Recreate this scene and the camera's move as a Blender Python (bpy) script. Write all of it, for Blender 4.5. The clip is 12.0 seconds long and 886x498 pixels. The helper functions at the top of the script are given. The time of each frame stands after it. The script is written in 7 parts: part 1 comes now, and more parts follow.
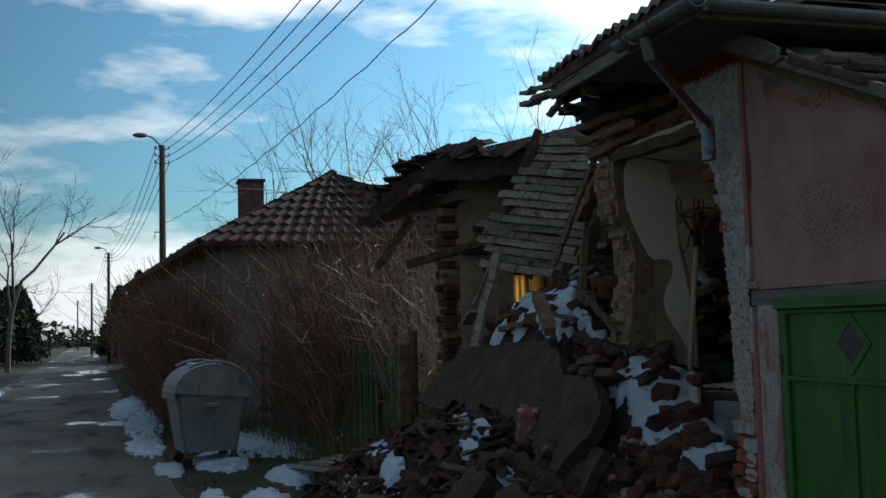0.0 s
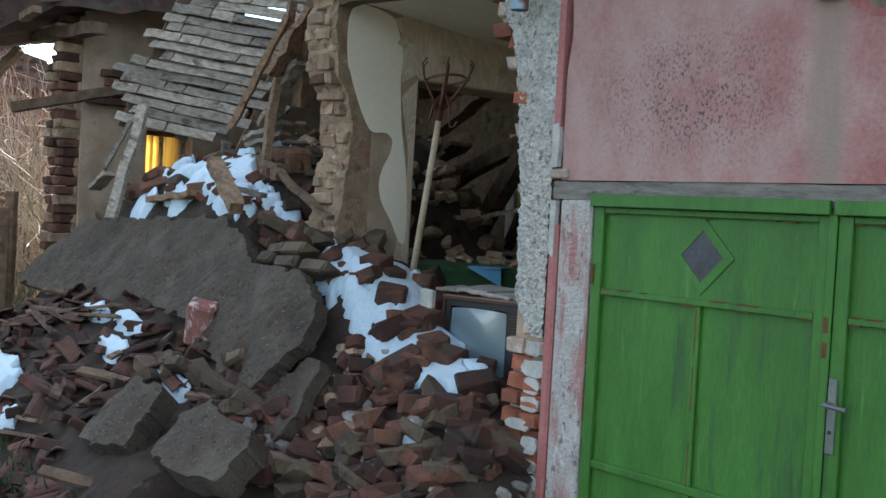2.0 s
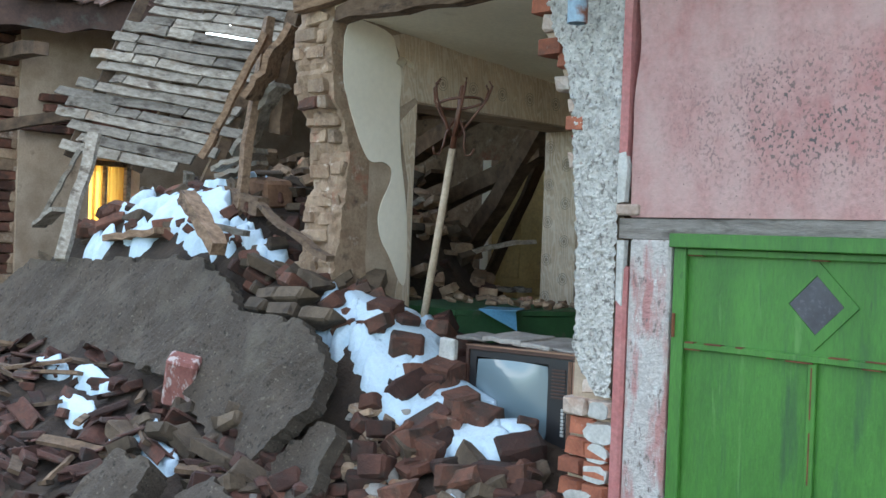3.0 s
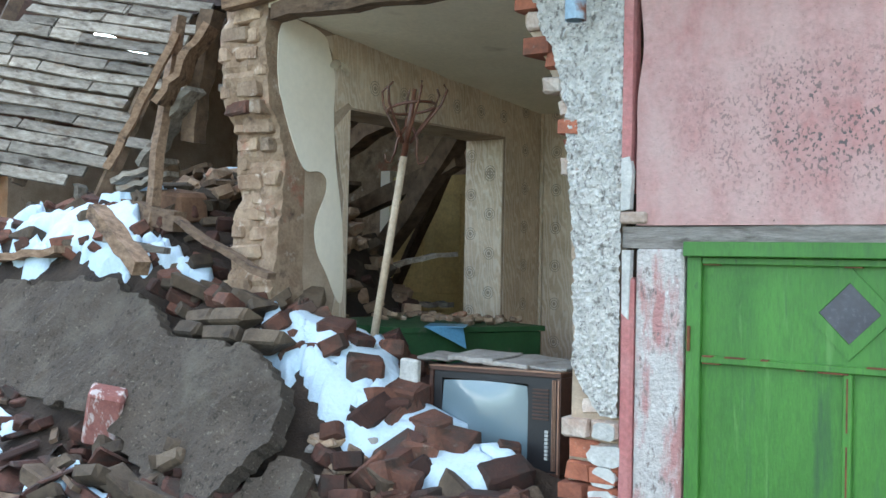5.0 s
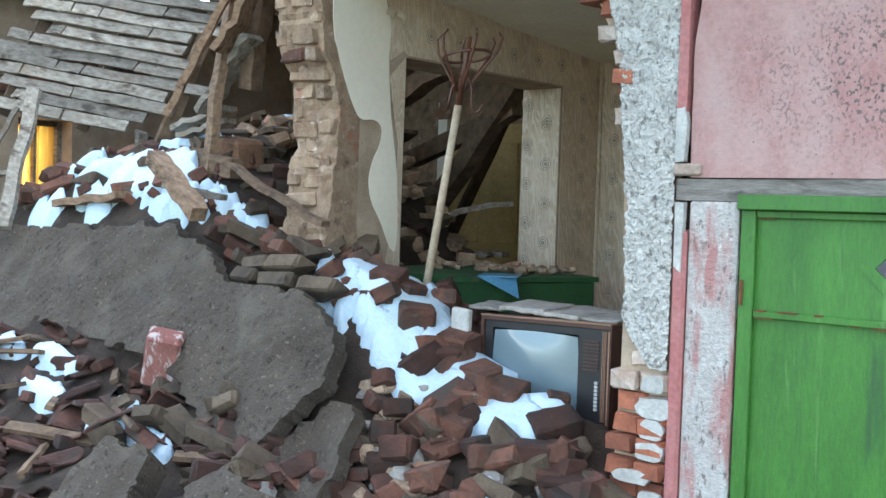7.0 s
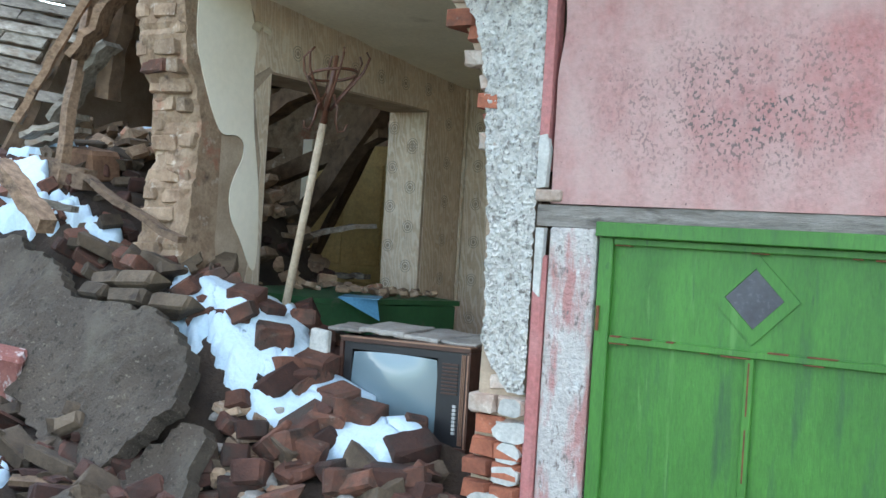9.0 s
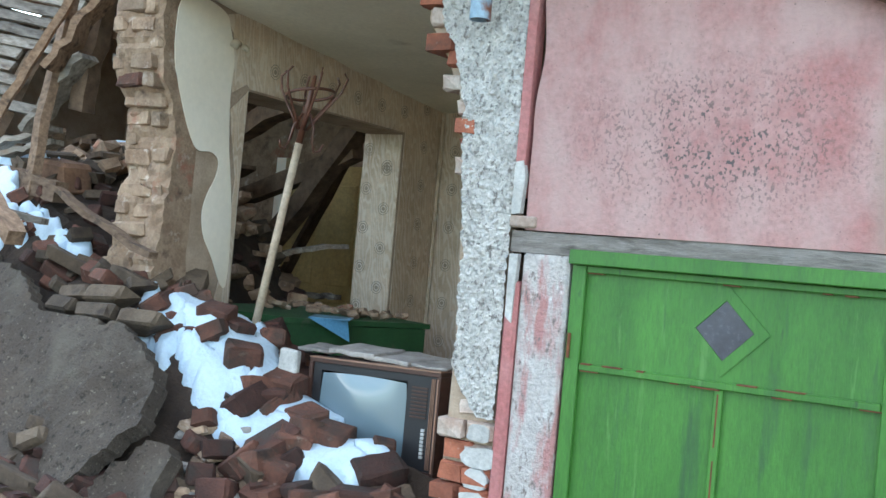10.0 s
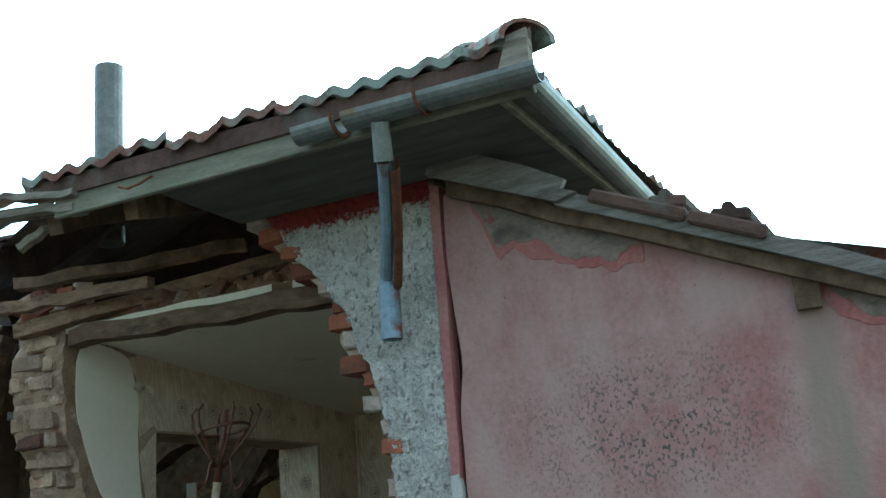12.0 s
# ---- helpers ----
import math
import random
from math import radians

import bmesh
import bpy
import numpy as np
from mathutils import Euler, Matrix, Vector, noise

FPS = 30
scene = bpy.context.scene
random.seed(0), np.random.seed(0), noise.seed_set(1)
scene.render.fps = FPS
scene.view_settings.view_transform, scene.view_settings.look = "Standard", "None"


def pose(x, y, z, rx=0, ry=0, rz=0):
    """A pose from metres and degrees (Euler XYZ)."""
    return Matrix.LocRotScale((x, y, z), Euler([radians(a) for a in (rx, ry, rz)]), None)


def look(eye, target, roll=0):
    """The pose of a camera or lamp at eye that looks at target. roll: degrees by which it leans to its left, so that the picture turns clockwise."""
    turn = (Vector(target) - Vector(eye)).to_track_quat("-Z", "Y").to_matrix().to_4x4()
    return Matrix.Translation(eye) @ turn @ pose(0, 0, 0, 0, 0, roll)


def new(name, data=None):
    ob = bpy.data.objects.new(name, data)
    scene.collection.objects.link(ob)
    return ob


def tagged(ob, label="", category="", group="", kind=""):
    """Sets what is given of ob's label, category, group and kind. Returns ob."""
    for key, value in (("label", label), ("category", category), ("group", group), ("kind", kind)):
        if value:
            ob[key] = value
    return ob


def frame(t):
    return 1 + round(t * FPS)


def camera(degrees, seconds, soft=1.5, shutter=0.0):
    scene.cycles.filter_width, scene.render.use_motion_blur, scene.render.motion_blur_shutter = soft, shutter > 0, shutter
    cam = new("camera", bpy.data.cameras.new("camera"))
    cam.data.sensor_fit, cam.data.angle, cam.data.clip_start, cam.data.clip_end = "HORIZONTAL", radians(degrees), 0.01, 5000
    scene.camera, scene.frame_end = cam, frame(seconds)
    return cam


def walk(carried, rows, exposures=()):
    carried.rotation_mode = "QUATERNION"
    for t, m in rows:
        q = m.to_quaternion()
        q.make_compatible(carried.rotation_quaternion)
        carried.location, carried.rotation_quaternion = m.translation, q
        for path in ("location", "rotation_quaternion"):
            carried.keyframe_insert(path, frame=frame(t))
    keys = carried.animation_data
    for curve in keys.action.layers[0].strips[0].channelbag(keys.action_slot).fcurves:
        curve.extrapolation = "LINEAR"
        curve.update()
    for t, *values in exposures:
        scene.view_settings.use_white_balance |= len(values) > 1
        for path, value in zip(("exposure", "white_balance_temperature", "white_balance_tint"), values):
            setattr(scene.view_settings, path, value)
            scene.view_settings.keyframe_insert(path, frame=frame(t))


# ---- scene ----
cam = camera(45.6, 12.0)
PATH = [
    (0, (-0.973, 1.23, 1.76), (-2.892, 1.774, 1.911), -1.5),
    (0.5, (-1.426, 1.201, 1.735), (-3.323, 1.823, 1.857), 6.4),
    (1, (-1.832, 1.168, 1.695), (-3.587, 2.125, 1.73), 3.0),
    (1.5, (-2.252, 1.183, 1.718), (-3.954, 2.232, 1.682), 4.7),
    (2, (-2.633, 1.095, 1.748), (-4.173, 2.37, 1.683), 3.1),
    (2.5, (-3.061, 1.151, 1.726), (-4.576, 2.451, 1.618), 0.6),
    (3, (-3.412, 1.113, 1.803), (-4.845, 2.507, 1.788), 2.2),
    (3.2, (-3.504, 1.105, 1.785), (-4.863, 2.571, 1.75), 2.0),
    (4.8, (-4.019, 0.99, 1.771), (-5.231, 2.58, 1.794), 0.7),
    (5, (-4.025, 0.977, 1.787), (-5.222, 2.579, 1.807), 1.1),
    (5.5, (-4.017, 0.978, 1.782), (-5.196, 2.593, 1.805), 1.3),
    (6, (-4.001, 0.986, 1.787), (-5.171, 2.608, 1.748), 1.4),
    (6.5, (-4.0, 0.997, 1.783), (-5.222, 2.578, 1.709), 2.0),
    (7, (-4.0, 0.997, 1.791), (-5.284, 2.529, 1.711), 1.8),
    (8.8, (-3.997, 1.035, 1.787), (-5.128, 2.684, 1.76), 3.4),
    (9, (-4.015, 1.03, 1.778), (-5.093, 2.714, 1.756), 3.5),
    (9.5, (-4.019, 1.037, 1.768), (-5.062, 2.743, 1.741), 4.8),
    (10, (-4.026, 1.023, 1.782), (-5.058, 2.735, 1.806), 5.1),
    (10.5, (-3.999, 1.011, 1.839), (-4.846, 2.81, 2.054), 3.2),
    (11, (-4.01, 0.963, 1.903), (-4.778, 2.753, 2.356), 1.8),
    (11.5, (-4.03, 0.935, 1.934), (-4.795, 2.695, 2.495), 0.5),
    (12, (-4.12, 1.005, 1.944), (-4.951, 2.746, 2.472), -4.5),
]
EXPO = [(0.0, -1.65, 6300, 6), (0.5, -1.05, 6400, 7), (1.0, -0.05, 6600, 9), (1.5, 0.78, 6400, 8), (2.0, 1.05, 6550, 9), (2.5, 1.45, 6550, 9), (3.0, 1.8, 6550, 9), (5.0, 2.13, 6500, 8), (10.0, 2.12, 6500, 8), (10.5, 2.1, 6550, 9), (11.0, 1.85, 6550, 9), (11.5, 1.3, 6350, 4), (12.0, 0.7, 6200, -4)]
walk(cam, [(t, look(eye, target, roll)) for t, eye, target, roll in PATH], EXPO)

# ---- light ----
SUN_TO = Vector((-0.42, 0.907, 0.0)).normalized()
SUN_UP = radians(21)
world = bpy.data.worlds.new("sky")
scene.world = world
world.use_nodes = True
wn, wl = world.node_tree.nodes, world.node_tree.links
wn.clear()
w_out, w_bg = wn.new("ShaderNodeOutputWorld"), wn.new("ShaderNodeBackground")
sky = wn.new("ShaderNodeTexSky")
sky.sky_type, sky.sun_disc = "NISHITA", False
sky.sun_elevation, sky.sun_rotation = SUN_UP, math.atan2(SUN_TO.x, SUN_TO.y)
sky.dust_density, sky.ozone_density = 1.2, 1.8
w_co, w_map = wn.new("ShaderNodeTexCoord"), wn.new("ShaderNodeMapping")
w_map.inputs["Scale"].default_value = (2.2, 2.2, 7.5)
w_map.inputs["Location"].default_value = (0.35, 0.1, 0.2)
w_noise, w_ramp, w_mix = wn.new("ShaderNodeTexNoise"), wn.new("ShaderNodeValToRGB"), wn.new("ShaderNodeMixRGB")
w_noise.inputs["Scale"].default_value, w_noise.inputs["Detail"].default_value, w_noise.inputs["Roughness"].default_value = 1.5, 9, 0.55
w_ramp.color_ramp.elements[0].position, w_ramp.color_ramp.elements[1].position = 0.48, 0.64
w_tint = wn.new("ShaderNodeMixRGB")
w_tint.blend_type = "MULTIPLY"
w_tint.inputs[0].default_value = 1.0
w_tint.inputs[2].default_value = (1.0, 1.22, 1.30, 1)
w_dot, w_glow = wn.new("ShaderNodeVectorMath"), wn.new("ShaderNodeValToRGB")
w_dot.operation = "DOT_PRODUCT"
w_dot.inputs[1].default_value = (SUN_TO.x * math.cos(SUN_UP), SUN_TO.y * math.cos(SUN_UP), math.sin(SUN_UP))
w_glow.color_ramp.elements[0].position, w_glow.color_ramp.elements[0].color = 0.0, (11.5, 12.0, 12.6, 1)
w_glow.color_ramp.elements[1].position, w_glow.color_ramp.elements[1].color = 1.0, (54, 54, 53, 1)
wl.new(w_co.outputs["Generated"], w_dot.inputs[0])
wl.new(w_dot.outputs["Value"], w_glow.inputs[0])
wl.new(w_glow.outputs[0], w_mix.inputs[2])
wl.new(w_co.outputs["Generated"], w_map.inputs["Vector"])
wl.new(w_map.outputs[0], w_noise.inputs["Vector"])
wl.new(w_noise.outputs["Fac"], w_ramp.inputs[0])
wl.new(w_ramp.outputs[0], w_mix.inputs[0])
wl.new(sky.outputs[0], w_tint.inputs[1])
w_side, w_up = wn.new("ShaderNodeValToRGB"), wn.new("ShaderNodeMixRGB")
w_side.color_ramp.elements[0].position, w_side.color_ramp.elements[0].color = 0.1, (1, 1, 1, 1)
w_side.color_ramp.elements[1].position, w_side.color_ramp.elements[1].color = 0.75, (2.9, 3.9, 4.1, 1)
w_up.blend_type = "MULTIPLY"
w_up.inputs[0].default_value = 1.0
wl.new(w_dot.outputs["Value"], w_side.inputs[0])
wl.new(w_tint.outputs[0], w_up.inputs[1])
wl.new(w_side.outputs[0], w_up.inputs[2])
wl.new(w_up.outputs[0], w_mix.inputs[1])
wl.new(w_mix.outputs[0], w_bg.inputs[0])
wl.new(w_bg.outputs[0], w_out.inputs[0])
w_bg.inputs[1].default_value = 0.11
sun_data = bpy.data.lights.new("sun", "SUN")
sun_data.energy, sun_data.angle, sun_data.color = 5.0, radians(0.55), (1.0, 0.93, 0.82)
sun = new("sun", sun_data)
sun.matrix_world = look(Vector((0, 0, 30)) + SUN_TO * 40, Vector((0, 0, 30)) + SUN_TO * 40 - (SUN_TO * math.cos(SUN_UP) + Vector((0, 0, math.sin(SUN_UP)))))

# ---- materials ----


def ramp_node(nt, fac, stops):
    r = nt.nodes.new("ShaderNodeValToRGB")
    e = r.color_ramp.elements
    while len(e) < len(stops):
        e.new(0.5)
    for el, (p, c) in zip(e, stops):
        el.position, el.color = p, (*c, 1) if len(c) == 3 else c
    nt.links.new(fac, r.inputs[0])
    return r.outputs[0]


def noise_node(nt, co, scale, detail=6, rough=0.6, stretch=None, kind="noise"):
    if stretch:
        m = nt.nodes.new("ShaderNodeMapping")
        m.inputs["Scale"].default_value = stretch
        nt.links.new(co, m.inputs[0])
        co = m.outputs[0]
    if kind == "voronoi":
        n = nt.nodes.new("ShaderNodeTexVoronoi")
        n.inputs["Scale"].default_value = scale
        nt.links.new(co, n.inputs["Vector"])
        return n.outputs["Distance"]
    n = nt.nodes.new("ShaderNodeTexNoise")
    n.inputs["Scale"].default_value, n.inputs["Detail"].default_value, n.inputs["Roughness"].default_value = scale, detail, rough
    nt.links.new(co, n.inputs["Vector"])
    return n.outputs["Fac"]


def mix_node(nt, fac, a, b, mode="MIX"):
    m = nt.nodes.new("ShaderNodeMixRGB")
    m.blend_type = mode
    for socket, v in zip(m.inputs, (fac, a, b)):
        if isinstance(v, (int, float)):
            socket.default_value = v
        elif isinstance(v, tuple):
            socket.default_value = (*v, 1)
        else:
            nt.links.new(v, socket)
    return m.outputs[0]


def surf(name, dark, light, scale=6.0, rough=0.85, bump=0.35, grain=60.0, stretch=None, vary=0.0, metal=0.0, layers=(), relief=0.01, sheen=0.5, mottle=0.75):
    """A procedural surface: two tones in large noise, fine grain, bump, and layers of stains (colour, scale, from, to, stretch)."""
    mat = bpy.data.materials.new(name)
    mat.use_nodes = True
    nt = mat.node_tree
    b = nt.nodes["Principled BSDF"]
    co = nt.nodes.new("ShaderNodeNewGeometry").outputs["Position"]
    big = noise_node(nt, co, scale, 5, 0.6, stretch)
    fine = noise_node(nt, co, grain, 4, 0.7, stretch)
    col = ramp_node(nt, big, [(0.30, dark), (0.70, light)])
    g = ramp_node(nt, fine, [(0.25, (0.62,) * 3), (0.75, (1.2,) * 3)])
    col = mix_node(nt, mottle, col, g, "MULTIPLY")
    for colour, sc, lo, hi, st in layers:
        f = noise_node(nt, co, sc, 7, 0.65, st)
        f = ramp_node(nt, f, [(lo, (0, 0, 0)), (hi, (1, 1, 1))])
        col = mix_node(nt, f, col, colour)
    if vary:
        info = nt.nodes.new("ShaderNodeObjectInfo")
        v = ramp_node(nt, info.outputs["Random"], [(0, (1 - vary,) * 3), (1, (1 + vary,) * 3)])
        col = mix_node(nt, 1.0, col, v, "MULTIPLY")
    nt.links.new(col, b.inputs["Base Color"])
    r = ramp_node(nt, fine, [(0.2, (max(rough - 0.12, 0.05),) * 3), (0.8, (min(rough + 0.1, 1),) * 3)])
    nt.links.new(r, b.inputs["Roughness"])
    b.inputs["Metallic"].default_value = metal
    b.inputs["Specular IOR Level"].default_value = sheen
    if bump:
        add = nt.nodes.new("ShaderNodeMath")
        add.operation = "ADD"
        nt.links.new(big, add.inputs[0])
        nt.links.new(fine, add.inputs[1])
        bm = nt.nodes.new("ShaderNodeBump")
        bm.inputs["Strength"].default_value, bm.inputs["Distance"].default_value = bump, relief
        nt.links.new(add.outputs[0], bm.inputs["Height"])
        nt.links.new(bm.outputs[0], b.inputs["Normal"])
    return mat


def plain(name, colour, rough=0.5, metal=0.0):
    return surf(name, tuple(c * 0.85 for c in colour), colour, 9, rough, 0.12, 90, metal=metal)


M_ROAD = surf("asphalt_wet", (0.09, 0.081, 0.068), (0.18, 0.158, 0.128), 0.7, 0.72, 0.3, 45, layers=[((0.02, 0.02, 0.022), 0.35, 0.52, 0.62, (1, 2.5, 1)), ((0.16, 0.14, 0.11), 0.6, 0.58, 0.75, None)])
r_nt = M_ROAD.node_tree
r_pos = r_nt.nodes.new("ShaderNodeNewGeometry").outputs["Position"]
r_wet = ramp_node(r_nt, noise_node(r_nt, r_pos, 0.20, 4, 0.5, (1, 2.0, 1)), [(0.56, (0.85, 0.85, 0.85)), (0.61, (0.10, 0.10, 0.10))])
r_nt.links.new(r_wet, r_nt.nodes["Principled BSDF"].inputs["Roughness"])
M_GROUND = surf("earth_and_dead_grass", (0.045, 0.036, 0.022), (0.12, 0.105, 0.055), 1.3, 0.95, 0.8, 40, relief=0.04, layers=[((0.05, 0.065, 0.02), 0.9, 0.5, 0.68, None)])
M_SOIL = surf("rubble_soil", (0.024, 0.014, 0.010), (0.069, 0.045, 0.030), 5, 0.97, 0.9, 55, relief=0.02, layers=[((0.106, 0.085, 0.063), 7, 0.62, 0.75, None)])
M_SNOW = surf("old_snow", (0.52, 0.655, 0.77), (0.62, 0.75, 0.845), 9, 0.6, 0.6, 60, relief=0.014, mottle=0.35)
M_RUBBLE = surf("dirty_broken_brick", (0.085, 0.034, 0.022), (0.185, 0.076, 0.048), 9, 0.94, 0.8, 60, vary=0.42, layers=[((0.070, 0.042, 0.030), 6, 0.50, 0.64, None), ((0.19, 0.14, 0.11), 17, 0.62, 0.74, None), ((0.030, 0.020, 0.016), 5, 0.60, 0.72, None)])
M_BRICK = surf("red_brick", (0.20, 0.062, 0.035), (0.36, 0.12, 0.065), 11, 0.9, 0.5, 80, vary=0.42, layers=[((0.42, 0.36, 0.31), 14, 0.64, 0.78, None), ((0.09, 0.05, 0.035), 6, 0.60, 0.75, None)])
M_LIMEBRICK = surf("lime_smeared_brick", (0.40, 0.25, 0.18), (0.66, 0.56, 0.48), 11, 0.92, 0.5, 80, vary=0.22)
M_ADOBEDARK = surf("dark_adobe", (0.065, 0.042, 0.027), (0.141, 0.101, 0.067), 9, 0.97, 0.7, 70, vary=0.35, layers=[((0.043, 0.027, 0.019), 8, 0.54, 0.68, None)])
M_ADOBE = surf("adobe", (0.24, 0.145, 0.09), (0.46, 0.325, 0.22), 9, 0.97, 0.8, 60, vary=0.3, layers=[((0.11, 0.068, 0.046), 8, 0.56, 0.70, None), ((0.56, 0.45, 0.36), 11, 0.60, 0.70, None), ((0.34, 0.13, 0.08), 5, 0.60, 0.72, None)])
M_RENDER = surf("cement_render_slab", (0.090, 0.066, 0.049), (0.164, 0.123, 0.092), 4, 0.95, 1.0, 90, relief=0.03, layers=[((0.25, 0.205, 0.155), 48, 0.60, 0.66, None), ((0.045, 0.034, 0.025), 32, 0.555, 0.65, None), ((0.185, 0.150, 0.115), 2.6, 0.52, 0.72, None), ((0.11, 0.060, 0.042), 5, 0.66, 0.76, None), ((0.38, 0.34, 0.28), 60, 0.70, 0.735, None)])
M_BAREPINK = surf("bare_stained_plaster", (0.20, 0.155, 0.125), (0.40, 0.31, 0.26), 7, 0.95, 0.7, 60, layers=[((0.34, 0.09, 0.08), 9, 0.60, 0.68, None), ((0.10, 0.085, 0.075), 5, 0.55, 0.70, (1, 1, 1.5))])
M_MUD = surf("mud_plaster", (0.37, 0.265, 0.185), (0.56, 0.43, 0.32), 5, 0.95, 0.5, 70, mottle=0.5, layers=[((0.20, 0.13, 0.09), 5, 0.60, 0.74, None)])
M_LIME = surf("limewash_paper", (0.93, 0.82, 0.66), (0.97, 0.88, 0.74), 2, 0.85, 0.12, 30, mottle=0.15, layers=[((0.52, 0.27, 0.12), 4, 0.70, 0.82, (1, 1, 0.7))])
M_ROUGHCAST = surf("white_roughcast", (0.60, 0.565, 0.52), (0.90, 0.865, 0.81), 14, 0.95, 0.9, 60, relief=0.03, layers=[((0.30, 0.27, 0.245), 42, 0.545, 0.63, (1, 1, 0.7)), ((0.17, 0.155, 0.14), 80, 0.60, 0.67, None)])
rc_nt = M_ROUGHCAST.node_tree
rc_b = rc_nt.nodes["Principled BSDF"]
rc_pos = rc_nt.nodes.new("ShaderNodeNewGeometry").outputs["Position"]
rc_sep = rc_nt.nodes.new("ShaderNodeSeparateXYZ")
rc_nt.links.new(rc_pos, rc_sep.inputs[0])
rc_sum = rc_nt.nodes.new("ShaderNodeMath")
rc_sum.operation = "MULTIPLY_ADD"
rc_nt.links.new(noise_node(rc_nt, rc_pos, 55, 4, 0.7), rc_sum.inputs[0])
rc_sum.inputs[1].default_value = 0.14
rc_nt.links.new(rc_sep.outputs[2], rc_sum.inputs[2])
rc_edge = rc_nt.nodes.new("ShaderNodeMapRange")
rc_edge.inputs[1].default_value, rc_edge.inputs[2].default_value = 3.138, 3.162
rc_nt.links.new(rc_sum.outputs[0], rc_edge.inputs[0])
rc_red = ramp_node(rc_nt, noise_node(rc_nt, rc_pos, 7), [(0.3, (0.24, 0.026, 0.02)), (0.7, (0.36, 0.055, 0.04))])
rc_nt.links.new(mix_node(rc_nt, rc_edge.outputs[0], rc_b.inputs["Base Color"].links[0].from_socket, rc_red), rc_b.inputs["Base Color"])
M_PINK = surf("faded_pink_wash", (0.387, 0.133, 0.125), (0.482, 0.292, 0.267), 2.6, 0.95, 0.45, 55, layers=[((0.49, 0.335, 0.305), 2.8, 0.40, 0.74, (1.6, 1, 0.9)), ((0.086, 0.073, 0.069), 70, 0.665, 0.70, None), ((0.378, 0.077, 0.073), 1.9, 0.62, 0.78, (1.6, 1, 0.7))])
p_nt = M_PINK.node_tree
p_b = p_nt.nodes["Principled BSDF"]
p_col = p_b.inputs["Base Color"].links[0].from_socket
p_pos = p_nt.nodes.new("ShaderNodeNewGeometry").outputs["Position"]


def near_fac(centre, scale, lo, hi):
    """One at the centre, fading out to a soft uneven edge."""
    m = p_nt.nodes.new("ShaderNodeMapping")
    m.vector_type = "POINT"
    m.inputs["Location"].default_value = tuple(-c * s for c, s in zip(centre, scale))
    m.inputs["Scale"].default_value = scale
    p_nt.links.new(p_pos, m.inputs[0])
    ln = p_nt.nodes.new("ShaderNodeVectorMath")
    ln.operation = "LENGTH"
    p_nt.links.new(m.outputs[0], ln.inputs[0])
    return ramp_node(p_nt, ln.outputs["Value"], [(lo, (1, 1, 1)), (hi, (0, 0, 0))])


p_spots = ramp_node(p_nt, noise_node(p_nt, p_pos, 92, 3, 0.55, (1, 1, 0.75)), [(0.55, (0, 0, 0)), (0.59, (1, 1, 1))])
p_area = mix_node(p_nt, 1.0, near_fac((-4.98, 4.15, 2.22), (0.9, 0.1, 1.7), 0.10, 0.54), ramp_node(p_nt, noise_node(p_nt, p_pos, 6, 4, 0.6), [(0.34, (0, 0, 0)), (0.55, (1, 1, 1))]), "MULTIPLY")
p_col = mix_node(p_nt, mix_node(p_nt, 1.0, p_spots, p_area, "MULTIPLY"), p_col, (0.10, 0.088, 0.085))
p_run = mix_node(p_nt, 0.85, near_fac((-4.46, 4.15, 2.05), (6.5, 0.1, 0.75), 0.25, 0.60), ramp_node(p_nt, noise_node(p_nt, p_pos, 5, 5, 0.6, (3, 1, 0.6)), [(0.3, (0.2, 0.2, 0.2)), (0.6, (1, 1, 1))]), "MULTIPLY")
p_col = mix_node(p_nt, p_run, p_col, (0.33, 0.245, 0.20))
p_nt.links.new(p_col, p_b.inputs["Base Color"])
M_PINKTRIM = surf("stronger_pink_wash", (0.42, 0.12, 0.115), (0.52, 0.24, 0.22), 4, 0.93, 0.5, 55)
M_PAINTBLOCK = surf("pink_and_white_paint", (0.24, 0.085, 0.07), (0.36, 0.15, 0.125), 9, 0.93, 0.6, 60, layers=[((0.56, 0.46, 0.43), 11, 0.52, 0.59, (1.8, 1.8, 0.5))])
M_PEEL = surf("peeling_whitewash", (0.50, 0.44, 0.41), (0.70, 0.66, 0.62), 7, 0.93, 0.9, 60, relief=0.02, layers=[((0.50, 0.25, 0.23), 6, 0.48, 0.60, (1.8, 1, 0.5)), ((0.24, 0.19, 0.17), 24, 0.58, 0.66, (1.5, 1, 0.8)), ((0.72, 0.70, 0.67), 13, 0.60, 0.66, (1.5, 1, 0.7))])
M_GREEN = surf("green_gate_paint", (0.036, 0.140, 0.018), (0.066, 0.225, 0.032), 2.2, 0.5, 0.22, 45, stretch=(3, 3, 0.6), layers=[((0.030, 0.088, 0.030), 4.2, 0.55, 0.72, (4, 1, 0.45)), ((0.095, 0.245, 0.055), 7, 0.62, 0.72, (3, 1, 0.3)), ((0.024, 0.062, 0.022), 11, 0.66, 0.74, (1.6, 1, 0.4))])
# Table green darker and duller than the gate's: room shade mixed into the colour.
M_TABLE = surf("shaded_green_table_paint", (0.018, 0.070, 0.022), (0.032, 0.110, 0.036), 5, 0.6, 0.2, 50, layers=[((0.10, 0.085, 0.062), 8, 0.62, 0.75, None)])
M_RUST = surf("rust", (0.10, 0.035, 0.018), (0.23, 0.085, 0.035), 18, 0.9, 0.5, 80)
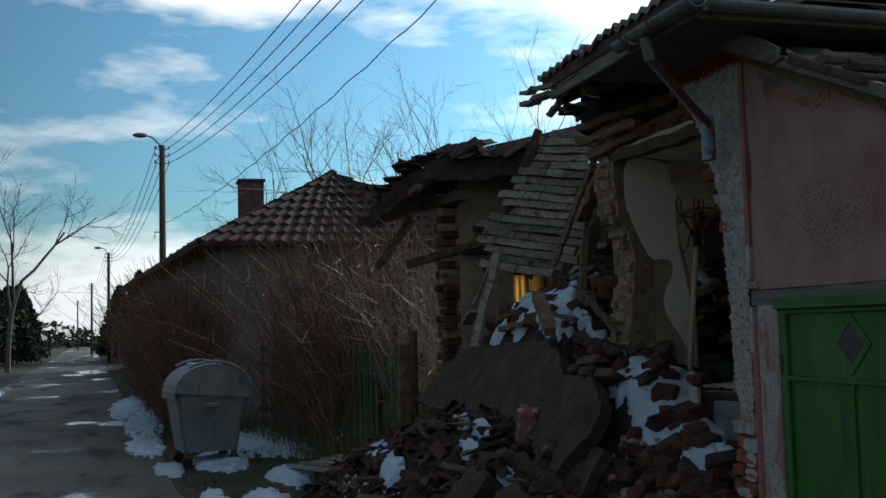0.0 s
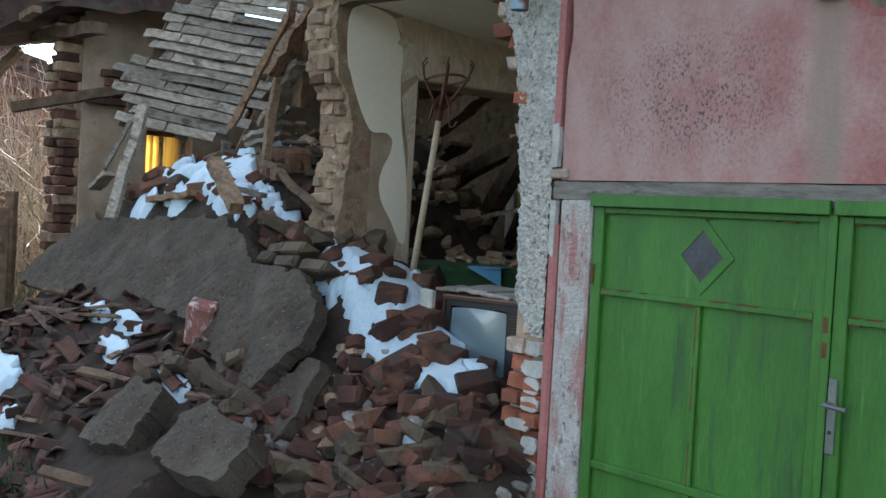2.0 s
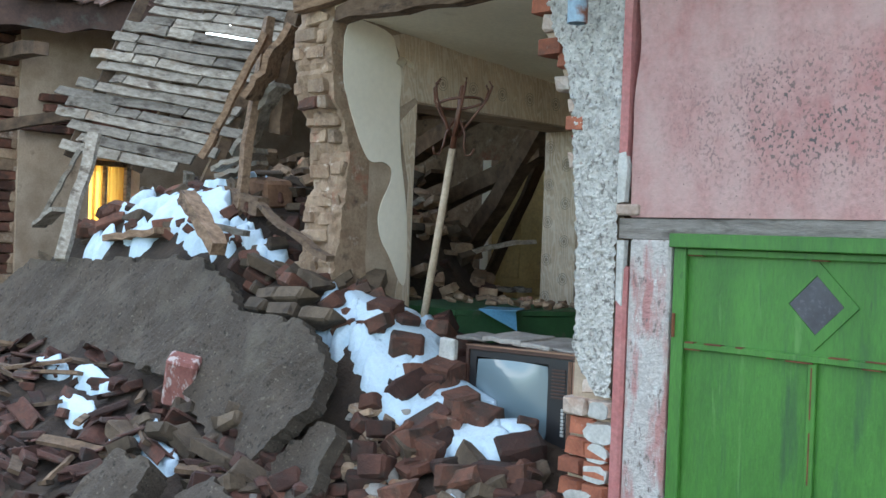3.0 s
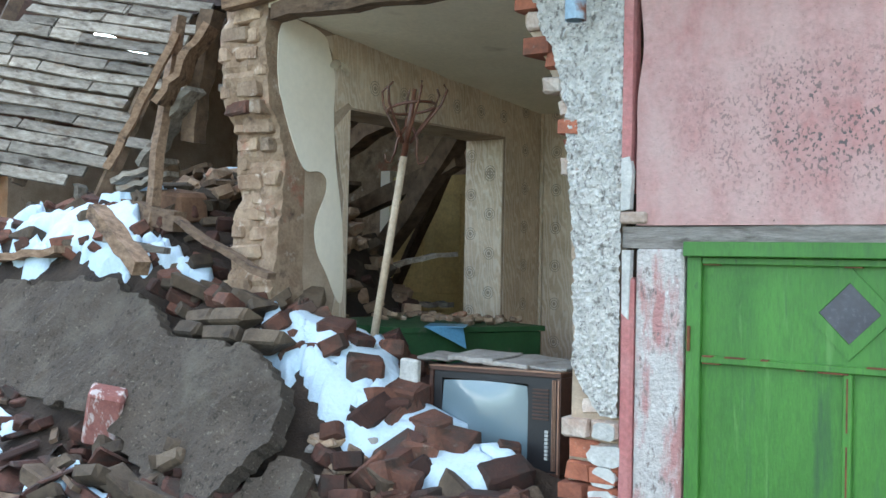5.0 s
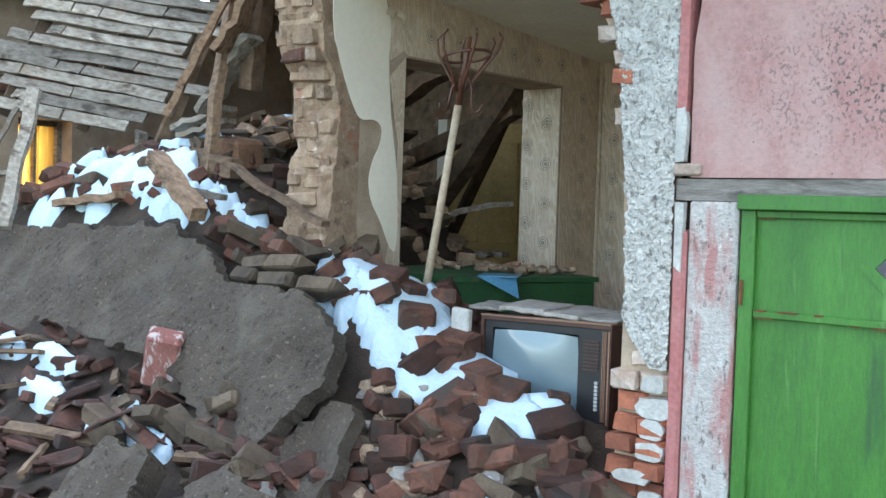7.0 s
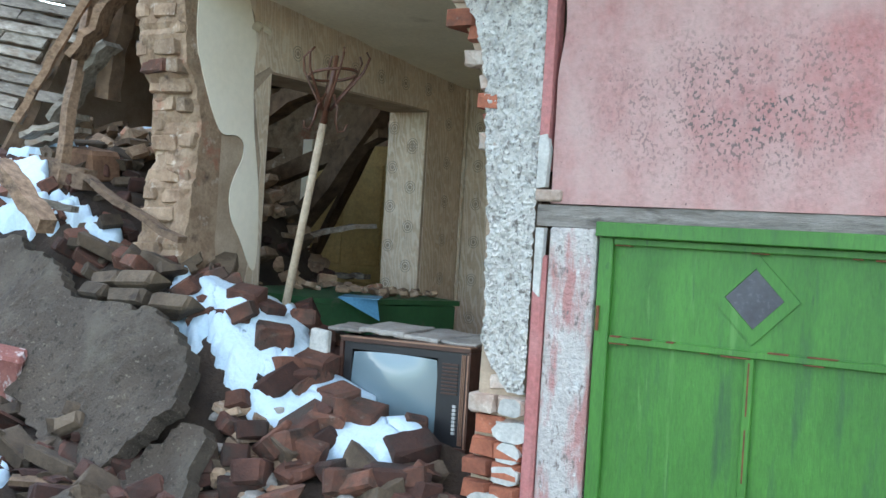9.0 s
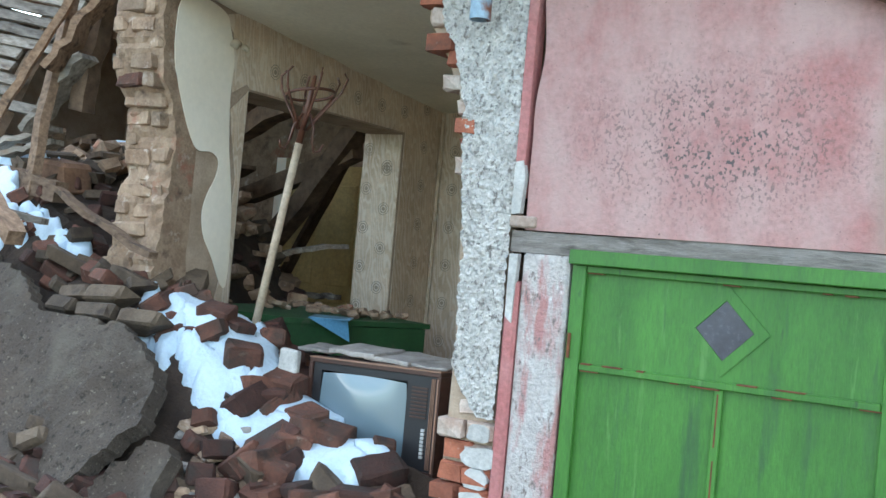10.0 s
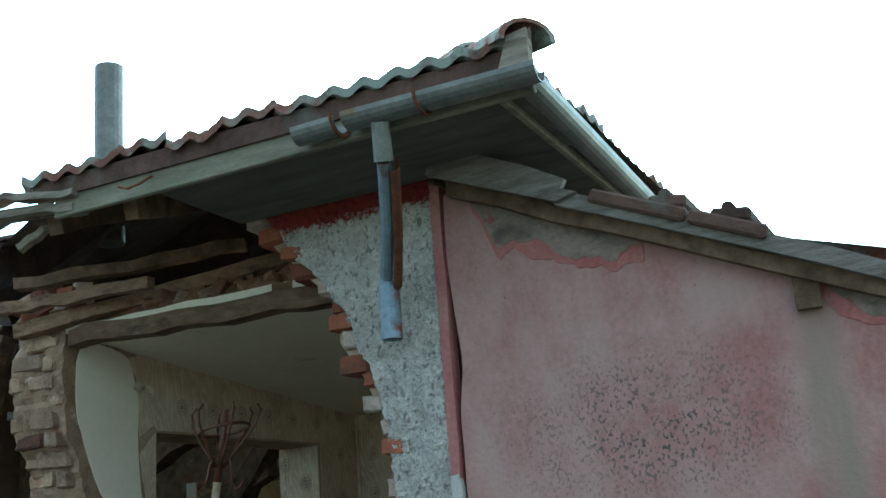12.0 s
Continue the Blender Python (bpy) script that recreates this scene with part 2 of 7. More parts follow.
M_GLASSDARK = surf("dusty_dark_pane", (0.055, 0.055, 0.07), (0.10, 0.10, 0.12), 9, 0.25, 0.05, 60)
M_WOOD = surf("weathered_grey_wood", (0.19, 0.155, 0.12), (0.44, 0.385, 0.32), 4, 0.9, 0.8, 34, stretch=(1.1, 10, 10), vary=0.38, layers=[((0.095, 0.070, 0.052), 4.5, 0.54, 0.66, (0.8, 3, 3)), ((0.24, 0.155, 0.095), 3, 0.58, 0.74, (1, 2, 2)), ((0.58, 0.53, 0.45), 7, 0.62, 0.74, (0.7, 5, 5))])
M_WOODGREY = surf("old_grey_board", (0.17, 0.145, 0.125), (0.38, 0.34, 0.305), 5, 0.9, 0.8, 30, stretch=(1.2, 9, 9), layers=[((0.09, 0.07, 0.058), 6, 0.56, 0.72, (1, 3.5, 3.5)), ((0.46, 0.42, 0.385), 5, 0.62, 0.74, (0.8, 5, 5))])
M_WOODBROWN = surf("brown_old_timber", (0.15, 0.085, 0.048), (0.36, 0.23, 0.145), 6, 0.92, 0.7, 40, stretch=(2, 7, 7), vary=0.35, layers=[((0.06, 0.036, 0.024), 5, 0.55, 0.68, (1, 3, 3))])
M_REDMUD = surf("reddish_mud", (0.12, 0.058, 0.032), (0.29, 0.155, 0.09), 10, 0.97, 0.8, 70, vary=0.4)
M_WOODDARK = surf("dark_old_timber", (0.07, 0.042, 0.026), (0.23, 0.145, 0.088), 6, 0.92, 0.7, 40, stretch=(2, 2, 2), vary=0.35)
M_POLEWOOD = surf("pale_turned_wood", (0.42, 0.30, 0.20), (0.58, 0.46, 0.33), 9, 0.6, 0.15, 60)
M_BENT = surf("varnished_bentwood", (0.09, 0.032, 0.018), (0.16, 0.06, 0.032), 9, 0.4, 0.1, 60)
M_PAPER = surf("patterned_wallpaper", (0.56, 0.415, 0.285), (0.76, 0.60, 0.44), 5, 0.9, 0.2, 60, mottle=0.45, layers=[((0.30, 0.205, 0.14), 3, 0.61, 0.78, (1, 1, 0.5))])
pa_nt = M_PAPER.node_tree
pa_b = pa_nt.nodes["Principled BSDF"]
pa_map, pa_wave = pa_nt.nodes.new("ShaderNodeMapping"), pa_nt.nodes.new("ShaderNodeTexWave")
pa_map.inputs["Scale"].default_value = (1, 1, 0.22)
pa_wave.bands_direction = "DIAGONAL"
pa_wave.inputs["Scale"].default_value, pa_wave.inputs["Distortion"].default_value = 20, 16
pa_wave.inputs["Detail"].default_value, pa_wave.inputs["Detail Scale"].default_value = 1.5, 0.9
pa_nt.links.new(pa_nt.nodes.new("ShaderNodeNewGeometry").outputs["Position"], pa_map.inputs[0])
pa_nt.links.new(pa_map.outputs[0], pa_wave.inputs["Vector"])
pa_line = ramp_node(pa_nt, pa_wave.outputs["Fac"], [(0.50, (0, 0, 0)), (0.9, (0.42, 0.42, 0.42))])
pa_nt.links.new(mix_node(pa_nt, pa_line, pa_b.inputs["Base Color"].links[0].from_socket, (0.86, 0.78, 0.68)), pa_b.inputs["Base Color"])
M_CEIL = surf("stained_ceiling_paint", (0.80, 0.72, 0.57), (0.88, 0.81, 0.67), 1.6, 0.9, 0.2, 40, mottle=0.3, layers=[((0.42, 0.33, 0.23), 2.5, 0.64, 0.80, None)])
M_TILE = surf("clay_roof_tile", (0.20, 0.075, 0.052), (0.36, 0.17, 0.13), 8, 0.92, 0.6, 60, vary=0.35, layers=[((0.33, 0.37, 0.32), 5, 0.44, 0.56, None), ((0.09, 0.065, 0.05), 9, 0.58, 0.70, None), ((0.52, 0.53, 0.48), 14, 0.64, 0.72, None)])
M_TILEDARK = surf("old_dark_roof_tile", (0.054, 0.032, 0.025), (0.135, 0.077, 0.059), 5, 0.95, 0.6, 40, vary=0.3, layers=[((0.117, 0.117, 0.099), 4, 0.58, 0.7, None)])
M_ZINC = surf("galvanised_sheet", (0.160, 0.172, 0.160), (0.288, 0.300, 0.280), 6, 0.5, 0.15, 50, metal=0.55, layers=[((0.216, 0.152, 0.088), 7, 0.60, 0.72, None)])
M_BLUEPIPE = surf("pale_blue_painted_zinc", (0.22, 0.32, 0.40), (0.36, 0.47, 0.55), 9, 0.55, 0.2, 50, metal=0.2, layers=[((0.20, 0.075, 0.04), 5, 0.58, 0.66, None)])
M_SOFFIT = surf("soffit_boards", (0.08, 0.077, 0.065), (0.15, 0.145, 0.12), 3, 0.9, 0.3, 40, stretch=(1, 6, 1))
M_FASCIA = surf("green_stained_fascia", (0.16, 0.15, 0.11), (0.33, 0.31, 0.24), 4, 0.9, 0.4, 40, stretch=(1, 5, 5), layers=[((0.20, 0.26, 0.16), 3, 0.55, 0.7, None)])
M_YELLOW = surf("ochre_door_paint", (0.46, 0.31, 0.11), (0.62, 0.45, 0.19), 4, 0.7, 0.2, 40)
M_TVCASE = surf("walnut_tv_cabinet", (0.05, 0.022, 0.016), (0.11, 0.05, 0.035), 6, 0.45, 0.1, 40, stretch=(1, 5, 5))
M_TVBLACK = plain("black_plastic", (0.025, 0.024, 0.026), 0.45)
M_TVTRIM = plain("copper_coloured_trim", (0.42, 0.24, 0.17), 0.4, 0.5)
M_TVGREY = plain("pale_buttons", (0.55, 0.54, 0.52), 0.5)
M_PLASTER = surf("dirty_white_plaster", (0.42, 0.40, 0.37), (0.64, 0.62, 0.58), 9, 0.93, 0.6, 60)
M_STONE = surf("grey_stone", (0.20, 0.18, 0.16), (0.36, 0.33, 0.30), 9, 0.93, 0.6, 60, vary=0.3)
M_BLUEPAPER = plain("blue_magazine_cover", (0.12, 0.32, 0.48), 0.4)
M_BIN = surf("galvanised_waste_bin", (0.25, 0.27, 0.28), (0.38, 0.40, 0.41), 4, 0.55, 0.2, 30, metal=0.6, layers=[((0.13, 0.12, 0.11), 4, 0.58, 0.72, (2, 2, 0.6))])
M_RUBBER = plain("black_rubber", (0.02, 0.02, 0.02), 0.8)
M_POLE = surf("creosoted_pole", (0.05, 0.038, 0.03), (0.12, 0.095, 0.075), 5, 0.9, 0.4, 40, stretch=(5, 5, 0.6))
M_TWIGRED = surf("reddish_brown_twigs", (0.12, 0.05, 0.032), (0.29, 0.14, 0.09), 3, 0.8, 0.2, 30)
M_TWIGPALE = surf("pale_dry_twigs", (0.30, 0.22, 0.16), (0.56, 0.45, 0.36), 3, 0.6, 0.2, 30)
M_BARK = surf("grey_bark", (0.07, 0.055, 0.045), (0.15, 0.12, 0.10), 5, 0.9, 0.5, 30)
M_FIR = surf("dark_evergreen_needles", (0.018, 0.028, 0.014), (0.05, 0.065, 0.03), 2, 0.9, 0.5, 20)
M_FENCE = surf("moss_green_fence_paint", (0.05, 0.085, 0.04), (0.12, 0.17, 0.085), 6, 0.9, 0.4, 40, vary=0.3)
M_GREYWALL = surf("grey_house_render", (0.17, 0.15, 0.135), (0.30, 0.27, 0.245), 1.2, 0.95, 0.4, 25, layers=[((0.18, 0.15, 0.13), 1.0, 0.58, 0.75, None)])
M_CURTAIN = bpy.data.materials.new("amber_curtain")
M_CURTAIN.use_nodes = True
c_nt = M_CURTAIN.node_tree
c_tr = c_nt.nodes.new("ShaderNodeBsdfTranslucent")
c_tr.inputs[0].default_value = (0.80, 0.40, 0.07, 1)
c_mix = c_nt.nodes.new("ShaderNodeMixShader")
c_mix.inputs[0].default_value = 0.75
c_nt.nodes["Principled BSDF"].inputs["Base Color"].default_value = (0.75, 0.45, 0.12, 1)
c_nt.links.new(c_nt.nodes["Principled BSDF"].outputs[0], c_mix.inputs[1])
c_nt.links.new(c_tr.outputs[0], c_mix.inputs[2])
c_nt.links.new(c_mix.outputs[0], c_nt.nodes["Material Output"].inputs[0])
M_SCREEN = bpy.data.materials.new("tv_tube_glass")
M_SCREEN.use_nodes = True
s_b = M_SCREEN.node_tree.nodes["Principled BSDF"]
s_b.inputs["Base Color"].default_value = (0.15, 0.21, 0.24, 1)
s_b.inputs["Roughness"].default_value = 0.24
s_b.inputs["Coat Weight"].default_value = 1.0
s_b.inputs["Specular IOR Level"].default_value = 1.0

# ---- building helpers ----
WHERE = {}


def put(name, bm, mat, parent=None, label="", category="", group="", kind="", smooth=False, base=True):
    """Links a bmesh, given in world places, as one mesh object with its origin at its foot; under parent if there is one."""
    bm.normal_update()
    me = bpy.data.meshes.new(name)
    xs = np.array([v.co for v in bm.verts])
    lo, hi = xs.min(0), xs.max(0)
    at = Vector(((lo[0] + hi[0]) / 2, (lo[1] + hi[1]) / 2, lo[2] if base else (lo[2] + hi[2]) / 2))
    bmesh.ops.translate(bm, vec=-at, verts=bm.verts)
    bm.to_mesh(me)
    bm.free()
    if smooth:
        me.polygons.foreach_set("use_smooth", [True] * len(me.polygons))
    me.materials.append(mat)
    ob = new(name, me)
    WHERE[ob] = at
    ob.location = at
    if parent is not None:
        ob.parent = parent
        ob.location = at - WHERE[parent]
    return tagged(ob, label, category, group, kind)


def part(name, bm, mat, parent, label="", smooth=False):
    return put(name, bm, mat, parent, label, smooth=smooth)


def root(name, at, label, category, group="", kind=""):
    ob = new(name)
    ob.location = at
    ob.empty_display_size = 0.1
    WHERE[ob] = Vector(at)
    return tagged(ob, label, category, group, kind)


def box(bm, x0, x1, y0, y1, z0, z1, bevel=0.0, turn=None):
    r = bmesh.ops.create_cube(bm, size=1)
    vs = r["verts"]
    c = Vector(((x0 + x1) / 2, (y0 + y1) / 2, (z0 + z1) / 2))
    for v in vs:
        v.co = Vector((v.co.x * abs(x1 - x0), v.co.y * abs(y1 - y0), v.co.z * abs(z1 - z0)))
        if turn:
            v.co = turn @ v.co
        v.co += c
    if bevel:
        es = list({e for v in vs for e in v.link_edges})
        bmesh.ops.bevel(bm, geom=es, offset=bevel, segments=1, affect="EDGES")
    return vs


def a_box(*a, **k):
    bm = bmesh.new()
    box(bm, *a, **k)
    return bm


def prism(bm, outline, y0, y1, axes=("x", "z")):
    """A plate of that outline in x and z (or the axes named), from y0 to y1 along the third."""
    third = ({"x", "y", "z"} - set(axes)).pop()
    idx = {"x": 0, "y": 1, "z": 2}
    rows = []
    for d in (y0, y1):
        row = []
        for p in outline:
            co = [0, 0, 0]
            co[idx[axes[0]]], co[idx[axes[1]]], co[idx[third]] = p[0], p[1], d
            row.append(bm.verts.new(co))
        rows.append(row)
    n = len(outline)
    bm.faces.new(rows[0])
    bm.faces.new(rows[1][::-1])
    for i in range(n):
        bm.faces.new((rows[0][i], rows[1][i], rows[1][(i + 1) % n], rows[0][(i + 1) % n]))
    bmesh.ops.recalc_face_normals(bm, faces=bm.faces)
    return bm


def tube(bm, pts, r0, r1=None, sides=8, caps=True):
    r1 = r0 if r1 is None else r1
    pts = [Vector(p) for p in pts]
    rings = []
    for i, p in enumerate(pts):
        d = (pts[min(i + 1, len(pts) - 1)] - pts[max(i - 1, 0)]).normalized()
        a = d.orthogonal().normalized() if abs(d.z) > 0.9 else Vector((0, 0, 1)).cross(d).normalized()
        b = d.cross(a)
        r = r0 + (r1 - r0) * i / max(len(pts) - 1, 1)
        rings.append([bm.verts.new(p + r * (math.cos(k * math.tau / sides) * a + math.sin(k * math.tau / sides) * b)) for k in range(sides)])
    for q, s in zip(rings, rings[1:]):
        for k in range(sides):
            bm.faces.new((q[k], q[(k + 1) % sides], s[(k + 1) % sides], s[k]))
    if caps:
        bm.faces.new(rings[0][::-1])
        bm.faces.new(rings[-1])
    return bm


def a_tube(*a, **k):
    return tube(bmesh.new(), *a, **k)


def beam(a, b, w, h, twist=0.0, rough=0.0, rng=random, cuts=5):
    """A squared timber from a to b, slightly uneven."""
    a, b = Vector(a), Vector(b)
    d = (b - a).normalized()
    s = Vector((0, 0, 1)).cross(d)
    s = s.normalized() if s.length > 0.05 else Vector((1, 0, 0))
    u = d.cross(s)
    bm = bmesh.new()
    rings = []
    for i in range(cuts + 1):
        p = a.lerp(b, i / cuts) + Vector([rng.uniform(-rough, rough) for _ in range(3)])
        c, k = math.cos(twist), math.sin(twist)
        ww, hh = w / 2 * rng.uniform(0.9, 1.05), h / 2 * rng.uniform(0.9, 1.05)
        rings.append([bm.verts.new(p + x * ww * (c * s + k * u) + y * hh * (c * u - k * s)) for x, y in ((-1, -1), (1, -1), (1, 1), (-1, 1))])
    for q, r in zip(rings, rings[1:]):
        for k in range(4):
            bm.faces.new((q[k], q[(k + 1) % 4], r[(k + 1) % 4], r[k]))
    bm.faces.new(rings[0][::-1])
    bm.faces.new(rings[-1])
    bmesh.ops.recalc_face_normals(bm, faces=bm.faces)
    return bm


def roughen(bm, amount, scale=3.0, seed=0.0):
    for v in bm.verts:
        v.co += noise.noise_vector(v.co * scale + Vector((seed, seed * 1.7, 0))) * amount


def interp(x, table):
    return float(np.interp(x, [a for a, _ in table], [b for _, b in table]))


def chunk_mesh(name, size, seed, mat, shape="brick"):
    """A lump of brick, stone or adobe: a box with broken corners."""
    rng = random.Random(seed)
    bm = bmesh.new()
    bmesh.ops.create_cube(bm, size=1)
    if shape == "stone":
        bmesh.ops.subdivide_edges(bm, edges=bm.edges, cuts=1, use_grid_fill=True)
        for v in bm.verts:
            v.co = v.co.normalized() * 0.6 * rng.uniform(0.75, 1.1)
    else:
        bmesh.ops.bevel(bm, geom=bm.edges[:], offset=0.10, segments=1, affect="EDGES")
        for v in bm.verts:
            v.co += Vector([rng.uniform(-0.06, 0.06) for _ in range(3)])
        if rng.random() < 0.4:
            n = Vector([rng.uniform(-1, 1) for _ in range(3)]).normalized()
            bmesh.ops.bisect_plane(bm, geom=bm.verts[:] + bm.edges[:] + bm.faces[:], plane_co=n * 0.36, plane_no=n, clear_outer=True)
            edges = [e for e in bm.edges if e.is_boundary]
            if edges:
                bmesh.ops.contextual_create(bm, geom=edges)
    for v in bm.verts:
        v.co = Vector((v.co.x * size[0], v.co.y * size[1], v.co.z * size[2]))
    bm.normal_update()
    me = bpy.data.meshes.new(name)
    bm.to_mesh(me)
    bm.free()
    me.materials.append(mat)
    return me


def shard_mesh(name, seed, mat):
    """A broken piece of a curved clay tile."""
    rng = random.Random(seed)
    bm = bmesh.new()
    n, w, l, t = 5, rng.uniform(0.12, 0.2), rng.uniform(0.15, 0.34), 0.014
    rows = []
    for h in (0, t):
        for j in (0, 1):
            rows.append([bm.verts.new(((i / n - 0.5) * w, (j - 0.5) * l * rng.uniform(0.7, 1.1), h + 0.03 * math.sin(i / n * math.pi * 1.5))) for i in range(n + 1)])
    a, b, c, d = rows
    for i in range(n):
        bm.faces.new((a[i], b[i], b[i + 1], a[i + 1]))
        bm.faces.new((c[i], c[i + 1], d[i + 1], d[i]))
        bm.faces.new((a[i], a[i + 1], c[i + 1], c[i]))
        bm.faces.new((b[i], d[i], d[i + 1], b[i + 1]))
    bm.faces.new((a[0], c[0], d[0], b[0]))
    bm.faces.new((a[n], b[n], d[n], c[n]))
    bmesh.ops.recalc_face_normals(bm, faces=bm.faces)
    me = bpy.data.meshes.new(name)
    bm.to_mesh(me)
    bm.free()
    me.materials.append(mat)
    return me


def piece(name, me, parent, at, turn=(0, 0, 0), scale=(1, 1, 1)):
    ob = new(name, me)
    ob.parent = parent
    ob.location = Vector(at) - WHERE[parent]
    ob.rotation_euler = turn
    ob.scale = scale
    return ob


def tiled_slope(name, corner, along, up, tile_w, tile_l, nu, nv, mat, parent, seed=0, sag=None, label=""):
    """A slope of overlapping wavy clay tiles in courses: one sheet of real relief."""
    bm = bmesh.new()
    rng = random.Random(seed)
    along, up, corner = Vector(along).normalized(), Vector(up).normalized(), Vector(corner)
    nrm = along.cross(up).normalized()
    if nrm.z < 0:
        nrm = -nrm
    k = 4
    for j in range(nv):
        lift0, lift1 = 0.035 + rng.uniform(0, 0.006), 0.0
        rows = []
        for v, lift in ((j * tile_l, lift0), ((j + 1.06) * tile_l, lift1)):
            for under in (0, 1):
                row = []
                for i in range(nu * k + 1):
                    wob = noise.noise(Vector((i // k * 0.9, j * 3.1, seed))) * 0.02
                    h = 0.022 * (1 + math.cos(i / k * math.tau)) + lift + wob - under * 0.018
                    p = corner + along * (i / k * tile_w) + up * (v + wob) + nrm * h
                    if sag:
                        p.z += sag(p)
                    row.append(bm.verts.new(p))
                rows.append(row)
        for i in range(nu * k):
            bm.faces.new((rows[0][i], rows[0][i + 1], rows[2][i + 1], rows[2][i]))
            bm.faces.new((rows[1][i], rows[3][i], rows[3][i + 1], rows[1][i + 1]))
            bm.faces.new((rows[0][i], rows[1][i], rows[1][i + 1], rows[0][i + 1]))
    return put(name, bm, mat, parent, label, kind="stuff")

# ---- ground and road ----


def heap_height(x, y):
    """The rubble heap's surface above the ground."""
    top = interp(x, [(-13.4, 0), (-12.4, 0.35), (-11.6, 0.85), (-11.0, 1.40), (-10.3, 1.68), (-9.6, 1.86), (-9.0, 1.86), (-8.5, 1.74), (-8.0, 1.58), (-7.5, 1.52), (-7.1, 1.42), (-7.0, 1.34), (-6.7, 1.06), (-6.2, 0.98), (-5.7, 0.80), (-5.3, 0.25), (-4.9, 0.0)])
    s = 4.3 - y
    steep = interp(s, [(-4, 0.35), (-1.5, 0.75), (-0.3, 0.96), (0, 1), (0.1, 0.95), (0.5, 0.57), (0.8, 0.50), (1.25, 0.36), (1.6, 0.13), (1.9, 0.0)])
    even = interp(s, [(-4, 0.5), (-1.5, 0.85), (-0.1, 1), (0, 1), (0.3, 0.84), (0.8, 0.46), (1.2, 0.14), (1.45, 0.0)])
    k = interp(x, [(-7.0, 0), (-6.7, 1)])
    h = top * ((1 - k) * steep + k * even)
    inner = interp(x, [(-10.4, 0), (-9.7, 1), (-8.8, 1), (-8.3, 0.62), (-7.9, 0.05)])
    if inner > 0 and 4.25 < y < 6.6:
        h += inner * (max(interp(y, [(4.25, h), (4.5, 2.0), (4.9, 2.14), (5.4, 2.24), (6.0, 2.24), (6.6, h)]), h) - h)
    return h + (0.06 * noise.noise(Vector((x * 1.9, y * 1.9, 3))) + 0.03 * noise.noise(Vector((x * 6, y * 6, 8)))) * min(1, h * 2)


def road_right(x):
    return 1.45 + 0.05 * (x + 15.7)


def ground_height(x, y):
    d = y - road_right(x)
    rise = interp(d, [(-6, 0.02), (-4.2, 0.03), (-3.9, 0.0), (0, 0.0), (0.4, 0.05), (2.0, 0.10)])
    return rise + 0.03 * noise.noise(Vector((x * 0.8, y * 0.8, 1))) * (1 if d > 0.2 or d < -4.1 else 0)


bm = bmesh.new()
gx = [-2500, -900, -400, -220, -150, -110, -90, -75, -62] + [-52 + i * 0.5 for i in range(104)] + [2, 6, 15, 60, 400, 2500]
gy = [-2500, -700, -250, -90, -40, -20, -12, -8] + [-6 + i * 0.4 for i in range(30)] + [7, 9, 14, 25, 60, 200, 700, 2500]
grid = [[bm.verts.new((x, y, ground_height(x, y))) for y in gy] for x in gx]
for i in range(len(gx) - 1):
    for j in range(len(gy) - 1):
        bm.faces.new((grid[i][j], grid[i + 1][j], grid[i + 1][j + 1], grid[i][j + 1]))
put("ground", bm, M_GROUND, label="earth verge with dead grass beside the village street", category="ground", kind="structure", smooth=True, base=False)

bm = bmesh.new()
rows = []
for x in [-420, -250, -160, -110, -80] + [-60 + i * 0.6 for i in range(110)] + [10, 20]:
    r = road_right(x) + 0.15 * noise.noise(Vector((x * 0.7, 0, 0)))
    l = road_right(x) - 3.9 + 0.2 * noise.noise(Vector((x * 0.6, 5, 0)))
    rows.append([bm.verts.new((x, l + (r - l) * k / 8, 0.035 + 0.012 * math.sin(k / 8 * math.pi))) for k in range(9)])
for a, b in zip(rows, rows[1:]):
    for k in range(8):
        bm.faces.new((a[k], b[k], b[k + 1], a[k + 1]))
put("road", bm, M_ROAD, label="worn wet asphalt village street with puddles", category="road", kind="structure", smooth=True, base=False)

# ---- garage ----
VERGE0, VERGE_SLOPE = 3.15, -0.435


def verge_z(x):
    return VERGE0 + VERGE_SLOPE * (x + 5.6)


def ragged(x, z0, z1, n, amount, seed):
    return [(x + amount * noise.noise(Vector((seed, z0 + (z1 - z0) * i / n * 4.0, 0))), z0 + (z1 - z0) * i / n) for i in range(n + 1)]


garage_wall = root("wall_garage", (-4.3, 4.3, 0), "faded pink limewashed garage wall with black mould spots", "wall", kind="structure")
edge = [(x + 0.020 * math.exp(-((z - 2.47) / 0.12) ** 2), z) for x, z in ragged(-5.604, 1.912, 3.09, 34, 0.016, 4.2)]
out = edge + [(-5.0, verge_z(-5.0) - 0.05), (-4.0, verge_z(-4.0) - 0.05), (-2.95, verge_z(-2.95) - 0.05), (-2.95, 1.912)]
bm = prism(bmesh.new(), out, 4.15, 4.42)
part("gable_panel", bm, M_PINK, garage_wall)
strip = ragged(-5.617, 2.02, 3.12, 30, 0.008, 9.1) + [(-5.652, 3.14), (-5.652, 2.02)]
part("pink_strip", prism(bmesh.new(), strip, 4.140, 4.2), M_PINKTRIM, garage_wall, "cracked pink edge strip")
# Added dark strip behind the crack; its colour stands in for the gap's shade.
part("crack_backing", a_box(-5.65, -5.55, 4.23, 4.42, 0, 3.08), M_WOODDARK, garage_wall)
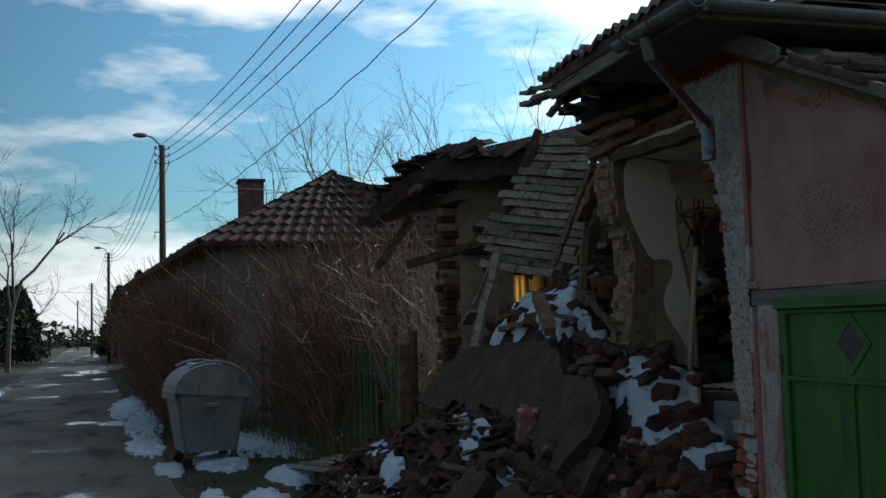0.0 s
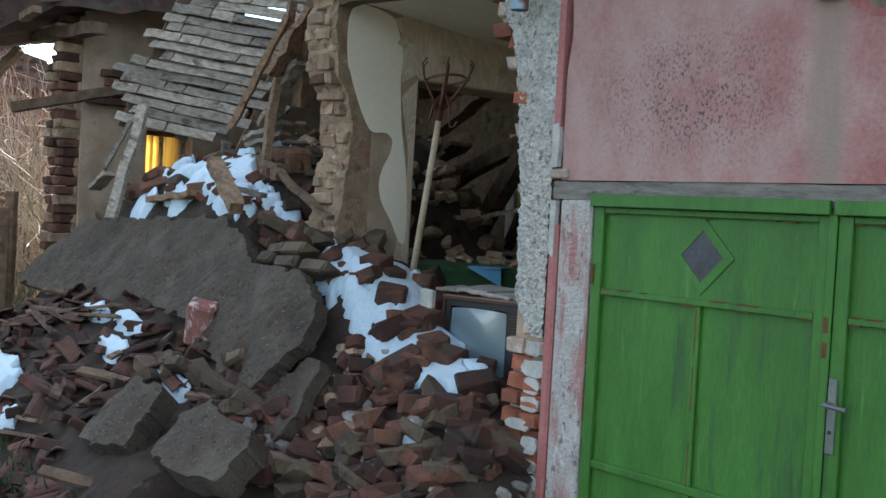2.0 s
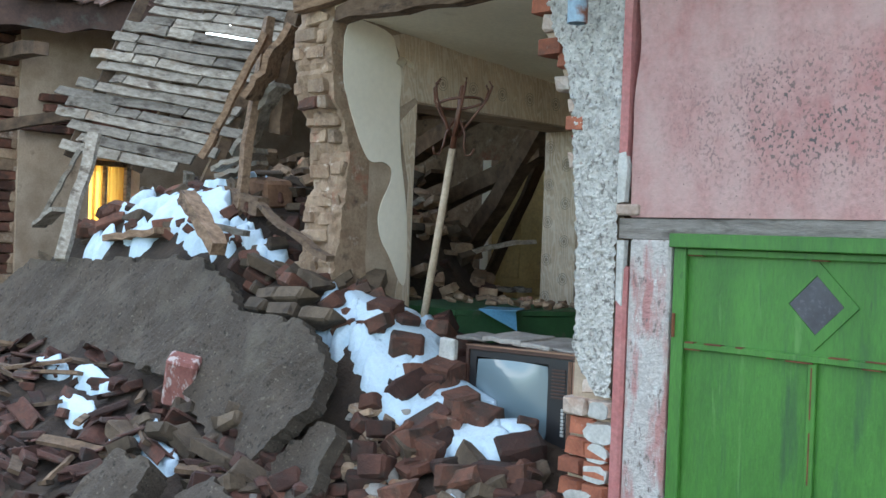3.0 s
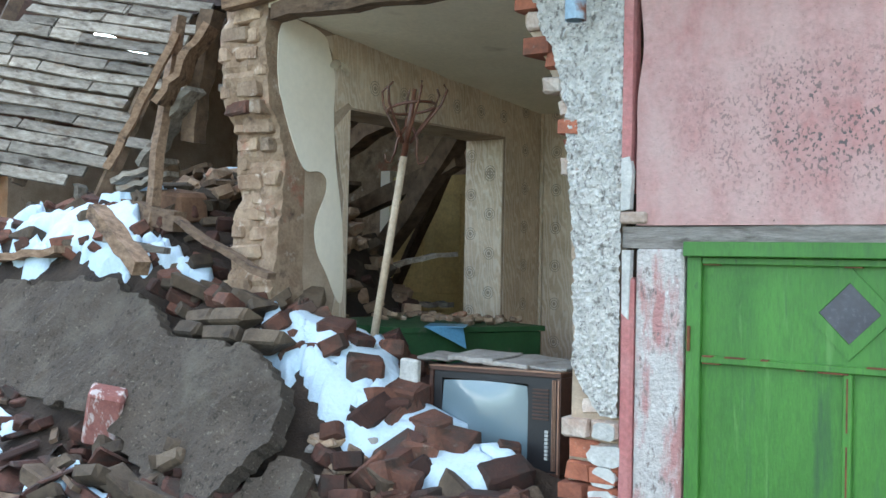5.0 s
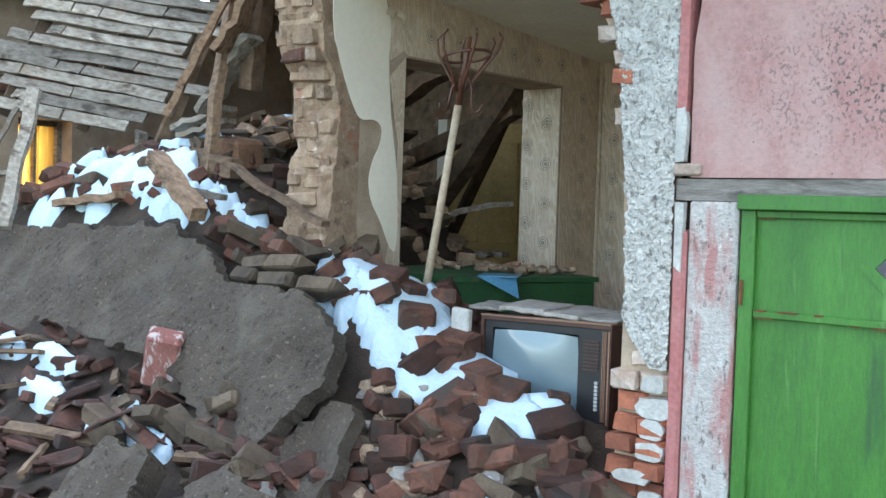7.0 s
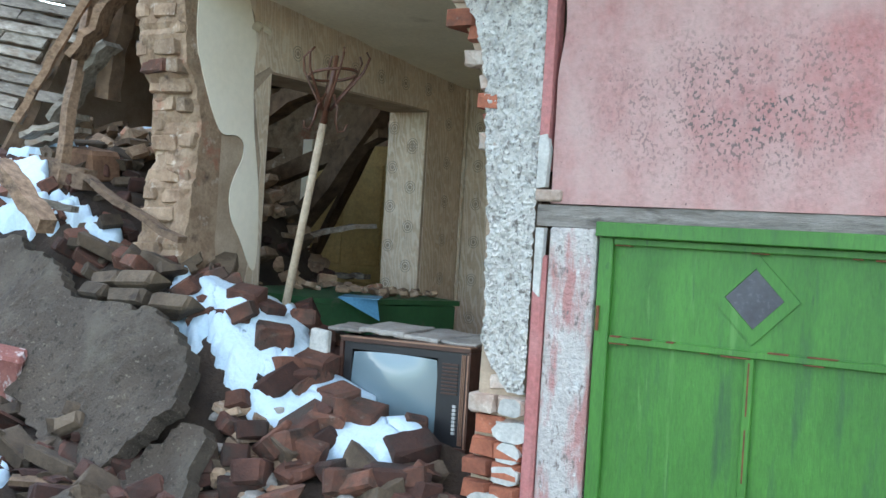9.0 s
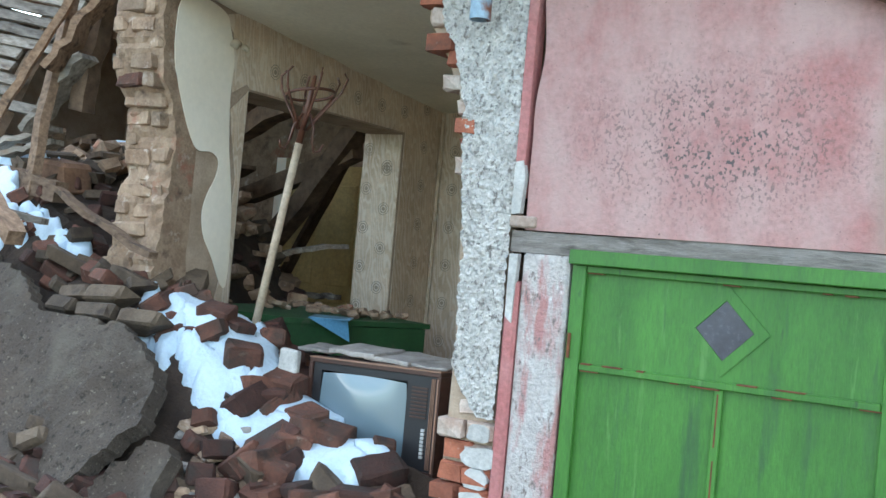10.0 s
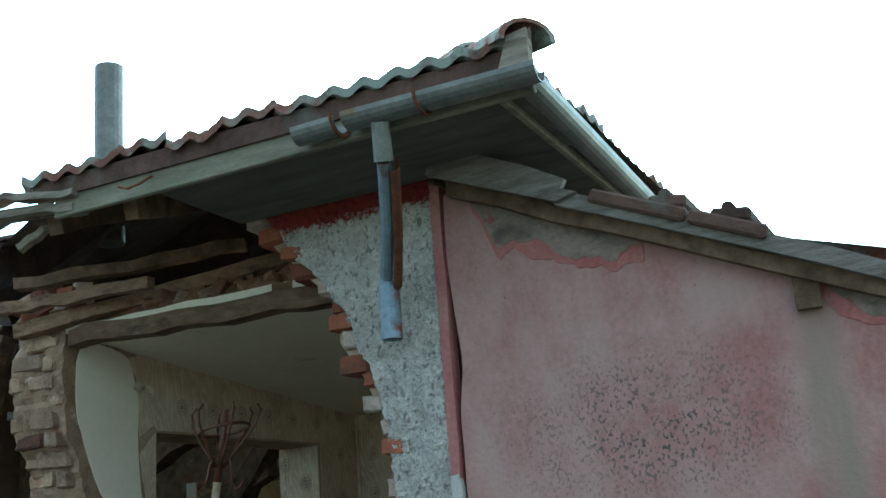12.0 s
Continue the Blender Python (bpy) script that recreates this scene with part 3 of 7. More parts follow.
part("plaster_flake", prism(bmesh.new(), [(-5.650, 1.96), (-5.618, 1.965), (-5.610, 2.09), (-5.622, 2.14), (-5.650, 2.135)], 4.134, 4.16), M_PLASTER, garage_wall, "bare white plaster flake")
part("corner_brick", a_box(-5.655, -5.56, 4.133, 4.3, 1.918, 1.957, bevel=0.006), M_LIMEBRICK, garage_wall)
part("door_pier", a_box(-5.600, -5.432, 4.15, 4.42, 0, 1.835, bevel=0.008), M_PEEL, garage_wall, "whitewashed pier with peeling pink paint")
part("pier_edge", a_box(-5.652, -5.604, 4.143, 4.42, 0, 1.74, bevel=0.01), M_PINKTRIM, garage_wall, "pink painted pier corner")
part("pier_flake", prism(bmesh.new(), [(-5.642, 1.62), (-5.618, 1.60), (-5.612, 1.83), (-5.644, 1.83)], 4.136, 4.16), M_PLASTER, garage_wall)
part("right_pier", a_box(-3.38, -2.95, 4.15, 4.42, 0, 1.84, bevel=0.008), M_PEEL, garage_wall)
# bare plaster patches and old wash under the verge
for x0, x1, deep, seed in ((-5.50, -4.93, 0.20, 2.0), (-4.44, -3.4, 0.15, 7.0)):
    for extra, y, mat, label in ((0.035, 4.1455, M_PINKTRIM, "old red wash line"), (0.0, 4.142, M_BAREPINK, "bare plaster under the verge")):
        low = []
        n = 44
        for i in range(n + 1):
            x = x0 + (x1 - x0) * i / n
            d = deep * (0.55 + 0.35 * noise.noise(Vector((x * 4.5, seed, 0))) + 0.22 * noise.noise(Vector((x * 13, seed, 3))) + 0.12 * noise.noise(Vector((x * 37, seed, 5)))) * min(1, 6 * i / n + 0.1, 6 * (n - i) / n + 0.1) + extra * (1 + 1.6 * noise.noise(Vector((x * 9, seed, 9))))
            low.append((x, verge_z(x) - 0.06 - max(d, 0.01)))
        part("bare_plaster_patch", prism(bmesh.new(), low + [(x1, verge_z(x1) - 0.055), (x0, verge_z(x0) - 0.055)], y, 4.16), mat, garage_wall, label)
# side, back and front closing walls
bm = a_box(-3.25, -2.95, 4.42, 8.4, 0, verge_z(-2.95) - 0.045)
put("wall_garage_side", bm, M_PEEL, label="rendered garage side wall", category="wall", kind="structure")
put("wall_garage_back", prism(bmesh.new(), [(-5.6, 0), (-2.95, 0), (-2.95, verge_z(-2.95) - 0.045), (-5.6, verge_z(-5.6) - 0.045)], 8.4, 8.58), M_PEEL, label="rendered garage back wall", category="wall", kind="structure")
put("garage_lintel", beam((-5.655, 4.205, 1.873), (-3.2, 4.205, 1.873), 0.10, 0.072, rough=0.002, cuts=12), M_WOODGREY, label="weathered grey timber lintel over the garage door", category="lintel")

door = root("garage_door", (-4.41, 4.18, 0), "green painted sheet-steel double garage door with rust", "garage door")


def leaf(x0, x1, glazed):
    lf = part("door_leaf", a_box(x0 + 0.004, x1 - 0.004, 4.182, 4.192, 0.05, 1.836), M_GREEN, door)
    mid = (x0 + x1) / 2
    for a, b in ((x0 + 0.004, x0 + 0.052), (x1 - 0.052, x1 - 0.004)):
        part("stile", a_box(a, b, 4.160, 4.181, 0.05, 1.811, bevel=0.003), M_GREEN, lf)
    part("top_bar", a_box(x0 + 0.002, x1 - 0.002, 4.130, 4.150, 1.812, 1.859, bevel=0.003), M_GREEN, lf)
    for a, b in ((1.788, 1.811), (1.474, 1.496), (0.80, 0.83), (0.05, 0.10)):
        part("rail", a_box(x0 + 0.054, x1 - 0.054, 4.162, 4.181, a, b, bevel=0.003), M_GREEN, lf)
    for a, b in ((0.10, 0.80), (0.83, 1.474)):
        part("centre_bar", a_box(mid - 0.014, mid + 0.014, 4.166, 4.181, a, b, bevel=0.003), M_GREEN, lf)
    rng = random.Random(int(-x0 * 100))
    for z in (1.787, 1.4965, 1.4735):
        x = x0 + 0.06
        while x < x1 - 0.1:
            l = rng.uniform(0.02, 0.09)
            if rng.random() < 0.62:
                part("rust_streak", a_box(x, x + l, 4.160, 4.1815, z - rng.uniform(0.0012, 0.0035), z + 0.0015), M_RUST, lf, "rust along the weld")
            x += l + rng.uniform(0.01, 0.08)
    for z in (0.83, 1.10, 1.3):
        part("rust_streak", a_box(mid - 0.003, mid + 0.002, 4.1655, 4.18, z, z + 0.16), M_RUST, lf)
    if glazed:
        cz, r = 1.650, 0.090
        dia = lambda s: [(mid - s, cz), (mid, cz - s * 1.02), (mid + s, cz), (mid, cz + s * 1.02)]
        part("diamond_pane", prism(bmesh.new(), dia(r - 0.002), 4.179, 4.1815), M_GLASSDARK, lf, "dusty dark diamond pane")
        for k in range(4):
            i, o = dia(r), dia(r + 0.046)
            q = [i[k], i[(k + 1) % 4], o[(k + 1) % 4], o[k]]
            part("diamond_frame", prism(bmesh.new(), q, 4.1765, 4.1815), M_GREEN, lf)
    return lf


left_leaf = leaf(-5.428, -4.412, True)
right_leaf = leaf(-4.400, -3.385, False)
part("cover_strip", a_box(-4.425, -4.395, 4.150, 4.160, 0.05, 1.83, bevel=0.003), M_GREEN, door)
for z in (1.55, 0.4):
    part("hinge", a_tube([(-5.413, 4.156, z - 0.04), (-5.413, 4.156, z + 0.04)], 0.006, sides=8), M_RUST, door, "small rusted hinge")
lock = part("lock_plate", a_box(-4.392, -4.362, 4.152, 4.160, 1.06, 1.30, bevel=0.003), M_ZINC, door, "worn steel lock plate")
part("door_handle", a_tube([(-4.378, 4.155, 1.22), (-4.378, 4.11, 1.22), (-4.30, 4.105, 1.215)], 0.008), M_ZINC, lock, "steel lever handle")
part("keyhole", a_tube([(-4.377, 4.1505, 1.13), (-4.377, 4.156, 1.13)], 0.007), M_TVBLACK, lock)
for z in (1.36, 1.44):
    part("rust_spot", a_box(-4.42, -4.405, 4.148, 4.156, z, z + 0.05), M_RUST, door)

# lean-to roof
roof_g = root("garage_roof", (-4.2, 6.2, 2.6), "sloping lean-to garage roof of clay tiles on grey boards", "roof", kind="structure")
down = Vector((1, 0, VERGE_SLOPE)).normalized()
bm = prism(bmesh.new(), [(-5.58, verge_z(-5.58) - 0.04), (-2.7, verge_z(-2.7) - 0.04), (-2.7, verge_z(-2.7)), (-5.58, verge_z(-5.58))], 4.12, 8.6)
part("roof_boards", bm, M_WOODDARK, roof_g)
tiled_slope("tile_field", (-2.7, 4.10, verge_z(-2.7) - 0.03), (0, 1, 0), (-1, 0, -VERGE_SLOPE), 0.22, 0.34, 20, 9, M_TILE, roof_g, 5)
bm = prism(bmesh.new(), [(-5.604, 3.125), (-5.575, 3.214), (-5.40, 3.150), (-5.24, 3.075), (-5.119, 3.004), (-5.135, 2.975), (-5.085, 2.955), (-5.155, 2.937), (-5.38, 3.03)], 4.018, 4.043)
put("verge_board", bm, M_WOODGREY, label="loose grey weathered board nailed at the verge", category="board")
put("verge_batten", beam((-5.16, 4.06, verge_z(-5.16) + 0.00), (-3.0, 4.06, verge_z(-3.0) - 0.01), 0.04, 0.05, rough=0.008, cuts=14), M_WOODGREY, label="splintered grey verge batten under the tiles", category="batten")
put("verge_batten", beam((-5.55, 4.10, verge_z(-5.55) - 0.045), (-3.0, 4.10, verge_z(-3.0) - 0.06), 0.05, 0.05, rough=0.006, cuts=14), M_WOODDARK, label="dark rafter along the garage verge", category="rafter")
put("purlin_end", beam((-4.47, 4.10, verge_z(-4.47) - 0.11), (-4.47, 4.4, verge_z(-4.47) - 0.11), 0.07, 0.10, rough=0.004), M_WOODDARK, label="dark rotten purlin end poking through the wall", category="beam")
for x, bx, bw in ((-4.81, -4.905, 0.31), (-4.632, -4.645, 0.235)):
    st = root("tile_stack", (x, 4.25, verge_z(x) + 0.05), "small stack of dark clay tiles weighing down the verge", "tile stack", "verge tile stacks")
    slope = Euler((0, math.atan(-VERGE_SLOPE), 0)).to_matrix()
    z = verge_z(bx) + 0.028
    part("tile", a_box(bx - bw / 2, bx + bw / 2, 4.02, 4.36, z - 0.022, z + 0.022, bevel=0.008, turn=slope), M_TILEDARK, st)
    z = verge_z(x) + 0.062
    part("tile", a_box(x - 0.058, x + 0.058, 4.03, 4.30, z - 0.02, z + 0.02, bevel=0.008, turn=Euler((0, radians(9), 0)).to_matrix()), M_TILEDARK, st)
    part("tile", a_tube([(x - 0.004, 4.03, z + 0.02), (x - 0.004, 4.24, z + 0.02)], 0.020, sides=8), M_TILEDARK, st)

# ---- house: corner pier with roughcast ----
REND = [(1.26, -5.70), (1.30, -5.76), (1.36, -5.80), (1.45, -5.845), (1.52, -5.835), (1.8, -5.835), (2.14, -5.868), (2.3, -5.885), (2.45, -5.91), (2.62, -5.99), (2.75, -6.04), (2.88, -6.13), (3.0, -6.25), (3.2, -6.38)]
BRK = [(0, -5.95), (0.9, -5.88), (1.3, -5.865), (1.5, -5.865), (2.0, -5.885), (2.3, -5.915), (2.45, -5.955), (2.6, -6.07), (2.68, -6.10), (2.8, -6.08), (2.95, -6.26), (3.05, -6.36), (3.2, -6.46)]
corner = root("wall_corner", (-5.8, 4.3, 0), "broken brick wall corner with white roughcast and red band", "wall", kind="structure")


def roughcast_skin(z0, z1, y0):
    """Thrown render: a ragged sheet with real lumps and pits."""
    bm = bmesh.new()
    nz, nx = int((z1 - z0) / 0.0065), 44
    rows = []
    for i in range(nz + 1):
        z = z0 + (z1 - z0) * i / nz
        left = interp(z, REND) + 0.018 * noise.noise(Vector((z * 14, y0, 0))) + 0.010 * noise.noise(Vector((z * 45, 2, 0)))
        row = [bm.verts.new((left + 0.006, 4.19, z))]
        for j in range(nx + 1):
            x = left + (-5.656 - left) * j / nx
            lump = max(0, noise.noise(Vector((x * 62, z * 50, 3)))) * 0.020 + max(0, noise.noise(Vector((x * 120, z * 105, 7)))) * 0.011 + 0.006 * noise.noise(Vector((x * 9, z * 9, 1)))
            row.append(bm.verts.new((x, y0 + 0.008 - lump + (0.012 if j == 0 else 0), z)))
        rows.append(row)
    for p, q in zip(rows, rows[1:]):
        for j in range(nx + 1):
            bm.faces.new((p[j], p[j + 1], q[j + 1], q[j]))
    for r in (rows[0], rows[-1]):
        back = [bm.verts.new((v.co.x, 4.19, v.co.z)) for v in r]
        for j in range(nx + 1):
            bm.faces.new((r[j], r[j + 1], back[j + 1], back[j]))
    bmesh.ops.recalc_face_normals(bm, faces=bm.faces)
    return part("roughcast", bm, M_ROUGHCAST, corner)


roughcast_skin(1.27, 3.2, 4.142)
rng = random.Random(21)
brick_a = [chunk_mesh("brick", (0.24, 0.115, 0.064), 40 + k, M_BRICK) for k in range(5)]
brick_w = [chunk_mesh("brick", (0.24, 0.115, 0.064), 60 + k, M_LIMEBRICK) for k in range(4)]
masonry_core = [(interp(z, BRK) + 0.012, z) for z in np.linspace(0, 3.2, 24)] + [(-5.656, 3.2), (-5.656, 0)]
part("masonry_core", prism(bmesh.new(), masonry_core, 4.19, 4.43), M_MUD, corner)
course = 0
z = 0.4
while z < 3.18:
    e = interp(z, BRK) + rng.uniform(-0.022, 0.028)
    low = z < 1.27
    e += interp(z, [(1.26, 0.0), (1.30, 0.055), (1.85, 0.055), (2.1, 0.0)])
    pick = brick_w if rng.random() < 0.45 or z < 1.4 else brick_a
    if low:
        for x in np.arange(e + 0.06, -5.65, 0.125):
            piece("brick", rng.choice(brick_w if rng.random() < 0.5 else brick_a), corner, (min(x, -5.712), 4.268, z), (rng.uniform(-0.04, 0.04), rng.uniform(-0.04, 0.04), math.pi / 2 + rng.uniform(-0.06, 0.06)), (0.95, 1.0, 1.0))
    else:
        piece("brick", rng.choice(pick), corner, (e + 0.06 + rng.uniform(-0.026, 0.01), interp(z, [(1.95, 4.30), (2.2, 4.278)]) + rng.uniform(-0.008, 0.008), z + rng.uniform(-0.006, 0.006)), (rng.uniform(-0.1, 0.1), rng.uniform(-0.1, 0.1), math.pi / 2 + rng.uniform(-0.14, 0.14)), (1.0, rng.uniform(0.8, 1.05), rng.uniform(0.9, 1.05)))
    piece("brick", rng.choice(brick_a), corner, (e + 0.12, 4.40, z), (0, 0, rng.uniform(-0.06, 0.06)))
    z += 0.0745
    course += 1
for k in range(9):
    z = 0.57 + k * 0.078 + rng.uniform(0, 0.03)
    cx = rng.choice((-5.69, -5.71, -5.78)) + rng.uniform(-0.015, 0.015)
    w, h = rng.uniform(0.04, 0.07), rng.uniform(0.022, 0.036)
    o = [(cx - w * math.copysign(abs(math.cos(a)) ** 0.55, math.cos(a)) * rng.uniform(0.86, 1.1), z + h * math.copysign(abs(math.sin(a)) ** 0.6, math.sin(a)) * rng.uniform(0.85, 1.12)) for a in np.linspace(0, math.tau, 15)[:-1]]
    part("plaster_remnant", prism(bmesh.new(), o, 4.146, 4.20), M_PLASTER, corner, "white plaster remnant")

# ---- house: room, cross wall, back walls ----
XW = -7.57


def wall_x(name, x0, x1, pieces, mat, label):
    w = root(name, ((x0 + x1) / 2, 5.5, 0), label, "wall", kind="structure")
    for y0, y1, z0, z1 in pieces:
        part("wall_panel", a_box(x0, x1, y0, y1, z0, z1), mat, w)
    return w


cross = wall_x("wall_cross", -7.85, XW, [(4.47, 4.92, 0, 3.05), (4.92, 6.32, 2.53, 3.05), (6.32, 6.75, 0, 3.05)], M_MUD, "mud-plastered cross wall with torn wallpaper and a doorway")
brick_e = [chunk_mesh("brick", (0.24, 0.115, 0.064), 140 + k, M_RUBBLE) for k in range(5)]
adobe_m = [chunk_mesh("adobe_brick", (0.27, 0.13, 0.075), 80 + k, M_ADOBE) for k in range(6)]


def broken_end(z):
    return 4.40 - 0.03 * math.sin(z * 5.1) + interp(z, [(2.38, 0.0), (2.48, -0.07)]) + 0.025 * noise.noise(Vector((0, 0, z * 3.3)))


bm = bmesh.new()
nz, nx = 96, 12
sheet = []
for i in range(nz + 1):
    z = 0.6 + i * 2.45 / nz
    joint = 0.016 * (abs(((z - 0.9) / 0.083) % 1 - 0.5) * 2) ** 6
    row = []
    for j in range(nx + 1):
        u = j / nx
        y = broken_end(z) + 0.022 + joint + 0.03 * noise.noise(Vector((u * 3, 7, z * 7))) + 0.012 * noise.noise(Vector((u * 11, 3, z * 24))) + 0.06 * max(0, abs(u - 0.5) - 0.38)
        row.append(bm.verts.new((-7.862 + u * 0.299 + 0.014 * noise.noise(Vector((u, 1, z * 9))), y, z)))
    sheet.append(row)
for p, q in zip(sheet, sheet[1:]):
    for j in range(nx):
        bm.faces.new((p[j], p[j + 1], q[j + 1], q[j]))
for side in (0, nx):
    back = [bm.verts.new((r[side].co.x, 4.60, r[side].co.z)) for r in sheet]
    for i in range(nz):
        bm.faces.new((sheet[i][side], sheet[i + 1][side], back[i + 1], back[i]))
bmesh.ops.recalc_face_normals(bm, faces=bm.faces)
part("broken_end", bm, M_ADOBE, cross, "eroded adobe wall end")
z = 0.9
row = 0
while z < 3.02:
    for x, w in (((-7.765, 0.78), (-7.625, 0.36)) if row % 2 else ((-7.815, 0.36), (-7.68, 0.78))):
        if rng.random() < 0.72:
            piece("adobe_brick", rng.choice(adobe_m if rng.random() < 0.92 else brick_e), cross, (x + rng.uniform(-0.012, 0.012), broken_end(z) + 0.078 + rng.uniform(-0.024, 0.018), z + rng.uniform(-0.006, 0.006)), (rng.uniform(-0.07, 0.07), rng.uniform(-0.06, 0.06), rng.uniform(-0.12, 0.12)), (w * rng.uniform(0.8, 0.97), 1, rng.uniform(0.82, 0.98)))
    z += 0.083
    row += 1


def soften(outline, times=2):
    """The outline with its corners cut, for torn edges."""
    for _ in range(times):
        outline = [tuple(a * k + b * (1 - k) for a, b in zip(p, q)) for p, q in zip(outline, outline[1:] + outline[:1]) for k in (0.78, 0.22)]
    return outline


# torn paper on the cross wall: outlines in y, z
paper_hi = [(4.90, 2.56), (4.80, 2.50), (4.78, 2.78), (4.72, 2.86), (4.95, 2.93), (5.6, 2.84), (6.745, 2.74), (6.745, 0.6), (6.33, 0.6), (6.33, 2.54), (4.93, 2.54)]
part("wallpaper", prism(bmesh.new(), paper_hi, XW + 0.003, XW + 0.007, ("y", "z")), M_PAPER, cross, "grey-beige patterned wallpaper")
part("wallpaper", prism(bmesh.new(), [(4.918, 2.53), (4.905, 1.45), (4.80, 1.45), (4.86, 1.75), (4.88, 2.10), (4.80, 2.42)], XW + 0.003, XW + 0.007, ("y", "z")), M_PAPER, cross)
white = [(4.41, 2.92), (4.40, 2.60), (4.47, 2.42), (4.54, 2.27), (4.60, 2.19), (4.70, 2.205), (4.755, 2.17), (4.745, 2.09), (4.69, 2.00), (4.665, 1.91), (4.69, 1.80), (4.76, 1.71), (4.83, 1.58), (4.875, 1.55), (4.885, 1.70), (4.868, 1.95), (4.84, 2.10), (4.81, 2.24), (4.785, 2.5), (4.80, 2.66), (4.76, 2.78), (4.72, 2.88)]
part("lining_paper", prism(bmesh.new(), soften(white), XW + 0.008, XW + 0.012, ("y", "z")), M_LIME, cross, "cream lining paper hanging torn")


def paper_curl(y, z, wide, r, lean):
    """A strip of paper rolled away from the wall."""
    bm = bmesh.new()
    rows = []
    for k in range(15):
        a = -0.4 + k * 0.34
        rr = r * (1 - 0.025 * k)
        rows.append([bm.verts.new((XW + 0.014 + r - rr * math.cos(a), y + u * wide + lean * (k - 7) * 0.003, z + rr * math.sin(a) - 0.25 * u * wide)) for u in (0, 0.35, 0.7, 1)])
    for p, q in zip(rows, rows[1:]):
        for k in range(3):
            bm.faces.new((p[k], p[k + 1], q[k + 1], q[k]))
    bmesh.ops.solidify(bm, geom=bm.faces[:], thickness=0.002)
    return part("paper_curl", bm, M_LIME, cross, "curled brown-stained end of the paper", smooth=True)


paper_curl(4.77, 2.73, 0.055, 0.028, 1)
# papered reveals of the doorway, with round motifs
part("reveal_paper", a_box(-7.845, XW - 0.003, 6.312, 6.319, 0.6, 2.525), M_PAPER, cross)
put("wall_room_back", a_box(-7.57, -5.6, 6.75, 7.05, 0, 2.95), M_PAPER, label="papered back wall of the opened room", category="wall", kind="structure")
put("wall_room_right", a_box(-5.86, -5.62, 4.45, 6.75, 0, 3.1), M_MUD, label="mud-plastered side wall of the opened room", category="wall", kind="structure")
motif = bmesh.new()
for r0, r1, n in ((0.0, 0.012, 12), (0.02, 0.026, 16), (0.035, 0.039, 16)):
    for i in range(n):
        a, b = i * math.tau / n, (i + 1) * math.tau / n
        q = [(r0 * math.cos(a), r0 * math.sin(a)), (r1 * math.cos(a), r1 * math.sin(a)), (r1 * math.cos(b), r1 * math.sin(b)), (r0 * math.cos(b), r0 * math.sin(b))]
        vs = [motif.verts.new((x, 0, z)) for x, z in q]
        try:
            motif.faces.new(vs)
        except ValueError:
            pass
bmesh.ops.remove_doubles(motif, verts=motif.verts, dist=0.0004)
M_MOTIF = surf("brown_flower_print", (0.34, 0.26, 0.19), (0.47, 0.38, 0.29), 30, 0.9, 0.0, 80)
motif_me = bpy.data.meshes.new("paper_motif")
motif.to_mesh(motif_me)
motif.free()
motif_me.materials.append(M_MOTIF)
back_wall = bpy.data.objects["wall_room_back"]
for i in range(5):
    for j in range(9):
        piece("paper_motif", motif_me, back_wall, (-7.45 + i * 0.24, 6.7455, 0.8 + j * 0.24 + (0.12 if i % 2 else 0)))
for j in range(9):
    z = 0.75 + j * 0.24
    if z < 2.5:
        piece("paper_motif", motif_me, cross, (-7.80, 6.3085, z))
        piece("paper_motif", motif_me, cross, (-7.66, 6.3085, z + 0.12 if z < 2.3 else z - 0.1))
    piece("paper_motif", motif_me, cross, (XW + 0.009, 6.55, z + 0.05), (0, 0, math.pi / 2))
for i in range(6):
    piece("paper_motif", motif_me, cross, (XW + 0.009, 5.1 + i * 0.24, 2.66), (0, 0, math.pi / 2))
put("corner_strip", a_tube([(XW + 0.02, 6.735, 0.6), (XW + 0.02, 6.735, 2.74)], 0.012, sides=6), M_PAPER, label="narrow papered strip in the room corner", category="trim", kind="structure")
bm = bmesh.new()
nx, ny = 14, 16
top = [[bm.verts.new((-7.60 + i * 1.98 / nx, 4.34 + j * 2.45 / ny, 2.925 - 0.083 * (j * 2.45 / ny) + 0.012 * noise.noise(Vector((i * 0.7, j * 0.7, 0))))) for j in range(ny + 1)] for i in range(nx + 1)]
for i in range(nx):
    for j in range(ny):
        if (i, j) not in ((6, 9), (7, 9)):
            bm.faces.new((top[i][j], top[i][j + 1], top[i + 1][j + 1], top[i + 1][j]))
ext = bmesh.ops.extrude_face_region(bm, geom=bm.faces[:])
for v in [g for g in ext["geom"] if isinstance(g, bmesh.types.BMVert)]:
    v.co.z += 0.03
bmesh.ops.recalc_face_normals(bm, faces=bm.faces)
put("ceiling", bm, M_CEIL, label="sagging stained cream ceiling with a split", category="ceiling", kind="structure")
put("floor_room", a_box(-7.57, -5.65, 4.4, 6.75, 0.2, 0.55), M_MUD, label="buried earth floor of the room", category="floor", kind="structure")
put("floor_house", a_box(-11.8, -7.9, 4.9, 8.6, 0.2, 0.5), M_MUD, label="earth floor of the ruined room", category="floor", kind="structure")
put("wall_house_back", a_box(-12.0, -5.6, 8.6, 8.9, 0, 3.1), M_MUD, label="mud-plastered rear house wall", category="wall", kind="structure")
put("wall_house_right", a_box(-5.62, -5.6, 4.45, 8.6, 0, 3.15), M_MUD, label="house wall above the garage", category="wall", kind="structure")

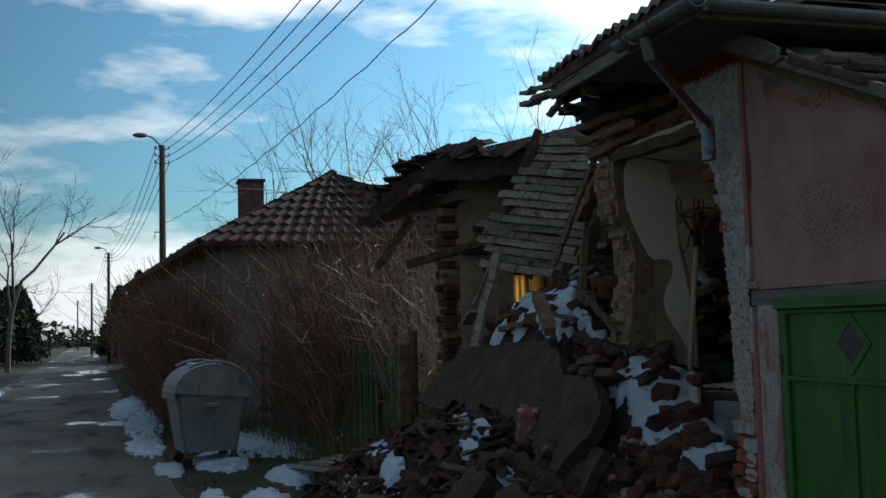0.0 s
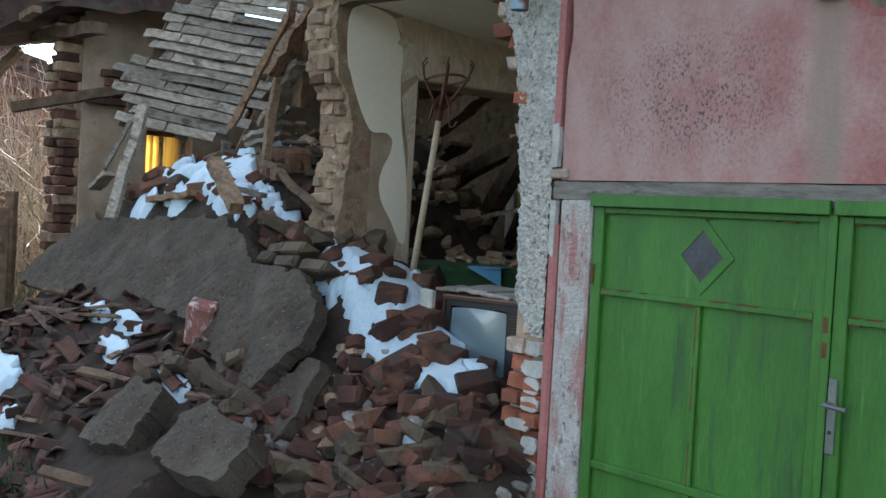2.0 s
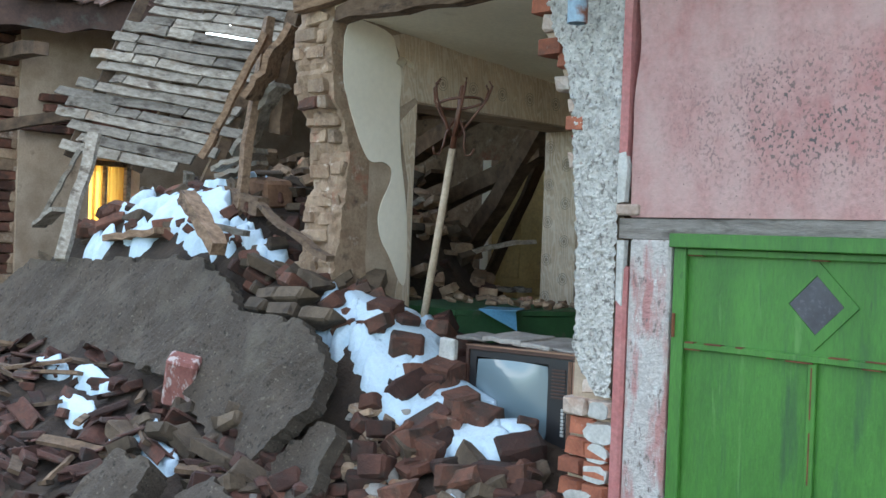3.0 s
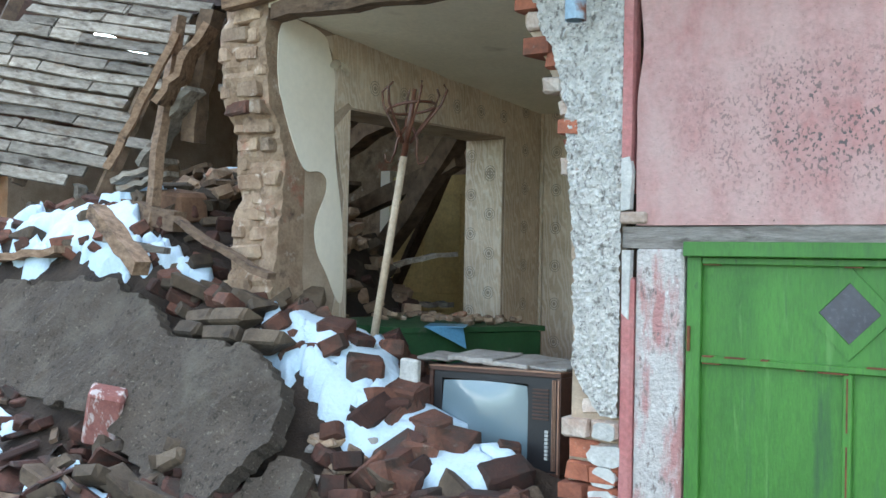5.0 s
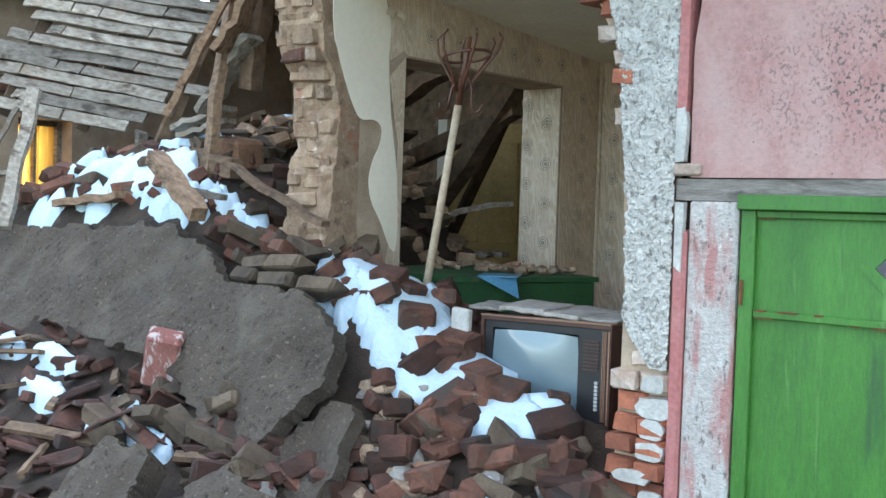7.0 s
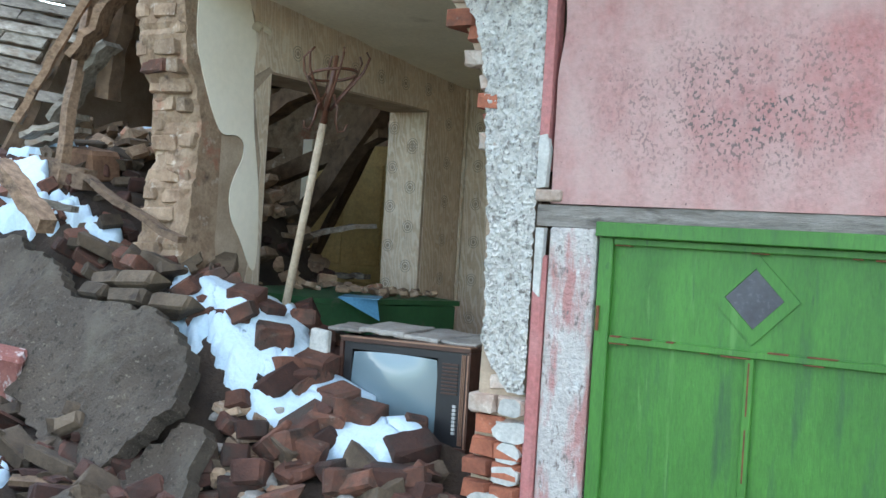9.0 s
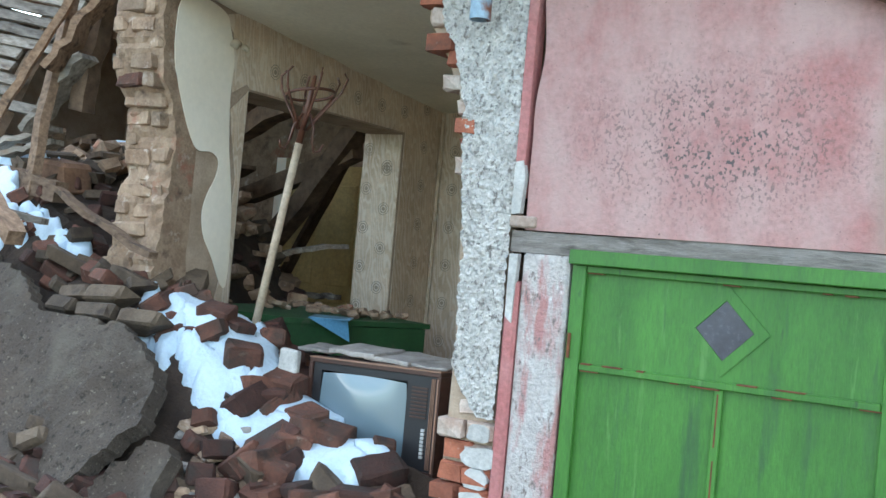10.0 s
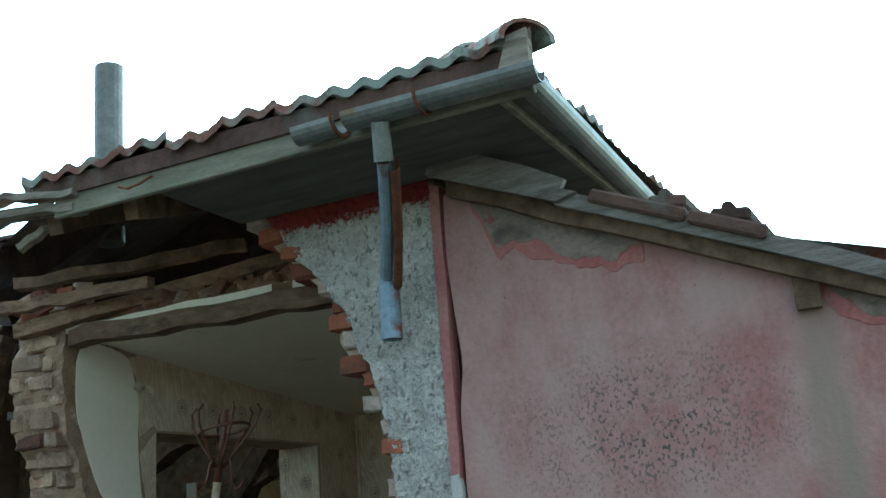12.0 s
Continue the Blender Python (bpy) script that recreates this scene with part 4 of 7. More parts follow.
# end wall with the window
endw = wall_x("wall_end", -11.85, -11.5, [(4.40, 4.98, 0, 3.42), (4.98, 5.42, 0, 1.72), (4.98, 5.42, 2.36, 3.45), (5.42, 8.6, 0, 3.5)], M_MUD, "adobe end wall with a small window and broken brick end")
z = 0.9
while z < 3.36:
    for x in (-11.76, -11.60):
        for y in (4.34 + rng.uniform(-0.035, 0.03), 4.48):
            piece("brick", rng.choice(brick_e if rng.random() < 0.7 else adobe_m), endw, (x, y, z), (rng.uniform(-0.06, 0.06), rng.uniform(-0.06, 0.06), math.pi / 2 + rng.uniform(-0.06, 0.06)), (0.9, 1.1, 1.12))
    z += 0.08
for k in range(40):
    y, z = rng.uniform(4.5, 6.2), rng.choice((2.72, 2.80, 2.64, 2.56))
    piece("brick", rng.choice(brick_e), endw, (-11.49, y, z), (0, 0, math.pi / 2 + rng.uniform(-0.05, 0.05)))
win = root("window_end", (-11.68, 5.3, 1.72), "small end-wall window with a sunlit amber curtain", "window", kind="structure")
for y0, y1, z0, z1 in ((4.98, 5.02, 1.72, 2.36), (5.38, 5.42, 1.72, 2.36), (5.02, 5.38, 1.72, 1.76), (5.02, 5.38, 2.32, 2.36), (5.19, 5.21, 1.76, 2.32)):
    part("window_frame", a_box(-11.70, -11.65, y0, y1, z0, z1), M_WOOD, win)
bm = bmesh.new()
prev = None
for i in range(29):
    y = 4.985 + i * 0.43 / 28
    x = -11.74 + 0.018 * math.sin(i * 1.5)
    cur = [bm.verts.new((x, y, 1.73)), bm.verts.new((x, y, 2.355))]
    if prev:
        bm.faces.new((prev[0], cur[0], cur[1], prev[1]))
    prev = cur
part("curtain", bm, M_CURTAIN, win, "thin amber curtain lit by the sun", smooth=True)

# ---- house: eave, roof, gutters ----
EAVE_Z, PITCH = 3.225, 0.44
roof = root("house_roof", (-6.3, 5.5, 3.2), "hipped roof of mossy clay tiles with a boarded eave", "roof", kind="structure")
part("soffit", a_box(-6.45, -5.06, 3.632, 4.132, 3.152, 3.167), M_SOFFIT, roof, "grey soffit boards")
part("soffit", a_box(-5.598, -5.13, 4.14, 7.8, 3.152, 3.167), M_SOFFIT, roof)
part("fascia", a_box(-6.87, -5.04, 3.605, 3.63, 3.132, 3.212, bevel=0.004), M_FASCIA, roof, "green-stained fascia board")
part("fascia", a_box(-5.16, -5.135, 3.635, 7.8, 3.132, 3.212, bevel=0.004), M_FASCIA, roof)
part("barge_end", prism(bmesh.new(), [(-5.14, 3.16), (-5.03, 3.16), (-5.03, 3.31), (-5.09, 3.30)], 3.560, 3.6), M_WOOD, roof, "grey board at the hip end")
bm = bmesh.new()
apex = (-8.3, 6.9, 3.21 + 3.3 * PITCH)
a, b, c, d = (-6.98, 3.62, 3.21), (-5.04, 3.62, 3.21), (-5.04, 10.1, 3.21), (-8.3, 10.1, 3.21)
v = [bm.verts.new(p) for p in (a, b, apex, (-8.3, 6.9, apex[2] - 0.001), c, d)]
bm.faces.new((v[0], v[1], v[2]))
bm.faces.new((v[1], v[4], v[2]))
bm.faces.new((v[4], v[5], v[2]))
quad = [bm.verts.new(p) for p in ((-6.98, 3.66, 3.215), apex, (-8.9, 6.9, apex[2] - 0.15), (-8.3, 4.6, 3.5))]
bm.faces.new(quad)
part("roof_boarding", bm, M_WOODDARK, roof)


def tri_tiles(name, n, side, seed):
    """Courses of tiles on the hipped slopes, shorter towards the hip."""
    bm = bmesh.new()
    k = 16
    ln = 0.34
    for j in range(n):
        s0, s1 = j * ln, (j + 1.06) * ln
        c0 = math.cos(math.atan(PITCH))
        rows = []
        for s, lift in ((s0, 0.065), (s1, 0.02)):
            h, zz = s * c0, s * c0 * PITCH
            for under in (0, 0.03):
                row = []
                length = 1.98 if side == "front" else 4.2
                cells = int(length / 0.22) * k
                for i in range(cells + 1):
                    u = i / k * 0.22
                    wob = 0.02 * noise.noise(Vector((i // k * 0.9, j * 2.3, seed)))
                    up = 0.012 * (1 + math.cos(2 * i / k * math.tau)) + lift + 2.0 * wob - under
                    if side == "front":
                        row.append(bm.verts.new((max(-5.02 - h - u, -8.3), 3.575 + h + wob, EAVE_Z + zz + up)))
                    else:
                        row.append(bm.verts.new((-5.10 - h + wob, 3.58 + h + u, EAVE_Z + zz + up)))
                rows.append(row)
        for i in range(len(rows[0]) - 1):
            for q in ((rows[0][i], rows[0][i + 1], rows[2][i + 1], rows[2][i]), (rows[1][i], rows[3][i], rows[3][i + 1], rows[1][i + 1]), (rows[0][i], rows[1][i], rows[1][i + 1], rows[0][i + 1])):
                if len({tuple(w.co) for w in q}) == 4:
                    bm.faces.new(q)
    return put(name, bm, M_TILE, roof, kind="stuff")


part("tile_bedding", a_box(-6.96, -5.06, 3.592, 3.604, 3.205, 3.272), M_TILEDARK, roof)
tri_tiles("tile_field", 8, "front", 3)
tri_tiles("tile_field", 8, "side", 7)
for k in range(11):
    bm = bmesh.new()
    p0 = Vector((-5.03 - k * 0.28, 3.57 + k * 0.28, EAVE_Z + 0.052 + k * 0.28 * PITCH))
    p1 = p0 + Vector((-0.31, 0.31, 0.31 * PITCH - 0.02))
    s = Vector((1, 1, 0)).normalized()
    rings = []
    for p, r in ((p0, 0.088), (p1, 0.076)):
        rings.append([bm.verts.new(p + s * r * math.cos(t) + Vector((0, 0, r * math.sin(t) * 0.75))) for t in np.linspace(-0.1, math.pi + 0.1, 9)])
        rings.append([bm.verts.new(p + s * (r - 0.016) * math.cos(t) + Vector((0, 0, (r - 0.016) * math.sin(t) * 0.75))) for t in np.linspace(-0.1, math.pi + 0.1, 9)])
    for i in range(8):
        bm.faces.new((rings[0][i], rings[2][i], rings[2][i + 1], rings[0][i + 1]))
        bm.faces.new((rings[1][i], rings[1][i + 1], rings[3][i + 1], rings[3][i]))
        bm.faces.new((rings[0][i], rings[0][i + 1], rings[1][i + 1], rings[1][i]))
    part("hip_tile", bm, M_TILE, roof, smooth=False)


def gutter(name, p0, p1, r, label, parent=None):
    bm = bmesh.new()
    p0, p1 = Vector(p0), Vector(p1)
    d = (p1 - p0).normalized()
    s = Vector((0, 0, 1)).cross(d).normalized()
    rings = []
    for p in (p0, p1):
        for rr in (r, r - 0.004):
            rings.append([bm.verts.new(p + s * rr * math.cos(t) + Vector((0, 0, rr * math.sin(t)))) for t in np.linspace(math.pi, math.tau, 11)])
    for i in range(10):
        bm.faces.new((rings[0][i], rings[0][i + 1], rings[2][i + 1], rings[2][i]))
        bm.faces.new((rings[1][i], rings[3][i], rings[3][i + 1], rings[1][i + 1]))
        bm.faces.new((rings[0][i], rings[1][i], rings[1][i + 1], rings[0][i + 1]))
        bm.faces.new((rings[2][i], rings[2][i + 1], rings[3][i + 1], rings[3][i]))
    bm.faces.new((rings[0][0], rings[2][0], rings[3][0], rings[1][0]))
    bm.faces.new((rings[0][10], rings[1][10], rings[3][10], rings[2][10]))
    bmesh.ops.recalc_face_normals(bm, faces=bm.faces)
    return put(name, bm, M_ZINC, parent, label, "" if parent else "gutter", smooth=False)


gut = gutter("rain_gutter", (-5.62, 3.555, 3.186), (-5.0, 3.555, 3.180), 0.047, "galvanised half-round gutter under the tiles")
gutter("gutter_length", (-5.80, 3.556, 3.18), (-5.645, 3.556, 3.182), 0.046, "loose gutter end piece", gut)
gutter("rain_gutter", (-5.065, 3.53, 3.190), (-5.20, 7.6, 3.18), 0.047, "galvanised half-round gutter along the hip side")
for x in (-5.64, -5.36):
    part("gutter_bracket", a_tube([(x, 3.545 + 0.060 * math.cos(t), 3.185 + 0.060 * math.sin(t)) for t in np.linspace(math.pi, math.tau, 9)], 0.006, sides=5), M_RUST, gut)
part("hook", a_tube([(-6.42, 3.60, 3.19), (-6.43, 3.55, 3.15), (-6.45, 3.52, 3.13), (-6.50, 3.53, 3.15)], 0.005, sides=5), M_RUST, roof)
pipe = root("downpipe", (-5.5, 4.0, 2.62), "pale blue corroded downpipe ending in mid-air", "downpipe")
part("outlet_funnel", a_tube([(-5.51, 3.555, 3.14), (-5.525, 3.59, 3.03)], 0.028, 0.030, sides=12), M_ZINC, pipe, "rusted zinc outlet")
part("swan_neck", a_tube([(-5.525, 3.59, 3.03), (-5.64, 3.80, 2.90), (-5.765, 4.0, 2.80)], 0.021, 0.022, sides=12), M_BLUEPIPE, pipe)
bm = bmesh.new()
n = 9
ring = []
for p in ((-5.525, 3.60, 3.02), (-5.64, 3.81, 2.88), (-5.765, 4.02, 2.77)):
    ring.append([bm.verts.new(Vector(p) + Vector((0.026 + 0.022 * math.cos(t), 0.0, 0.022 * math.sin(t)))) for t in np.linspace(-2.2, 1.2, n)])
for q, s in zip(ring, ring[1:]):
    for i in range(n - 1):
        bm.faces.new((q[i], q[i + 1], s[i + 1], s[i]))
part("rusted_half", bm, M_RUST, pipe, "rust-brown split half of the pipe")
bm = bmesh.new()
sides, rr = 18, 0.036
rings = [[bm.verts.new(Vector((-5.775, 4.03, z - 0.02)) + Vector((r * math.cos(k * math.tau / sides), r * math.sin(k * math.tau / sides), 0))) for k in range(sides)] for r, z in ((0.026, 2.84), (rr, 2.79), (rr, 2.61), (rr - 0.004, 2.61), (rr - 0.004, 2.80))]
for q, s in zip(rings, rings[1:]):
    for k in range(sides):
        bm.faces.new((q[k], q[(k + 1) % sides], s[(k + 1) % sides], s[k]))
bmesh.ops.recalc_face_normals(bm, faces=bm.faces)
part("pipe_end", bm, M_BLUEPIPE, pipe, smooth=False)
stove = root("stove_pipe", (-8.43, 5.5, 4.0), "weathered sheet-metal stove pipe on the roof", "stove pipe")
part("pipe", a_tube([(-8.42, 5.5, 3.75), (-8.43, 5.5, 4.4), (-8.435, 5.5, 4.88)], 0.088, sides=20), M_ZINC, stove)
part("collar", a_tube([(-8.42, 5.5, 4.02), (-8.42, 5.5, 4.08)], 0.11, sides=20), M_RUST, stove)

# ---- ceiling edge and open roof space ----
put("ceiling_beam", beam((-7.50, 4.33, 2.895), (-6.08, 4.33, 2.86), 0.09, 0.075, rough=0.012, cuts=12), M_WOODBROWN, label="rough round beam along the broken ceiling edge", category="beam")
put("ceiling_beam", beam((-7.55, 4.40, 2.96), (-6.15, 4.38, 2.93), 0.07, 0.05, rough=0.018, cuts=12), M_REDMUD, label="mud-caked lath above the ceiling edge", category="lath")
rng = random.Random(77)
infill = root("ceiling_infill", (-6.9, 4.5, 2.95), "crumbling mud infill above the broken ceiling edge", "mud infill")
mud_lumps = [chunk_mesh("clod", (0.27, 0.13, 0.075), 90 + k, M_REDMUD) for k in range(5)]
for k in range(22):
    piece("brick", rng.choice(brick_a if k % 4 else brick_w), cross, (rng.uniform(-7.88, -7.6), 4.42 + rng.uniform(-0.08, 0.12), 2.93 + rng.uniform(0, 0.2)), (rng.uniform(-0.5, 0.5), rng.uniform(-0.5, 0.5), rng.uniform(0, 3)), (0.7, 0.8, 0.9))
for k in range(64):
    x = -7.5 + k * 0.0225 + rng.uniform(-0.01, 0.01)
    piece("clod", rng.choice(mud_lumps if k % 5 else adobe_m), infill, (x, 4.42 + rng.uniform(-0.04, 0.08), 2.985 + rng.uniform(-0.01, 0.025) - 0.02 * k / 64), (rng.uniform(-1, 1), rng.uniform(-1, 1), rng.uniform(0, 3)), (0.35, 0.5, 0.75))


def timber(name, a, b, w, h, mat=M_WOODDARK, label="dark broken roof timber of the ruin", rough=0.01, twist=0.0):
    return put(name, beam(a, b, w, h, twist, rough, rng, 8), mat, label=label, category="timber", group="broken timbers")


timber("rafter", (-7.75, 4.25, 2.95), (-6.3, 4.6, 3.14), 0.07, 0.06, M_WOODBROWN, label="brown sloping pole above the open room")
timber("rafter", (-7.85, 4.2, 3.05), (-7.0, 4.25, 3.03), 0.05, 0.05, M_WOODBROWN)
timber("rafter", (-6.65, 4.5, 2.96), (-6.70, 4.5, 3.13), 0.05, 0.05, M_WOODBROWN, label="short brown post above the open ceiling")
timber("rafter", (-7.6, 4.1, 3.10), (-6.7, 4.5, 3.20), 0.06, 0.05)
timber("rafter", (-6.95, 3.7, 3.16), (-7.2, 5.2, 3.72), 0.06, 0.09)
timber("rafter", (-6.6, 3.7, 3.14), (-6.8, 5.4, 3.75), 0.06, 0.09)
timber("broken_board", (-7.35, 3.62, 3.20), (-6.78, 3.64, 3.17), 0.08, 0.03, M_WOOD, "splintered grey fascia end sticking out")
timber("broken_board", (-7.25, 3.58, 3.26), (-6.75, 3.60, 3.20), 0.06, 0.025, M_WOOD, "splintered grey fascia end sticking out")
timber("broken_board", (-7.15, 3.7, 3.10), (-6.98, 3.8, 3.22), 0.05, 0.025, M_WOOD, "splintered grey batten under the eave")

# ---- sagging roof over the ruined part ----
ruin = root("ruined_roof", (-10, 5.5, 3.1), "sagging remains of the tiled roof over the ruined rooms", "roof", kind="structure")


EDGE = [(-12.3, 3.60, 3.10), (-11.7, 3.75, 3.30), (-11.25, 4.05, 3.46), (-11.0, 4.7, 3.50), (-10.7, 5.3, 3.56), (-9.9, 5.75, 3.66), (-9.2, 5.5, 3.62), (-8.7, 5.0, 3.55), (-8.25, 4.4, 3.40)]
RIDGE = [(-12.4, 6.6, 4.0), (-11.9, 6.9, 4.2), (-11.4, 6.9, 4.22), (-11.0, 6.9, 4.15), (-10.6, 6.95, 4.10), (-10.0, 7.0, 4.08), (-9.5, 6.95, 4.2), (-9.0, 6.9, 4.4), (-8.4, 6.9, 4.6)]
bm = bmesh.new()
top, low = [], []
for k in range(33):
    i, f = min(int(k / 4), 7), k / 4 - min(int(k / 4), 7)
    p, q = Vector(EDGE[i]).lerp(Vector(EDGE[i + 1]), f), Vector(RIDGE[i]).lerp(Vector(RIDGE[i + 1]), f)
    p += Vector((0, 0, 0.04 * noise.noise(Vector((k * 0.8, 0, 4)))))
    line = [p.lerp(q, t) + Vector((0, 0, 0.05 * noise.noise(Vector((k * 0.6, t * 5, 1))))) for t in np.linspace(0, 1, 6)] + [Vector((q.x, 10.1, 3.1))]
    top.append([bm.verts.new(v) for v in line])
    low.append([bm.verts.new(v - Vector((0, 0, 0.09 + 0.13 * (i < 2)))) for i, v in enumerate(line)])
for a, b, c, d in zip(top, top[1:], low, low[1:]):
    for i in range(6):
        bm.faces.new((a[i], b[i], b[i + 1], a[i + 1]))
        bm.faces.new((c[i], c[i + 1], d[i + 1], d[i]))
    bm.faces.new((a[0], c[0], d[0], b[0]))
for a, c in ((top[0], low[0]), (top[-1], low[-1])):
    for i in range(6):
        bm.faces.new((a[i], a[i + 1], c[i + 1], c[i]))
bmesh.ops.recalc_face_normals(bm, faces=bm.faces)
part("roof_boarding", bm, M_TILEDARK, ruin)
rng = random.Random(5)
tile_me = [shard_mesh("roof_tile", 200 + k, M_TILEDARK) for k in range(6)]
for k in range(150):
    u = rng.uniform(0, 7.99)
    i = int(u)
    p = Vector(EDGE[i]).lerp(Vector(EDGE[i + 1]), u - i)
    q = Vector(RIDGE[i]).lerp(Vector(RIDGE[i + 1]), u - i)
    p = p.lerp(q, rng.uniform(-0.04, 0.14)) + Vector((0, 0, rng.uniform(0.01, 0.05) + (0.06 if 1 < u < 2.6 else 0)))
    piece("roof_tile", rng.choice(tile_me), ruin, p, (rng.uniform(-0.3, 0.6), rng.uniform(-0.4, 0.4), rng.uniform(-0.6, 0.6)))
for k in (0, 1, 2, 4, 6):
    p, q = Vector(EDGE[k]), Vector(RIDGE[k])
    d = (p - q).normalized()
    timber("rafter_end", p + d * 0.12 - Vector((0, 0, 0.12)), p.lerp(q, 0.6) - Vector((0, 0, 0.12)), 0.07, 0.09, label="dark rafter under the ruined roof")
timber("wall_plate", (-12.3, 4.2, 3.12), (-10.9, 4.3, 3.08), 0.12, 0.10)
timber("rafter", (-12.1, 4.05, 2.98), (-12.55, 3.75, 2.48), 0.07, 0.07, label="broken rafter hanging from the eave")
timber("rafter", (-12.35, 3.9, 3.12), (-11.2, 3.9, 3.2), 0.08, 0.06, label="frayed grey board along the ruined eave")
timber("rafter", (-11.55, 3.85, 2.44), (-10.9, 4.6, 2.64), 0.09, 0.08, label="grey rafter end jutting out of the ruin")
bm = a_box(-12.0, -8.2, 7.6, 8.6, 3.1, 3.2)
put("rear_roof_slab", bm, M_WOODDARK, label="dark remains of the rear roof", category="roof", kind="structure")

# ---- fallen plank deck ----
deck = root("fallen_roof_deck", (-10.3, 5.0, 2.2), "fallen sheet of grey weathered roof boards", "plank deck")
BL, BR, TR = Vector((-10.85, 4.20, 2.40)), Vector((-9.20, 4.80, 2.11)), Vector((-9.06, 5.30, 3.42))
du, dv = BR - BL, TR - BR
nu = du.cross(dv).normalized()
if nu.y > 0:
    nu = -nu
rng = random.Random(31)
N = 18
for j in range(N):
    v0, v1 = j / N + 0.002, (j + 1) / N - 0.005
    cuts = sorted({0.0, 1.0, *[rng.uniform(0.2, 0.8) for _ in range(rng.choice((1, 1, 2, 2)))]})
    for u0, u1 in zip(cuts, cuts[1:]):
        if rng.random() < 0.07 and 1 < j < 8:
            continue
        off = rng.uniform(-0.16, 0.05) - (0.12 if j < 2 else 0) if u1 > 0.99 else rng.uniform(-0.012, 0.0)
        off0 = rng.uniform(-0.06, 0.12) + (0.22 - 0.2 * min(j, 4) / 4 + 0.34 * max(j - 4, 0) / N) if u0 < 0.01 else 0.0
        bm = bmesh.new()
        tilt = rng.uniform(-0.016, 0.016) - 0.012
        rings = []
        for s in np.linspace(0, 1, 5):
            u = (u0 + off0) + (u1 + off - u0 - off0) * s
            wav = rng.uniform(-0.006, 0.006)
            ring = []
            for v, h in ((v0 + wav, 0), (v1 + wav, tilt), (v1 + wav, tilt - 0.022), (v0 + wav, -0.022)):
                ring.append(bm.verts.new(BL + du * u + dv * v + nu * (h + rng.uniform(-0.004, 0.004))))
            rings.append(ring)
        for q, r in zip(rings, rings[1:]):
            for k in range(4):
                bm.faces.new((q[k], q[(k + 1) % 4], r[(k + 1) % 4], r[k]))
        bm.faces.new(rings[0][::-1])
        bm.faces.new(rings[-1])
        bmesh.ops.recalc_face_normals(bm, faces=bm.faces)
        part("plank", bm, M_WOOD, deck)
for u in (0.2, 0.55, 0.88):
    part("rafter", beam(BL + du * u - dv * 0.02 - nu * 0.07, BL + du * u + dv * 1.02 - nu * 0.07, 0.06, 0.08, rough=0.006), M_WOODDARK, deck)

# loose timbers round the deck
rng = random.Random(8)
GREY = "grey weathered broken timber in the ruin"
timber("post", (-8.58, 4.48, 1.88), (-8.54, 4.62, 3.05), 0.085, 0.05, M_WOODBROWN, "upright brown split post in the ruin")
timber("pole", (-8.72, 4.32, 2.22), (-8.46, 4.55, 2.95), 0.05, 0.04, M_WOODBROWN, "slanting brown pole across the fallen boards")
timber("board", (-8.50, 4.50, 2.58), (-8.28, 4.62, 2.98), 0.16, 0.04, M_WOODBROWN, "broad warped board among the broken timbers", 0.015)
timber("board", (-8.76, 4.60, 2.28), (-8.40, 4.62, 2.66), 0.12, 0.04, M_WOOD, GREY, 0.012)
timber("post", (-8.51, 4.70, 2.38), (-8.40, 4.72, 3.10), 0.10, 0.09, M_WOODDARK, "dark charred post hanging from the roof", 0.012)
timber("batten", (-8.62, 4.85, 2.62), (-8.36, 4.8, 3.05), 0.05, 0.04, M_WOODDARK, "dark weathered broken timber in the ruin")
timber("batten", (-8.55, 4.95, 2.72), (-8.20, 4.9, 2.68), 0.07, 0.04, M_WOOD, GREY)
timber("batten", (-8.50, 5.05, 2.86), (-8.14, 4.95, 3.10), 0.04, 0.03, M_WOOD, GREY)
timber("batten", (-8.40, 5.05, 2.70), (-8.12, 4.95, 3.16), 0.05, 0.03, M_WOODDARK, "dark weathered broken timber in the ruin")
timber("batten", (-8.34, 5.1, 2.55), (-8.20, 5.0, 2.95), 0.06, 0.04, M_WOODDARK, "dark weathered broken timber in the ruin")
timber("post", (-9.81, 4.00, 1.60), (-10.07, 4.32, 2.42), 0.075, 0.05, M_WOOD, "grey plank propping the fallen boards")
timber("batten", (-10.41, 4.10, 1.80), (-10.24, 4.30, 2.32), 0.03, 0.03, M_WOOD, GREY)
timber("board", (-10.45, 4.12, 1.80), (-9.95, 4.05, 1.92), 0.10, 0.03, M_WOOD, GREY)
timber("post", (-9.57, 4.70, 1.95), (-9.56, 4.74, 2.20), 0.07, 0.06, M_WOOD, GREY)
timber("log", (-8.49, 4.10, 2.00), (-7.98, 3.99, 1.72), 0.085, 0.075, M_WOODBROWN, "short broken log lying down the rubble", 0.008)
timber("lath", (-8.56, 4.50, 2.03), (-7.42, 4.25, 1.69), 0.045, 0.03, M_WOODBROWN, "thin brown lath lying down the rubble slope")
timber("beam", (-8.87, 4.55, 2.03), (-8.32, 4.48, 1.95), 0.07, 0.10, M_WOODBROWN, "short brown beam on the rubble crest")
timber("board", (-9.00, 4.62, 2.14), (-8.62, 4.66, 2.22), 0.10, 0.03, M_WOOD, GREY)
timber("board", (-9.10, 4.66, 2.20), (-8.70, 4.72, 2.30), 0.10, 0.03, M_WOOD, GREY)
timber("board", (-8.55, 4.22, 1.86), (-8.12, 4.26, 1.80), 0.05, 0.03, M_WOOD, GREY)
